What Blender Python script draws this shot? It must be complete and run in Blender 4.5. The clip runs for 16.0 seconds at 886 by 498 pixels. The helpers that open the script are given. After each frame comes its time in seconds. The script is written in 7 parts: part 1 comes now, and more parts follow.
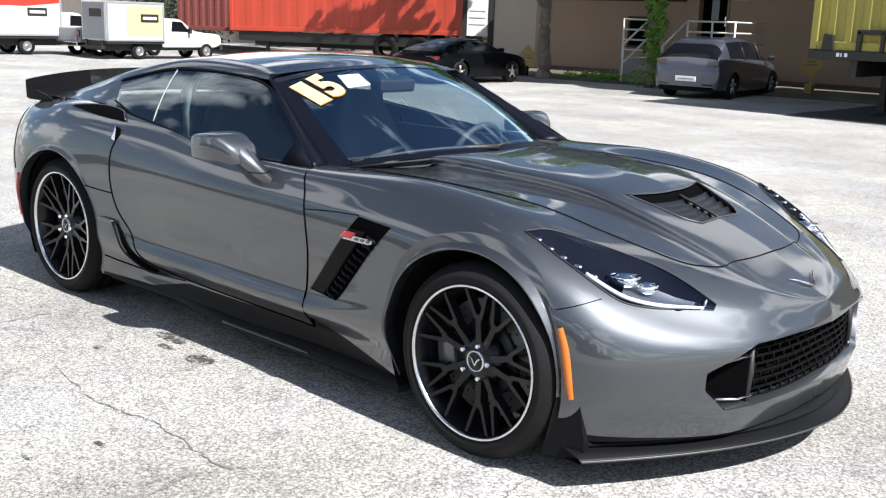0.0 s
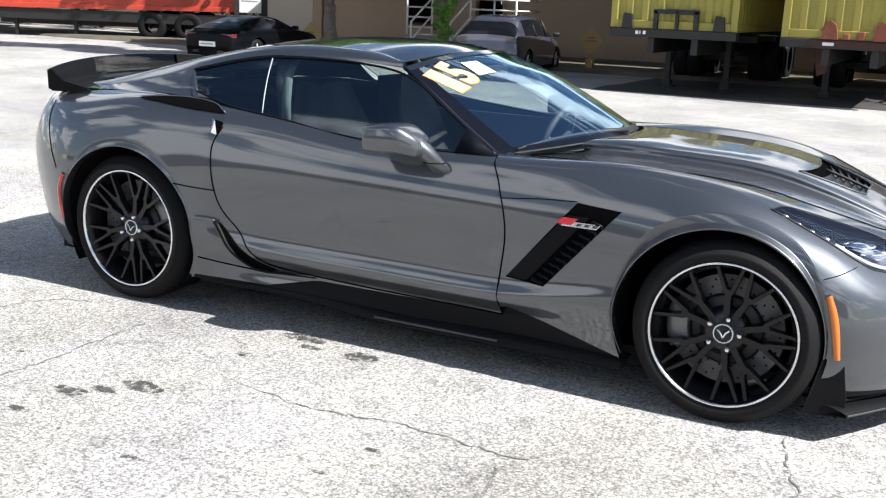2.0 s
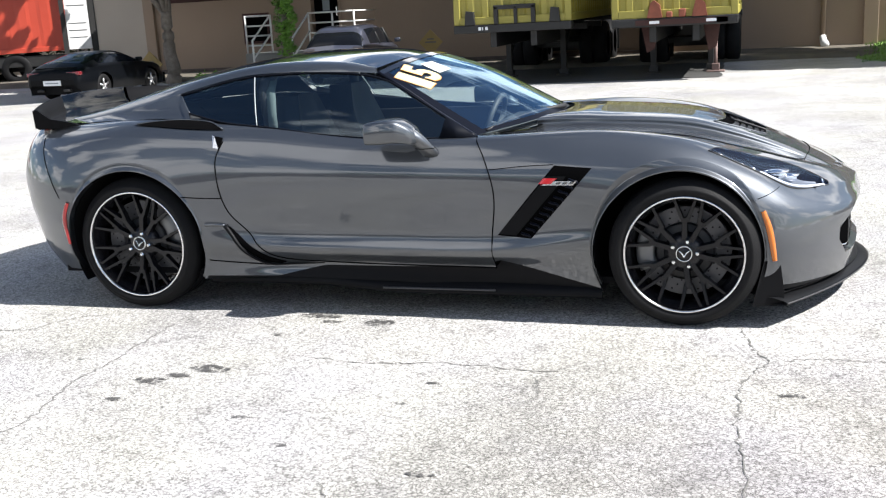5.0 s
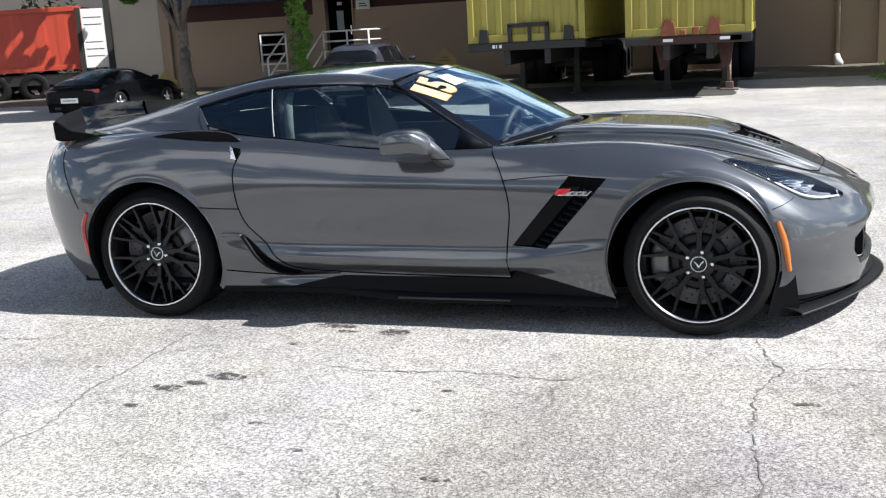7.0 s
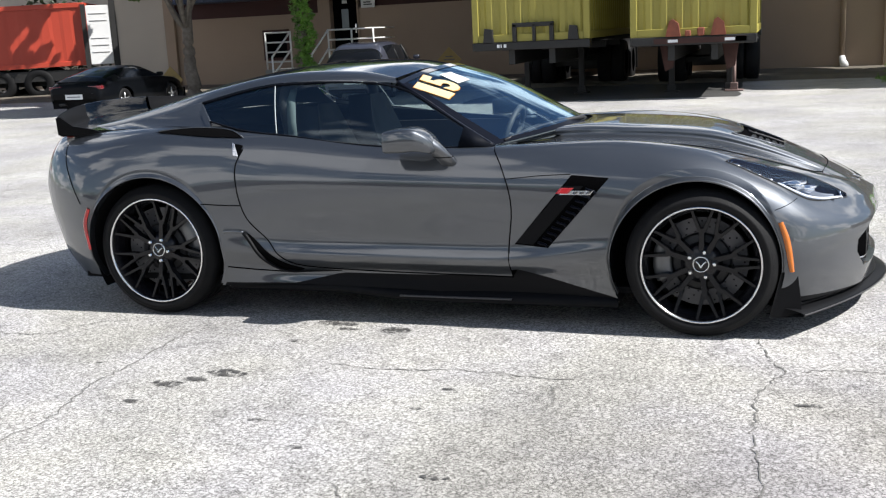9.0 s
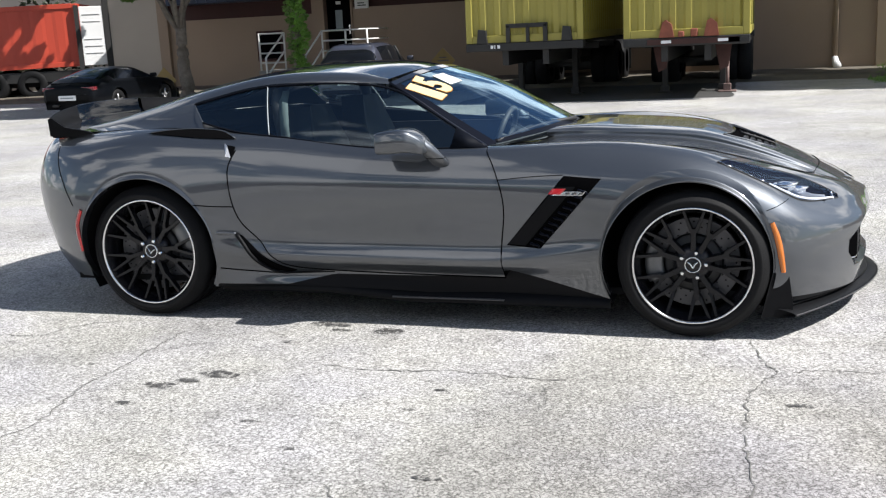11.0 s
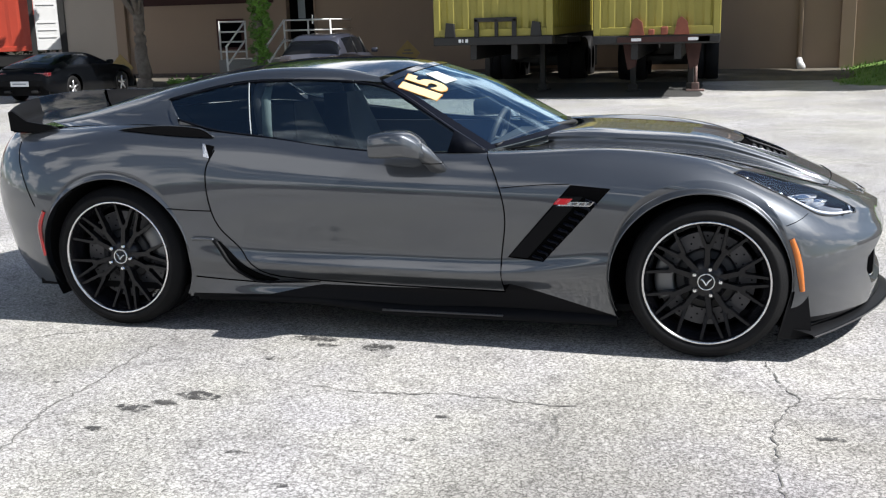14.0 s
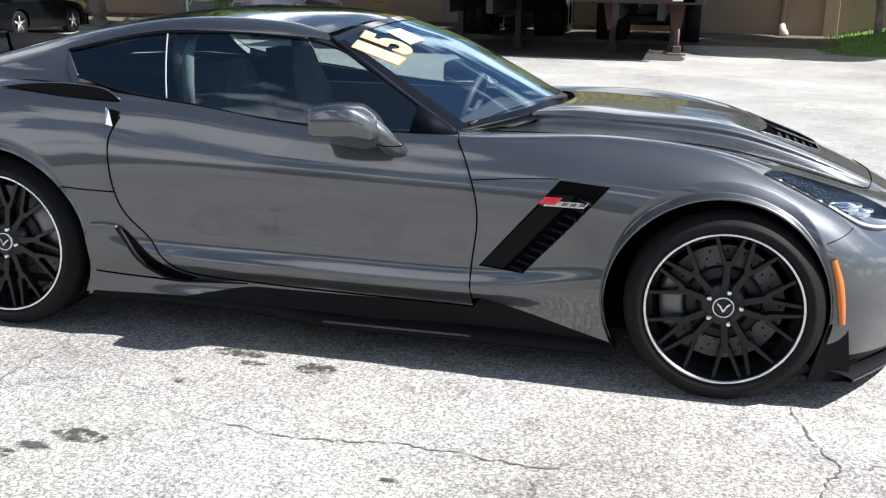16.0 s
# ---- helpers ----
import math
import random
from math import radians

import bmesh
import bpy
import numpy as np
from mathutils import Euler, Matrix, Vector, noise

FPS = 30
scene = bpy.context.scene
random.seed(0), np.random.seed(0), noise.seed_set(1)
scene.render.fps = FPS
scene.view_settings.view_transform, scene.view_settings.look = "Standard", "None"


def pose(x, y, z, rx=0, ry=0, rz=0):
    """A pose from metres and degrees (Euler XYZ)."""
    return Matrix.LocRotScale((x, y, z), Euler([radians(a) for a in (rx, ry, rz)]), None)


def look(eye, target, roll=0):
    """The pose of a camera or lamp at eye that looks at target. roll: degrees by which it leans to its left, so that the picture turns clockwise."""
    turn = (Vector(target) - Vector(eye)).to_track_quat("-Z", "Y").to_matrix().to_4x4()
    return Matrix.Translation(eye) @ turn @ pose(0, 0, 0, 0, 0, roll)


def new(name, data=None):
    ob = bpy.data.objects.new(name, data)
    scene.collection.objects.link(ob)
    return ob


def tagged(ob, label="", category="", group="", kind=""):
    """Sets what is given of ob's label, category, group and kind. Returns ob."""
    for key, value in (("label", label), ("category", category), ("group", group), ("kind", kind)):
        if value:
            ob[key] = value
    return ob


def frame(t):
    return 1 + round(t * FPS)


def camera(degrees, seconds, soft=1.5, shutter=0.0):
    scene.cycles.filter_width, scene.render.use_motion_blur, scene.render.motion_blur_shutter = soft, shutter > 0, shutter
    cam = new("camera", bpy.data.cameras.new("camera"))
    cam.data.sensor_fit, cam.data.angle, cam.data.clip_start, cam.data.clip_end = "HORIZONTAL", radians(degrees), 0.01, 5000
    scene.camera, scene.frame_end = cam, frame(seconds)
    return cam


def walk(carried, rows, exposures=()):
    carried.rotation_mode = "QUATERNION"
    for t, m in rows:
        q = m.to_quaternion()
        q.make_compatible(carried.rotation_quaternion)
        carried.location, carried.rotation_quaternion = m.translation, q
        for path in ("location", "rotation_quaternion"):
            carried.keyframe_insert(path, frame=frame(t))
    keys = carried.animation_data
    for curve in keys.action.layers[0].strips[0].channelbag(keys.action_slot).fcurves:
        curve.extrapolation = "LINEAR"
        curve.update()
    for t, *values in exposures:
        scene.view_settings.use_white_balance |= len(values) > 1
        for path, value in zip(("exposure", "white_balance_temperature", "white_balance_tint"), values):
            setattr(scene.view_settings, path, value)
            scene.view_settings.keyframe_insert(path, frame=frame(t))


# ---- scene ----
cam = camera(47.2, 16.0, 1.2)
PATH = [
    (0, (2.007, -3.324, 1.406), (0.7, -1.876, 0.963), 2.0),
    (0.5, (1.665, -3.646, 1.386), (0.48, -2.099, 0.936), 3.1),
    (1, (1.352, -3.93, 1.369), (0.126, -2.427, 0.881), 2.5),
    (1.5, (0.962, -4.106, 1.38), (-0.086, -2.473, 0.895), 2.1),
    (2, (0.613, -4.352, 1.393), (-0.253, -2.611, 0.924), 2.3),
    (2.5, (0.278, -4.417, 1.365), (-0.471, -2.609, 0.948), 1.5),
    (3, (0.061, -4.547, 1.407), (-0.597, -2.7, 1.012), 0.1),
    (3.5, (0.011, -4.86, 1.418), (-0.525, -2.986, 0.972), -0.2),
    (4, (0.175, -5.105, 1.374), (-0.363, -3.222, 0.969), -0.2),
    (4.2, (0.256, -5.165, 1.411), (-0.293, -3.303, 0.929), -1.5),
    (6.5, (0.277, -5.331, 1.369), (-0.314, -3.464, 0.962), -3.7),
    (7, (0.27, -5.323, 1.367), (-0.334, -3.463, 0.95), -3.2),
    (7.5, (0.272, -5.314, 1.367), (-0.335, -3.455, 0.947), -2.8),
    (8, (0.279, -5.317, 1.366), (-0.324, -3.455, 0.953), -3.0),
    (8.5, (0.278, -5.315, 1.368), (-0.327, -3.455, 0.951), -3.0),
    (8.7, (0.274, -5.314, 1.36), (-0.337, -3.456, 0.942), -2.8),
    (11, (0.284, -5.315, 1.361), (-0.316, -3.453, 0.944), -2.8),
    (11.5, (0.283, -5.316, 1.362), (-0.31, -3.453, 0.939), -2.7),
    (12, (0.275, -5.323, 1.359), (-0.324, -3.464, 0.931), -2.6),
    (12.5, (0.275, -5.316, 1.355), (-0.324, -3.459, 0.916), -2.4),
    (13, (0.261, -5.291, 1.349), (-0.349, -3.443, 0.885), -2.3),
    (13.5, (0.173, -5.194, 1.355), (-0.418, -3.337, 0.906), -0.7),
    (14, (0.022, -5.065, 1.385), (-0.492, -3.182, 0.95), -1.5),
    (14.5, (-0.067, -4.952, 1.371), (-0.557, -3.077, 0.878), 0.3),
    (15, (-0.069, -4.696, 1.38), (-0.579, -2.812, 0.944), -3.0),
    (15.5, (-0.084, -4.484, 1.375), (-0.579, -2.611, 0.879), -1.5),
    (16, (-0.174, -4.226, 1.375), (-0.616, -2.348, 0.849), 1.0),
]
EXPOSURES = [(0.0, 1.12), (2.0, 1.21), (3.0, 1.30), (4.2, 1.38), (6.5, 1.09), (8.5, 0.95), (11.0, 0.93), (13.0, 0.90), (14.0, 0.88), (15.0, 0.94), (15.5, 1.09), (16.0, 1.16)]
walk(cam, [(t, look(eye, target, roll)) for t, eye, target, roll in PATH], EXPOSURES)

# ---- light ----
SUN_UP, SUN_TURN = 48.5, -2.5          # degrees above the ground, degrees from +x towards +y
sun_dir = Vector((math.cos(radians(SUN_UP)) * math.cos(radians(SUN_TURN)), math.cos(radians(SUN_UP)) * math.sin(radians(SUN_TURN)), math.sin(radians(SUN_UP))))
sun = new("sun", bpy.data.lights.new("sun", "SUN"))
sun.data.energy, sun.data.angle, sun.data.color = 5.0, radians(0.53), (1.0, 0.98, 0.955)
sun.matrix_world = look(sun_dir * 60, (0, 0, 0))

world = bpy.data.worlds.new("sky")
scene.world = world
world.use_nodes = True
wn, wl = world.node_tree.nodes, world.node_tree.links
sky = wn.new("ShaderNodeTexSky")
sky.sky_type, sky.sun_disc = "NISHITA", False
sky.sun_elevation, sky.sun_rotation = radians(SUN_UP), radians(90.0 - SUN_TURN)
sky.air_density, sky.dust_density, sky.ozone_density = 1.1, 0.4, 4.0
# broken white clouds drifting over the whole sky
wc = wn.new("ShaderNodeTexCoord")
# the layer lies flat overhead, so that clouds crowd together towards the horizon
wsep, wup, wdiv, wjoin = wn.new("ShaderNodeSeparateXYZ"), wn.new("ShaderNodeMath"), wn.new("ShaderNodeVectorMath"), wn.new("ShaderNodeCombineXYZ")
wup.operation, wdiv.operation = "ADD", "DIVIDE"
wshift = wn.new("ShaderNodeVectorMath")
wshift.operation = "ADD"
wshift.inputs[1].default_value = (1.3, 0.15, 0.0)
wup.inputs[1].default_value = 0.30
wnoise = wn.new("ShaderNodeTexNoise")
wnoise.inputs["Scale"].default_value, wnoise.inputs["Detail"].default_value, wnoise.inputs["Roughness"].default_value = 1.9, 8.0, 0.56
wramp = wn.new("ShaderNodeValToRGB")
wramp.color_ramp.elements[0].position, wramp.color_ramp.elements[1].position = 0.505, 0.575
wmix = wn.new("ShaderNodeMix")
wmix.data_type = "RGBA"
wmix.inputs["B"].default_value = (17.0, 17.2, 17.8, 1)
wl.new(wc.outputs["Generated"], wsep.inputs["Vector"])
wl.new(wsep.outputs["Z"], wup.inputs[0])
for socket in ("X", "Y", "Z"):
    wl.new(wup.outputs[0], wjoin.inputs[socket])
wl.new(wc.outputs["Generated"], wdiv.inputs[0])
wl.new(wjoin.outputs["Vector"], wdiv.inputs[1])
wl.new(wdiv.outputs["Vector"], wshift.inputs[0])
wl.new(wshift.outputs["Vector"], wnoise.inputs["Vector"])
wl.new(wnoise.outputs["Fac"], wramp.inputs["Fac"])
wl.new(wramp.outputs["Color"], wmix.inputs["Factor"])
wl.new(sky.outputs["Color"], wmix.inputs["A"])
wl.new(wmix.outputs["Result"], wn["Background"].inputs["Color"])
wn["Background"].inputs["Strength"].default_value = 0.051

# ---- materials ----
def material(name, color, rough=0.6, metal=0.0, vary=0.12, scale=6.0, bump=0.0, bump_scale=80.0, coat=0.0, coat_rough=0.03, spec=0.5, random_tone=0.0):
    """A surface with two scales of tone, a fine relief and an optional clear coat."""
    m = bpy.data.materials.new(name)
    m.use_nodes = True
    n, l = m.node_tree.nodes, m.node_tree.links
    b = n["Principled BSDF"]
    b.inputs["Roughness"].default_value, b.inputs["Metallic"].default_value = rough, metal
    b.inputs["Coat Weight"].default_value, b.inputs["Coat Roughness"].default_value = coat, coat_rough
    b.inputs["Specular IOR Level"].default_value = spec
    co = n.new("ShaderNodeTexCoord")
    big, fine = n.new("ShaderNodeTexNoise"), n.new("ShaderNodeTexNoise")
    big.inputs["Scale"].default_value, big.inputs["Detail"].default_value = scale, 5.0
    fine.inputs["Scale"].default_value, fine.inputs["Detail"].default_value = bump_scale, 4.0
    l.new(co.outputs["Object"], big.inputs["Vector"])
    l.new(co.outputs["Object"], fine.inputs["Vector"])
    tone = n.new("ShaderNodeMix")
    tone.data_type = "RGBA"
    tone.inputs["A"].default_value = (*[max(0, c * (1 - vary)) for c in color], 1)
    tone.inputs["B"].default_value = (*[min(1, c * (1 + vary)) for c in color], 1)
    add = n.new("ShaderNodeMath")
    add.operation = "MULTIPLY_ADD"
    add.inputs[1].default_value = 0.35
    l.new(fine.outputs["Fac"], add.inputs[0])
    half = n.new("ShaderNodeMath")
    half.operation = "MULTIPLY_ADD"
    half.inputs[1].default_value, half.inputs[2].default_value = 1.3, -0.32
    l.new(big.outputs["Fac"], half.inputs[0])
    l.new(half.outputs[0], add.inputs[2])
    source = add.outputs[0]
    if random_tone:
        info = n.new("ShaderNodeObjectInfo")
        mad = n.new("ShaderNodeMath")
        mad.operation = "MULTIPLY_ADD"
        mad.inputs[1].default_value = random_tone
        l.new(info.outputs["Random"], mad.inputs[0])
        l.new(source, mad.inputs[2])
        source = mad.outputs[0]
    l.new(source, tone.inputs["Factor"])
    l.new(tone.outputs["Result"], b.inputs["Base Color"])
    if bump:
        bp = n.new("ShaderNodeBump")
        bp.inputs["Strength"].default_value, bp.inputs["Distance"].default_value = bump, 0.01
        l.new(fine.outputs["Fac"], bp.inputs["Height"])
        l.new(bp.outputs["Normal"], b.inputs["Normal"])
    return m


def ground_material():
    """Sun-bleached asphalt: pale stone chips in a grey binder, broad stains and darker repaired stretches."""
    m = bpy.data.materials.new("bleached_asphalt")
    m.use_nodes = True
    n, l = m.node_tree.nodes, m.node_tree.links
    b = n["Principled BSDF"]
    b.inputs["Roughness"].default_value, b.inputs["Specular IOR Level"].default_value = 0.9, 0.25
    co = n.new("ShaderNodeTexCoord")

    def tex(kind, scale, detail=4.0, rough=0.55):
        t = n.new(kind)
        t.inputs["Scale"].default_value = scale
        if kind == "ShaderNodeTexNoise":
            t.inputs["Detail"].default_value, t.inputs["Roughness"].default_value = detail, rough
        l.new(co.outputs["Object"], t.inputs["Vector"])
        return t

    def ramp(source, a, b_, ca, cb):
        r = n.new("ShaderNodeValToRGB")
        r.color_ramp.elements[0].position, r.color_ramp.elements[1].position = a, b_
        r.color_ramp.elements[0].color, r.color_ramp.elements[1].color = (*ca, 1), (*cb, 1)
        l.new(source, r.inputs["Fac"])
        return r.outputs["Color"]

    def mix(kind, fac, a, b_):
        x = n.new("ShaderNodeMix")
        x.data_type, x.blend_type = "RGBA", kind
        if isinstance(fac, float):
            x.inputs["Factor"].default_value = fac
        else:
            l.new(fac, x.inputs["Factor"])
        l.new(a, x.inputs["A"])
        l.new(b_, x.inputs["B"])
        return x.outputs["Result"]

    chips = tex("ShaderNodeTexVoronoi", 64.0)
    grit = tex("ShaderNodeTexNoise", 82.0, 4.0, 0.7)
    patch = tex("ShaderNodeTexNoise", 0.55, 6.0, 0.6)
    blotch = tex("ShaderNodeTexNoise", 5.0, 6.0, 0.65)
    stone = ramp(chips.outputs["Color"], 0.1, 0.9, (0.38, 0.38, 0.375), (0.575, 0.573, 0.567))
    grain = ramp(grit.outputs["Fac"], 0.415, 0.50, (0.08, 0.08, 0.08), (1.0, 1.0, 1.0))
    base = mix("MULTIPLY", 0.48, stone, grain)
    warp = n.new("ShaderNodeMix")
    warp.data_type = "RGBA"
    warp.blend_type = "ADD"
    warp.inputs["Factor"].default_value = 0.05
    l.new(co.outputs["Object"], warp.inputs["A"])
    l.new(tex("ShaderNodeTexNoise", 38.0, 3.0, 0.6).outputs["Color"], warp.inputs["B"])
    seam = n.new("ShaderNodeTexVoronoi")
    seam.feature = "DISTANCE_TO_EDGE"
    seam.inputs["Scale"].default_value = 47.0
    l.new(warp.outputs["Result"], seam.inputs["Vector"])
    base = mix("MULTIPLY", 0.75, base, ramp(seam.outputs["Distance"], 0.02, 0.11, (0.20, 0.19, 0.18), (1, 1, 1)))
    hue = tex("ShaderNodeTexNoise", 0.9, 4.0, 0.6)
    base = mix("MULTIPLY", 1.0, base, ramp(hue.outputs["Fac"], 0.40, 0.60, (1.05, 1.03, 0.96), (1.03, 1.01, 1.02)))
    base = mix("MULTIPLY", 0.8, base, ramp(patch.outputs["Fac"], 0.34, 0.64, (0.56, 0.56, 0.57), (1, 1, 1)))
    base = mix("MULTIPLY", 0.8, base, ramp(blotch.outputs["Fac"], 0.30, 0.47, (0.64, 0.635, 0.64), (1, 1, 1)))
    # a darker stretch ahead of the parked car, its edge broken by the patches
    near, ragged = n.new("ShaderNodeVectorMath"), n.new("ShaderNodeMath")
    near.operation, ragged.operation = "DISTANCE", "MULTIPLY_ADD"
    near.inputs[1].default_value = (1.5, -2.7, 0.0)
    ragged.inputs[1].default_value = 2.2
    l.new(co.outputs["Object"], near.inputs[0])
    l.new(patch.outputs["Fac"], ragged.inputs[0])
    l.new(near.outputs["Value"], ragged.inputs[2])
    dark_stretch = n.new("ShaderNodeMapRange")
    dark_stretch.inputs["From Min"].default_value, dark_stretch.inputs["From Max"].default_value = 1.8, 3.6
    l.new(ragged.outputs[0], dark_stretch.inputs["Value"])
    base = mix("MULTIPLY", 1.0, base, ramp(dark_stretch.outputs["Result"], 0.0, 1.0, (0.76, 0.74, 0.74), (1, 1, 1)))
    l.new(base, b.inputs["Base Color"])
    bp = n.new("ShaderNodeBump")
    bp.inputs["Strength"].default_value, bp.inputs["Distance"].default_value = 0.5, 0.006
    l.new(grit.outputs["Fac"], bp.inputs["Height"])
    l.new(bp.outputs["Normal"], b.inputs["Normal"])
    return m


def glass_material(name, tint, least, most=1.0, sheen=(0.48, 0.77, 1.0)):
    """Tinted automotive glass: light passes darkened, and the sheet mirrors more at a slant."""
    m = bpy.data.materials.new(name)
    m.use_nodes = True
    n, l = m.node_tree.nodes, m.node_tree.links
    out = n["Material Output"]
    n.remove(n["Principled BSDF"])
    see = n.new("ShaderNodeBsdfTransparent")
    see.inputs["Color"].default_value = (*tint, 1)
    gl = n.new("ShaderNodeBsdfGlossy")
    gl.inputs["Roughness"].default_value = 0.0
    gl.inputs["Color"].default_value = (*sheen, 1)
    face, steep, fr = n.new("ShaderNodeLayerWeight"), n.new("ShaderNodeMath"), n.new("ShaderNodeMath")
    face.inputs["Blend"].default_value = 0.5
    steep.operation, fr.operation = "POWER", "MULTIPLY_ADD"
    steep.inputs[1].default_value = 4.0
    fr.inputs[1].default_value, fr.inputs[2].default_value = most - least, least
    l.new(face.outputs["Facing"], steep.inputs[0])
    l.new(steep.outputs[0], fr.inputs[0])
    top = n.new("ShaderNodeMixShader")
    l.new(fr.outputs[0], top.inputs["Fac"])
    l.new(see.outputs["BSDF"], top.inputs[1])
    l.new(gl.outputs["BSDF"], top.inputs[2])
    l.new(top.outputs["Shader"], out.inputs["Surface"])
    return m


M_GROUND = ground_material()
M_PAINT = material("grey_metallic_paint", (0.070, 0.0765, 0.086), 0.47, 0.9, 0.03, 3.0, coat=1.0, coat_rough=0.045)
M_PAINT.node_tree.nodes["Principled BSDF"].inputs["Coat IOR"].default_value = 1.7
M_SPLIT_EDGE = material("paler_carbon_edge", (0.05, 0.05, 0.052), 0.4, 0.3, 0.1)
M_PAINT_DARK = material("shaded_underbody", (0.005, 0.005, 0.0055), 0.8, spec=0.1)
M_GLOSS = material("gloss_black", (0.008, 0.008, 0.009), 0.12, 0.0, 0.05, coat=1.0, coat_rough=0.01)
M_GLOSS.node_tree.nodes["Principled BSDF"].inputs["Coat IOR"].default_value = 1.8
M_PROJECTOR = material("bright_lamp_mirror", (0.9, 0.9, 0.9), 0.2, 1.0, 0.03)
M_LIGHT_PIPE = material("milky_light_pipe", (0.60, 0.62, 0.66), 0.2, 0.0, 0.03, coat=0.5)
M_LAMP_BOWL = material("black_lamp_bowl", (0.005, 0.006, 0.011), 0.6, 0.0, 0.1, spec=0.02)
M_REFLECTOR = material("satin_silver_reflector", (0.30, 0.31, 0.34), 0.3, 0.9, 0.05)
M_MESH = material("black_grille_mesh", (0.003, 0.003, 0.0035), 0.5, 0.0, 0.1, spec=0.04)
M_PILLAR = material("black_pillar_trim", (0.004, 0.005, 0.009), 0.35, 0.0, 0.08, spec=0.07)
M_MATT = material("matt_black_trim", (0.004, 0.005, 0.008), 0.6, 0.0, 0.08, spec=0.05)
M_LOUVRE = material("satin_black_louvre", (0.010, 0.011, 0.014), 0.45, 0.0, 0.1, spec=0.25)
M_BELT = material("pale_belt_webbing", (0.11, 0.14, 0.14), 0.8, 0.0, 0.1, 30.0)
M_CARBON = material("carbon_flash_metallic", (0.006, 0.0062, 0.007), 0.4, 0.0, 0.08, 4.0, 0.02, 700.0, spec=0.07)
M_WING = material("gloss_carbon_sheet", (0.0035, 0.0035, 0.004), 0.5, 0.0, 0.1, 6.0, coat=0.0, spec=0.06)
M_BLACK = material("black_plastic", (0.014, 0.014, 0.015), 0.55, 0.0, 0.15, bump=0.1, bump_scale=300)
M_RUBBER = material("tyre_rubber", (0.010, 0.010, 0.0105), 0.62, 0.0, 0.25, 8.0, 0.15, 120.0, spec=0.12)
M_WHEEL = material("satin_black_alloy", (0.007, 0.007, 0.0085), 0.25, 0.0, 0.06, spec=0.32)
M_LIP = material("machined_aluminium", (0.72, 0.72, 0.72), 0.22, 1.0, 0.05)
M_CHROME = material("chrome", (0.85, 0.85, 0.86), 0.08, 1.0, 0.02)
M_BRAKE = material("cast_brake_disc", (0.08, 0.08, 0.085), 0.42, 0.7, 0.15, 30.0)
M_CALIPER = material("grey_caliper", (0.13, 0.135, 0.14), 0.35, 0.5, 0.05, coat=0.5)
M_GLASS = glass_material("tinted_side_glass", (0.66, 0.75, 0.75), 0.10, 0.95, (0.82, 0.94, 1.0))
M_SMOKE = glass_material("smoked_clear_lip", (0.20, 0.20, 0.18), 0.03, 0.6, (1.0, 1.0, 1.0))
M_SCREEN = glass_material("windscreen_glass", (0.78, 0.88, 0.89), 0.24, 1.0, (0.60, 0.83, 1.0))
M_BACKLIGHT = glass_material("dark_rear_glass", (0.04, 0.05, 0.06), 0.2)
M_LENS = glass_material("clear_lens", (0.90, 0.93, 0.97), 0.03, 0.12, (0.45, 0.68, 1.0))
M_ORANGE = material("amber_reflector", (0.42, 0.11, 0.006), 0.25, 0.0, 0.06, 60.0, 0.1, 400.0, coat=0.8)
M_RED_LENS = material("red_reflector", (0.357, 0.0102, 0.0127), 0.2, 0.0, 0.06, 60.0, coat=0.8)
M_CREAM_MARK = material("cream_window_paint", (0.55, 0.43, 0.22), 0.55, 0.0, 0.05, 20.0)
M_ORANGE_EDGE = material("orange_window_paint", (0.46, 0.17, 0.02), 0.55, 0.0, 0.05, 20.0)
M_WHITE_MARK = material("white_window_paint", (0.561, 0.561, 0.552), 0.5, 0.0, 0.04, 20.0)
M_DASH = material("charcoal_dash_skin", (0.042, 0.05, 0.053), 0.6, 0.0, 0.15, 12.0, 0.15, 150.0)
M_SEAT = material("black_leather", (0.022, 0.022, 0.024), 0.5, 0.0, 0.2, 12.0, 0.15, 150.0)
M_GREYTRIM = material("grey_interior_trim", (0.22, 0.25, 0.26), 0.6, 0.0, 0.1)
M_BADGE_RED = material("red_badge_enamel", (0.5, 0.012, 0.02), 0.25, coat=0.6)
M_BADGE_GREY = material("silver_badge", (0.55, 0.55, 0.56), 0.25, 0.9)

M_WALL = material("beige_stucco", (0.275, 0.202, 0.148), 0.9, 0.0, 0.10, 0.7, 0.25, 60.0)
M_WALL_PALE = material("pale_beige_stucco", (0.386, 0.336, 0.286), 0.9, 0.0, 0.10, 0.7, 0.25, 60.0)
M_WALL_BAND = material("dark_red_band", (0.045, 0.014, 0.012), 0.8, 0.0, 0.2, 1.5)
M_AWNING = material("navy_awning_sheet", (0.014, 0.024, 0.055), 0.6, 0.0, 0.2, 2.0)
M_DARK = material("dark_opening", (0.003, 0.003, 0.0033), 0.8, spec=0.0)
M_CONCRETE = material("weathered_concrete", (0.224, 0.216, 0.204), 0.92, 0.0, 0.18, 3.0, 0.4, 90.0)
M_REDBOX = material("red_container_paint", (0.425, 0.0493, 0.0238), 0.5, 0.0, 0.10, 1.2, 0.08, 30.0)
M_DARKRED = material("dull_red_container_paint", (0.136, 0.0298, 0.0238), 0.6, 0.0, 0.15, 1.2, 0.08, 30.0)
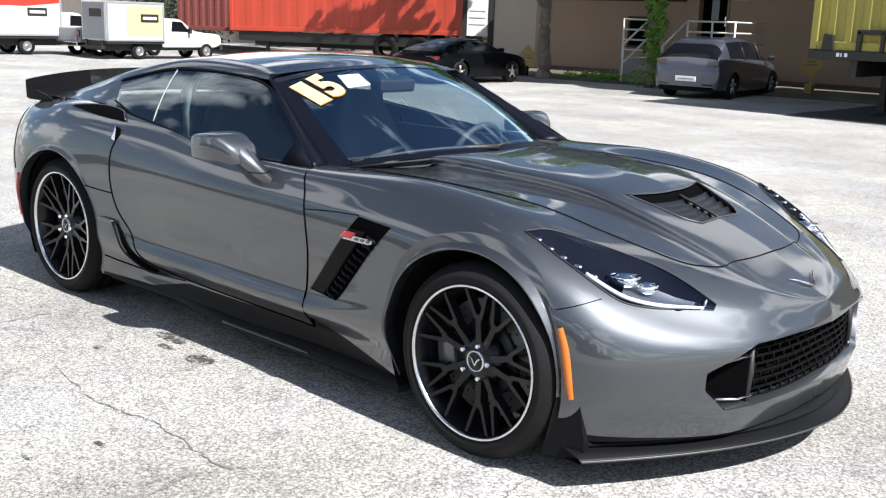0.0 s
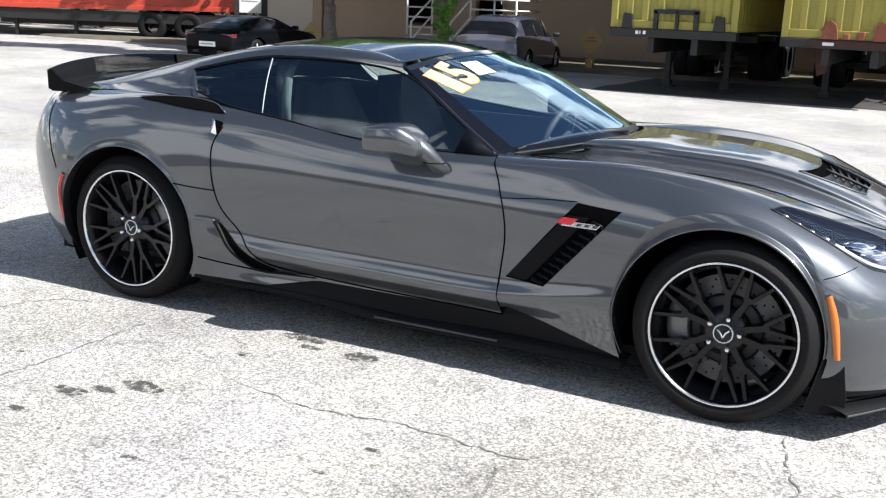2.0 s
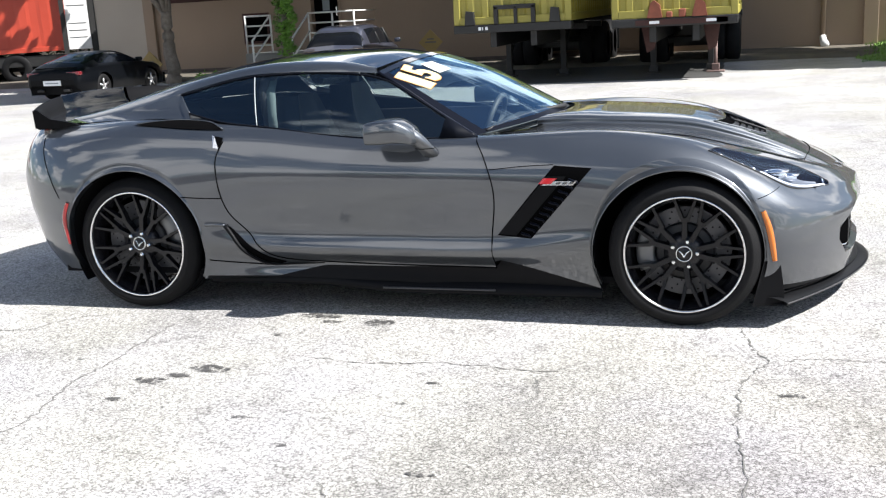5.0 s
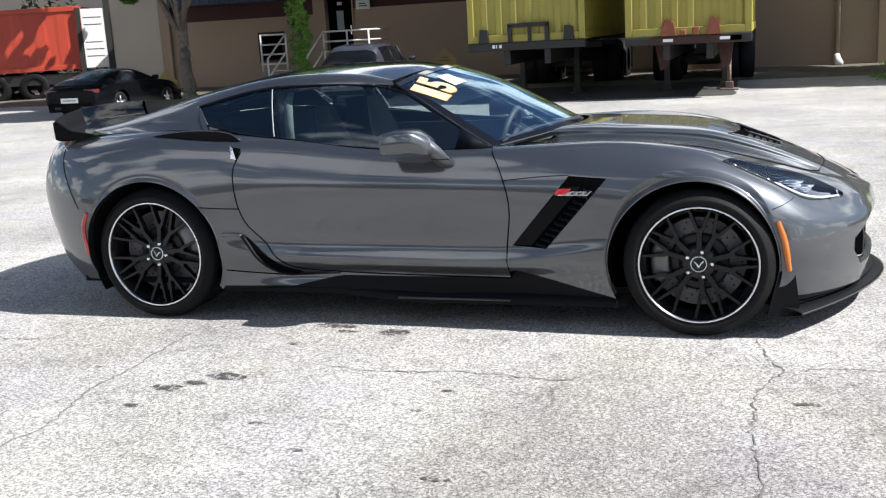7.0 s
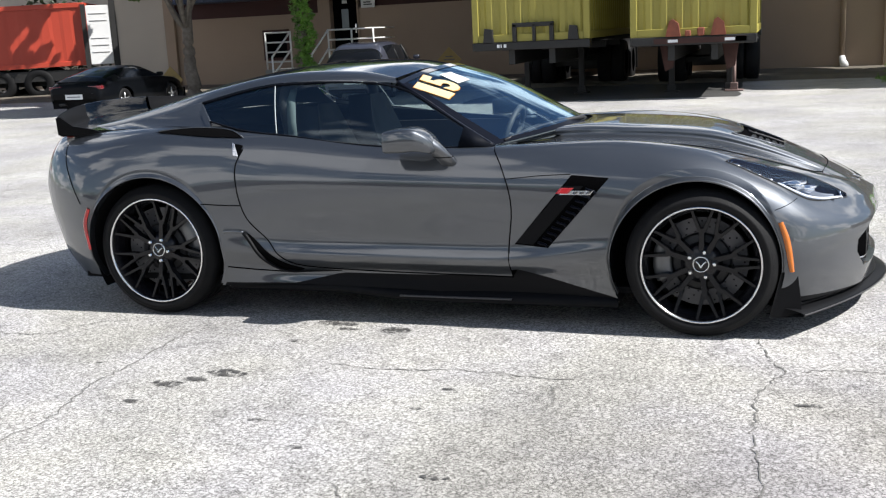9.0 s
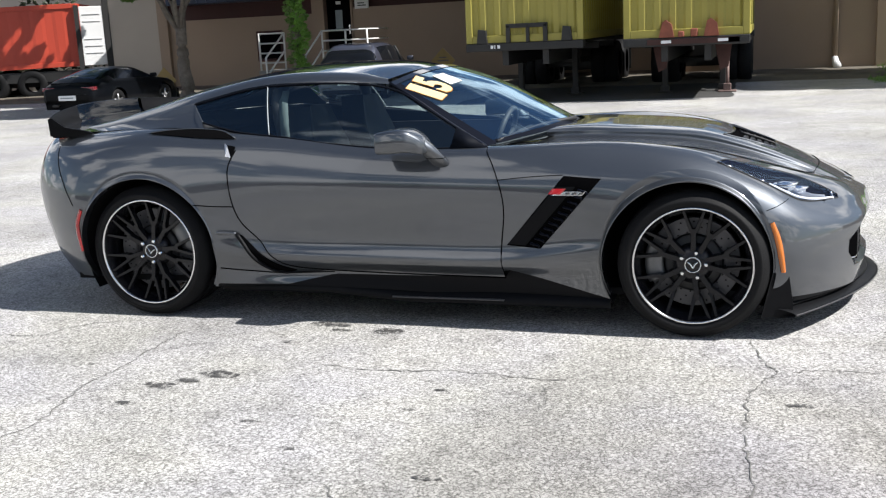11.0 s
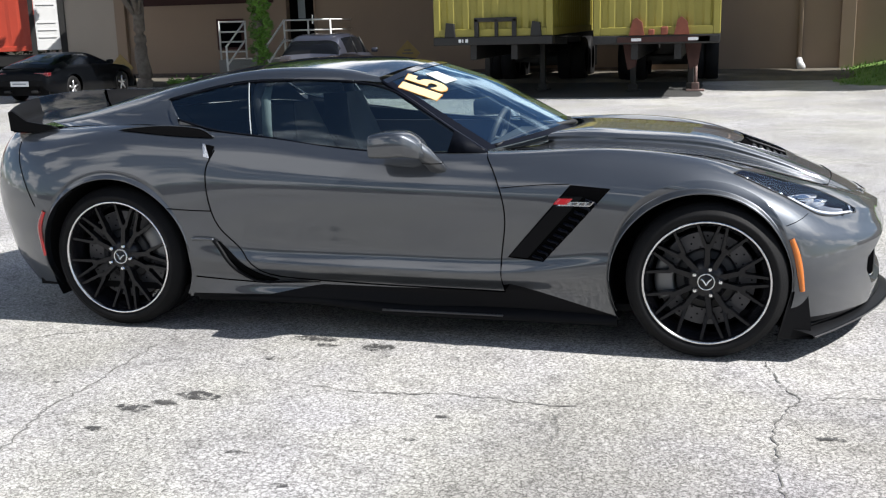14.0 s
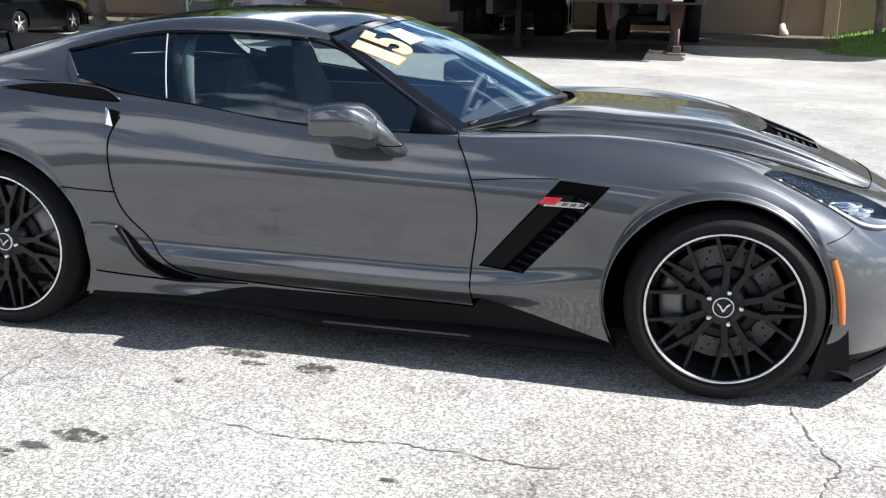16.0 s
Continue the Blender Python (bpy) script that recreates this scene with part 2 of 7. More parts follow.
M_YELBOX = material("yellow_container_paint", (0.272, 0.236, 0.044), 0.55, 0.0, 0.14, 1.5, 0.08, 30.0)
M_WHITE = material("white_vehicle_paint", (0.541, 0.541, 0.537), 0.35, 0.0, 0.04, 2.0, coat=0.3)
M_DOORWHITE = material("white_container_door", (0.624, 0.624, 0.616), 0.5, 0.0, 0.06, 3.0)
M_TRAILER_SHADE = material("painted_trailer_shade", (0.036, 0.0352, 0.0336), 0.85, 0.0, 0.4, 1.6, 0.4, 90.0)
M_GREYDOOR = material("grey_rollup_door", (0.22, 0.235, 0.25), 0.5, 0.0, 0.08, 3.0)
M_STEEL = material("black_chassis_steel", (0.011, 0.0105, 0.010), 0.6, 0.0, 0.3, 6.0, 0.2, 60.0)
M_RUST = material("rusted_red_steel", (0.187, 0.0553, 0.0306), 0.75, 0.1, 0.35, 8.0, 0.3, 60.0)
M_DULL_RUST = material("dull_dark_rust", (0.045, 0.016, 0.012), 0.8, 0.0, 0.4, 8.0)
M_JACK = material("worn_jack_paint", (0.16, 0.108, 0.096), 0.7, 0.1, 0.35, 8.0)
M_RAIL = material("white_painted_rail", (0.624, 0.616, 0.592), 0.5, 0.0, 0.06, 10.0)
M_BARK = material("grey_mottled_bark", (0.17, 0.145, 0.12), 0.95, 0.0, 0.55, 9.0, 0.8, 45.0)
M_LEAF = material("green_leaf", (0.0765, 0.153, 0.0252), 0.55, 0.0, 0.35, 3.0, random_tone=0.0)
M_GLOOM = material("gloom_dark_leaf", (0.022, 0.034, 0.012), 0.6, 0.0, 0.4, 3.0)
M_SILVERPAINT = material("silver_grey_paint", (0.36, 0.36, 0.38), 0.35, 0.4, 0.05, 3.0, coat=0.6)
M_IVY = material("bright_vine_leaf", (0.117, 0.252, 0.0315), 0.5, 0.0, 0.35, 5.0)
M_GRASS = material("lawn_grass", (0.095, 0.18, 0.0285), 0.8, 0.0, 0.35, 2.0)
M_SIGNYEL = material("faded_yellow_sign", (0.32, 0.216, 0.068), 0.6, 0.0, 0.15, 8.0)
M_HATCH = material("grey_blue_car_paint", (0.07, 0.074, 0.10), 0.36, 0.55, 0.04, 3.0, coat=1.0)
M_COUPE = material("black_car_paint", (0.0025, 0.003, 0.004), 0.3, 0.0, 0.05, 3.0, spec=0.10)
M_CARGLASS = material("dark_car_glass", (0.006, 0.007, 0.009), 0.1, 0.0, 0.05, spec=0.14)
M_TAIL = material("tail_lamp_red", (0.12, 0.012, 0.016), 0.2, 0.0, 0.05, coat=0.6)
M_CLEAR_TAIL = material("smoked_clear_tail_lamp", (0.07, 0.06, 0.065), 0.2, 0.3, 0.3, 14.0, coat=0.6)
M_PLATE = material("plain_plate", (0.70, 0.71, 0.72), 0.5, 0.0, 0.05)
M_SILVER = material("silver_wheel", (0.45, 0.45, 0.46), 0.3, 0.9, 0.08)
M_SIGNCREAM = material("cream_truck_panel", (0.426, 0.385, 0.23), 0.5, 0.0, 0.05)
M_SIGNRED = material("red_truck_panel", (0.48, 0.03, 0.018), 0.5, 0.0, 0.05)
M_STAIN = material("oil_and_shadow_asphalt", (0.0496, 0.048, 0.0464), 0.8, 0.0, 0.45, 22.0, 0.5, 160.0)
sn, sl = M_STAIN.node_tree.nodes, M_STAIN.node_tree.links
s_noise, s_ramp, s_mix, s_clear, s_co = sn.new("ShaderNodeTexNoise"), sn.new("ShaderNodeValToRGB"), sn.new("ShaderNodeMixShader"), sn.new("ShaderNodeBsdfTransparent"), sn.new("ShaderNodeTexCoord")
s_noise.inputs["Scale"].default_value, s_noise.inputs["Detail"].default_value, s_noise.inputs["Roughness"].default_value = 26.0, 6.0, 0.75
s_ramp.color_ramp.elements[0].position, s_ramp.color_ramp.elements[1].position = 0.44, 0.58
sl.new(s_co.outputs["Object"], s_noise.inputs["Vector"])
sl.new(s_noise.outputs["Fac"], s_ramp.inputs["Fac"])
sl.new(s_ramp.outputs["Color"], s_mix.inputs["Fac"])
sl.new(sn["Principled BSDF"].outputs["BSDF"], s_mix.inputs[1])
sl.new(s_clear.outputs["BSDF"], s_mix.inputs[2])
sl.new(s_mix.outputs["Shader"], sn["Material Output"].inputs["Surface"])
M_CRACK = material("crack_dirt", (0.12, 0.116, 0.108), 0.95, 0.0, 0.3, 30.0)


# ---- builders ----
def mesh_of(name, verts, faces, mat, smooth=False):
    me = bpy.data.meshes.new(name)
    me.from_pydata([tuple(v) for v in verts], [], faces)
    me.materials.append(mat)
    if smooth:
        me.polygons.foreach_set("use_smooth", [True] * len(me.polygons))
    me.update()
    return me


def add(name, me, parent=None, label="", at=None):
    ob = new(name, me)
    if parent is not None:
        ob.parent = parent
    if at is not None:
        ob.matrix_basis = at
    if label:
        ob["label"] = label
    return ob


def part(name, bm, mat, parent=None, label="", smooth=False, at=None):
    me = bpy.data.meshes.new(name)
    bm.to_mesh(me)
    bm.free()
    me.materials.append(mat)
    if smooth:
        me.polygons.foreach_set("use_smooth", [True] * len(me.polygons))
    return add(name, me, parent, label, at)


def thing(name, label, category, at=None, group="", kind=""):
    ob = new(name)
    ob.empty_display_size = 0.2
    if at is not None:
        ob.matrix_basis = at
    return tagged(ob, label, category, group, kind)


def box(bm, lo, hi, bevel=0.0, m=None):
    """A box between two corners, its edges rounded by bevel."""
    c = [(a + b) / 2 for a, b in zip(lo, hi)]
    s = [abs(b - a) for a, b in zip(lo, hi)]
    r = bmesh.ops.create_cube(bm, size=1.0, matrix=Matrix.LocRotScale(c, None, s))
    verts = r["verts"]
    if bevel:
        edges = {e for v in verts for e in v.link_edges}
        out = bmesh.ops.bevel(bm, geom=list(edges), offset=bevel, segments=2, profile=0.5, affect="EDGES")
        verts = list({v for f in out["faces"] for v in f.verts} | {v for v in verts if v.is_valid})
    if m is not None:
        bmesh.ops.transform(bm, matrix=m, verts=[v for v in verts if v.is_valid])
    return bm


def boxes(*items, bevel=0.0):
    bm = bmesh.new()
    for lo, hi in items:
        box(bm, lo, hi, bevel)
    return bm


def tube(points, radius, sides=8, taper=None, closed=False):
    """A round bar along points; taper: the radius at its far end."""
    pts = [Vector(p) for p in points]
    verts, faces = [], []
    count = len(pts)
    up = Vector((0, 0, 1))
    for i, p in enumerate(pts):
        d = (pts[(i + 1) % count] - pts[i - 1]) if closed else (pts[min(i + 1, count - 1)] - pts[max(i - 1, 0)])
        d.normalize()
        a = d.cross(up)
        if a.length < 0.05:
            a = d.cross(Vector((1, 0, 0)))
        a.normalize()
        b = d.cross(a)
        r = radius if taper is None else radius + (taper - radius) * i / max(1, count - 1)
        for k in range(sides):
            w = 2 * math.pi * k / sides
            verts.append(p + (a * math.cos(w) + b * math.sin(w)) * r)
    for i in range(count if closed else count - 1):
        for k in range(sides):
            j = (i + 1) % count
            faces.append((i * sides + k, i * sides + (k + 1) % sides, j * sides + (k + 1) % sides, j * sides + k))
    if not closed:
        faces += [tuple(range(sides))[::-1], tuple((count - 1) * sides + k for k in range(sides))]
    return verts, faces


def lathe(profile, steps=48, axis="y", a0=0.0, a1=360.0):
    """A turned body: profile of (radius, along)."""
    verts, faces = [], []
    full = abs(a1 - a0) >= 359.9
    cols = steps if full else steps + 1
    for k in range(cols):
        w = radians(a0 + (a1 - a0) * k / steps)
        c, s = math.cos(w), math.sin(w)
        for r, d in profile:
            verts.append((r * c, d, r * s) if axis == "y" else (r * c, r * s, d) if axis == "z" else (d, r * c, r * s))
    n = len(profile)
    for k in range(steps):
        for i in range(n - 1):
            a, b = k * n, ((k + 1) % cols) * n
            faces.append((a + i, a + i + 1, b + i + 1, b + i))
    return verts, faces


def spline(keys, t):
    """A smooth curve through keys, t from 0 to 1."""
    n = len(keys) - 1
    f = min(max(t, 0.0), 1.0) * n
    i = min(int(f), n - 1)
    f -= i
    p1, p2 = keys[i], keys[i + 1]
    p0 = keys[i - 1] if i > 0 else 2 * p1 - p2
    p3 = keys[i + 2] if i + 2 <= n else 2 * p2 - p1
    return 0.5 * (2 * p1 + (p2 - p0) * f + (2 * p0 - 5 * p1 + 4 * p2 - p3) * f * f + (3 * p1 - p0 - 3 * p2 + p3) * f ** 3)


def prism(outline, depth, at=None):
    """A plate with an outline in x and z, depth thick along y."""
    n = len(outline)
    v = [(x, 0.0, z) for x, z in outline] + [(x, depth, z) for x, z in outline]
    f = [tuple(range(n)), tuple(range(2 * n - 1, n - 1, -1))] + [(i, i + n, (i + 1) % n + n, (i + 1) % n) for i in range(n)]
    if at is not None:
        v = [at @ Vector(p) for p in v]
    return v, f




# ---- setting ----
bm = bmesh.new()
bmesh.ops.create_grid(bm, x_segments=8, y_segments=8, size=300)
ground = tagged(part("ground", bm, M_GROUND), "sun-bleached grey asphalt yard with cracks and oil stains", "ground", kind="structure")

WALL_Y = 20.8
bm = boxes(((-17.9, WALL_Y, 0), (-16.25, WALL_Y + .3, 4.4)), ((-18.2, WALL_Y, 0), (-17.9, 26.0, 4.4)), ((-70, 25.7, 0), (-18.2, 26.0, 4.4)))
tagged(part("wall_west", bm, M_WALL_PALE), "pale beige stucco wall of a long low building", "wall", kind="structure")
DOOR_X0, DOOR_X1 = -11.2, -10.42
bm = boxes(((-16.25, WALL_Y + .02, 0), (DOOR_X0, WALL_Y + .3, 2.04)), ((DOOR_X1, WALL_Y + .02, 0), (-1.8, WALL_Y + .3, 2.14)), ((-1.8, WALL_Y + .02, 0), (40, WALL_Y + .3, 4.4)),
           ((-16.25, WALL_Y + .02, 2.75), (-1.8, WALL_Y + .3, 4.4)), ((DOOR_X0, WALL_Y + .02, 0), (DOOR_X1, WALL_Y + .3, .6)))
tagged(part("wall_north", bm, M_WALL), "brown beige stucco wall of a long low building", "wall", kind="structure")
bm = boxes(((-16.25, WALL_Y + .12, 2.04), (DOOR_X0, WALL_Y + .28, 2.75)), ((DOOR_X1, WALL_Y + .12, 2.14), (-1.8, WALL_Y + .28, 2.75)))
tagged(part("wall_band", bm, M_WALL_BAND), "dark red recessed band in the stucco wall", "wall band", kind="structure")
bm = boxes(((-70, 26.0, 0), (40, 36, .2)), ((-70, 35.7, 0), (40, 36, 4.4)), ((-18.2, WALL_Y + .3, 4.4), (40, 36, 4.6)), ((-70, 25.7, 4.4), (-18.2, 36, 4.6)))
tagged(part("roof_slab", bm, M_CONCRETE), "flat roof slab of the low building", "roof", kind="structure")
# pilasters and a base course break up the wall
for x in (-16.2, -1.8, 2.9, 5.4):
    bm = boxes(((x - .16, WALL_Y - .10, 0), (x + .16, WALL_Y + .02, 4.3)), bevel=0.012)
    tagged(part("trim", bm, M_WALL), "plain stucco pilaster on the wall", "pilaster", kind="structure")
bm = boxes(((-16.0, WALL_Y - .05, 0), (-12.6, WALL_Y + .02, .20)), ((-9.2, WALL_Y - .05, 0), (-2.0, WALL_Y + .02, .20)))
tagged(part("baseboard", bm, material("dark_base_course", (0.10, 0.075, 0.065), 0.9, vary=0.3)), "dark base course along the wall", "base course", kind="structure")
bm = boxes(((DOOR_X0, WALL_Y + .2, .6), (DOOR_X1, WALL_Y + .26, 2.75)))
door = tagged(part("door_1", bm, M_DARK), "dark glazed entrance door in the stucco wall", "door", kind="structure")
part("door_frame", boxes(((DOOR_X0 - .36, WALL_Y - .03, .6), (DOOR_X0, WALL_Y + .3, 2.6)), bevel=0.01), M_WALL, door)
part("door_frame", boxes(((DOOR_X1, WALL_Y - .03, .6), (DOOR_X1 + .05, WALL_Y + .3, 2.6)), bevel=0.01), M_WALL, door)
part("door_handle", boxes(((DOOR_X1 - .14, WALL_Y + .16, 1.45), (DOOR_X1 - .10, WALL_Y + .2, 1.7)), bevel=.008), M_LIP, door)
part("notice", boxes(((DOOR_X0 + .25, WALL_Y + .185, 1.6), (DOOR_X0 + .45, WALL_Y + .198, 2.1))), M_GREYTRIM, door)
part("notice", boxes(((DOOR_X0 + .28, WALL_Y + .185, 2.25), (DOOR_X0 + .42, WALL_Y + .198, 2.33))), M_WHITE, door)
bm = boxes(((-10.28, WALL_Y - .035, 2.10), (-9.88, WALL_Y - .012, 2.34)), bevel=0.004)
notice = tagged(part("wall_notice", bm, M_WHITE), "small white notice on the wall beside the door", "sign")
part("notice_bar", boxes(((-10.2, WALL_Y - .042, 2.17), (-9.96, WALL_Y - .034, 2.20))), M_STEEL, notice)
part("notice_bar", boxes(((-10.2, WALL_Y - .042, 2.23), (-10.0, WALL_Y - .034, 2.26))), M_STEEL, notice)
bm = boxes(((-15.6, WALL_Y - .8, 2.45), (-1.9, WALL_Y, 4.2)), bevel=0.02)
for k in range(46):
    x = -15.55 + .3 * k
    box(bm, (x, WALL_Y - .83, 2.47), (x + .05, WALL_Y - .79, 4.18))
tagged(part("awning", bm, M_AWNING), "long navy blue ribbed sheet awning along the wall", "awning")

bm = boxes(((-13.22, WALL_Y - .02, .88), (-12.56, WALL_Y + .04, 1.58)))
win = tagged(part("window_1", bm, M_DARK), "small dark window low in the stucco wall", "window", kind="structure")
for lo, hi in (((-13.28, -.04, .82), (-13.22, .05, 1.64)), ((-12.56, -.04, .82), (-12.50, .05, 1.64)), ((-13.22, -.04, 1.58), (-12.56, .05, 1.64)), ((-13.22, -.06, .82), (-12.56, .05, .88))):
    part("window_frame", boxes(((lo[0], WALL_Y + lo[1], lo[2]), (hi[0], WALL_Y + hi[1], hi[2]))), M_WALL_BAND, win)

# narrow raised verge at the foot of the wall
rows = []
random.seed(4)
for k in range(121):
    x = -40 + 50 * k / 120
    f = 17.9 + 0.25 * noise.noise(Vector((x * .5, 0, 3)))
    rows.append([Vector((x, f, -.01)), Vector((x, f + .10, .07)), Vector((x, f + .8, .10 + .02 * noise.noise(Vector((x, 1, 0))))), Vector((x, WALL_Y - .02, .12))])
v, f = [p for r in rows for p in r], [(i * 4 + k, i * 4 + k + 1, i * 4 + k + 5, i * 4 + k + 4) for i in range(120) for k in range(3)]
M_VERGE = material("dirt_and_leaf_litter", (0.088, 0.076, 0.0576), 0.95, 0.0, 0.7, 1.3, 0.6, 40.0)
tagged(add("pavement", mesh_of("pavement", v, f, M_VERGE, True)), "dirt verge with leaf litter along the wall", "verge", kind="structure")

# cracks and stains in the asphalt, laid a hair above it
def crack(points, width, seed):
    rnd = random.Random(seed)
    vs = [Vector((x, y, 0)) for x, y in points]
    n = len(points) * 9
    rows = []
    for k in range(n + 1):
        p = spline(vs, k / n)
        d = (spline(vs, min(1, k / n + .01)) - spline(vs, max(0, k / n - .01))).normalized()
        side = Vector((-d.y, d.x, 0))
        p = p + side * rnd.uniform(-.014, .014)
        w = width * rnd.uniform(.25, 1.0) * min(1, 0.3 + 4 * min(k / n, 1 - k / n))
        rows.append([p - side * w + Vector((0, 0, .003)), p + side * w + Vector((0, 0, .003))])
    v = [q for r in rows for q in r]
    f = [(2 * i, 2 * i + 1, 2 * i + 3, 2 * i + 2) for i in range(n)]
    return tagged(add("ground_crack", mesh_of("ground_crack", v, f, M_CRACK)), "thin dirt-filled crack in the asphalt", "crack", kind="structure")


crack([(-2.6, -4.2), (-2.34, -2.56), (-2.31, -2.30), (-2.39, -1.97), (-2.37, -1.70), (-2.39, -1.40), (-2.39, -1.15), (-2.42, -.85)], .0042, 1)
crack([(-1.75, -1.50), (-1.34, -1.57), (-1.13, -1.57), (-.97, -1.54), (-.75, -1.55), (-.48, -1.56), (-.36, -1.45)], .0042, 2)
crack([(.22, -.85), (.25, -1.01), (.30, -1.23), (.34, -1.36), (.26, -1.56), (.24, -1.85), (.24, -2.05), (.27, -2.43), (.20, -3.0)], .0042, 3)
crack([(.34, -1.36), (.50, -1.30), (.72, -1.29), (1.2, -1.22), (1.9, -1.4)], .0042, 4)
crack([(-3.6, -1.45), (-3.35, -1.38), (-3.10, -1.35), (-2.99, -1.15), (-2.73, -1.03)], .0042, 5)
crack([(-1.0, -2.6), (-.9, -2.9), (-.95, -3.4)], .004, 6)
crack([(-.50, -1.95), (-.48, -1.80), (-.52, -1.62)], .003, 7)


def stain(x, y, rx, ry, seed):
    rnd = random.Random(seed)
    v = [Vector((x, y, .0035))]
    n = 40
    for k in range(n):
        a = 2 * math.pi * k / n
        r = 1 + .28 * noise.noise(Vector((math.cos(a) * 1.6, math.sin(a) * 1.6, seed * 3.1))) + rnd.uniform(-.10, .10)
        v.append(Vector((x + rx * r * math.cos(a), y + ry * r * math.sin(a), .0035)))
    f = [(0, 1 + k, 1 + (k + 1) % n) for k in range(n)]
    return tagged(add("ground_stain_shade", mesh_of("ground_stain_shade", v, f, M_STAIN)), "dark asphalt mark for oil stains and the mirror's shadow", "stain", kind="structure")


# oil stains; the three near y -1 paint in the door mirror's shadow
for k, (x, y, rx, ry) in enumerate(((-2.07, -1.90, .075, .035), (-1.98, -1.83, .06, .022), (-1.88, -1.74, .085, .045), (-2.08, -2.11, .045, .020), (-1.50, -2.20, .035, .018), (-1.71, -.965, .11, .035), (-1.38, -1.04, .075, .045),
                                    (-1.80, -1.26, .03, .02), (-.70, -2.53, .05, .02), (-1.25, -2.40, .03, .012), (-1.62, -1.05, .05, .02), (-.9, -1.76, .03, .012), (.42, -1.70, .05, .02), (-.959, -1.981, .022, .009), (-1.844, -2.158, .012, .007), (-2.537, -1.711, .02, .010))):
    stain(x, y, rx, ry, k + 1)


def shade_patch(x0, x1, y0, y1, seed):
    """Shade under the parked trailers painted as dark ground, with a ragged edge."""
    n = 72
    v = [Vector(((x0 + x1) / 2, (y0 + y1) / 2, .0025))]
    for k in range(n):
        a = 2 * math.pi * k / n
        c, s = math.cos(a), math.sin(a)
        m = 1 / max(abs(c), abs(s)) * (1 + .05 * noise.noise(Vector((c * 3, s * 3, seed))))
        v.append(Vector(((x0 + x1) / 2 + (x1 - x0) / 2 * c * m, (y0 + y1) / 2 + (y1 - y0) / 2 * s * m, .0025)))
    tagged(add("ground_stain_shade", mesh_of("ground_stain_shade", v, [(0, 1 + k, 1 + (k + 1) % n) for k in range(n)], M_TRAILER_SHADE)), "shade painted onto the asphalt under the parked trailers", "stain", kind="structure")


shade_patch(-5.4, -.30, 13.5, 18.0, 2.0)

# the far side of the yard, behind the camera: a low brick building with trees over it
bm = boxes(((-60, -34.4, 0), (45, -34, 3.1)), ((-60, -40, 2.9), (45, -33.7, 3.15)))
tagged(part("wall_south", bm, material("dark_red_brick", (0.10, 0.045, 0.035), 0.9, 0.0, 0.3, 1.0, 0.3, 40.0)), "low dark red brick building across the yard", "wall", kind="structure")


# ---- the sports car ----
# The body is one smooth skin over lines that run from the tail round the flank to the nose; x forward from the front axle, y half width.
def keyed(*rows):
    return [Vector(r) for r in rows]


LINE_SILL = keyed((-3.42, 0, .20), (-3.39, .50, .19), (-3.28, .78, .18), (-3.06, .90, .19), (-2.71, .93, .17), (-2.32, .93, .165), (-1.95, .90, .175), (-1.40, .89, .165),
                  (-.85, .870, .14), (-.40, .885, .14), (0, .93, .14), (.33, .905, .16), (.50, .78, .165), (.68, .50, .165), (.78, .22, .165), (.81, 0, .165))
LINE_LOW = keyed((-3.48, 0, .34), (-3.45, .52, .33), (-3.35, .80, .30), (-3.08, .945, .29), (-2.71, .965, .28), (-2.31, .935, .27), (-1.95, .890, .25), (-1.40, .880, .245),
                 (-.85, .880, .24), (-.42, .915, .25), (0, .955, .28), (.34, .925, .28), (.53, .775, .27), (.71, .49, .26), (.81, .21, .25), (.84, 0, .25))
LINE_LEDGE = keyed((-3.51, 0, .46), (-3.48, .54, .45), (-3.39, .80, .42), (-3.09, .96, .39), (-2.71, .98, .38), (-2.31, .958, .36), (-1.95, .936, .325), (-1.40, .936, .32),
                   (-.85, .938, .32), (-.42, .957, .36), (0, .965, .38), (.34, .93, .37), (.54, .775, .36), (.72, .48, .34), (.815, .21, .33), (.84, 0, .33))
LINE_HOLLOW = keyed((-3.53, 0, .58), (-3.50, .56, .57), (-3.42, .80, .55), (-3.10, .968, .50), (-2.71, .985, .48), (-2.31, .955, .46), (-1.95, .918, .42), (-1.40, .914, .41),
                    (-.85, .918, .41), (-.42, .948, .46), (0, .968, .48), (.335, .925, .46), (.54, .765, .44), (.725, .475, .42), (.82, .20, .41), (.85, 0, .41))
LINE_FLANK = keyed((-3.54, 0, .70), (-3.51, .56, .70), (-3.43, .79, .69), (-3.12, .955, .66), (-2.71, .98, .66), (-2.31, .955, .66), (-1.95, .935, .67), (-1.40, .93, .66),
                   (-.85, .935, .64), (-.42, .95, .63), (0, .96, .63), (.32, .91, .56), (.53, .74, .50), (.72, .46, .46), (.82, .195, .455), (.85, 0, .455))
LINE_UPPER = keyed((-3.52, 0, .84), (-3.48, .55, .84), (-3.39, .76, .83), (-3.10, .905, .82), (-2.71, .935, .84), (-2.31, .925, .82), (-1.95, .90, .81), (-1.40, .895, .78),
                   (-.85, .905, .755), (-.42, .915, .75), (0, .91, .735), (.28, .86, .65), (.50, .69, .555), (.70, .43, .495), (.81, .18, .485), (.845, 0, .485))
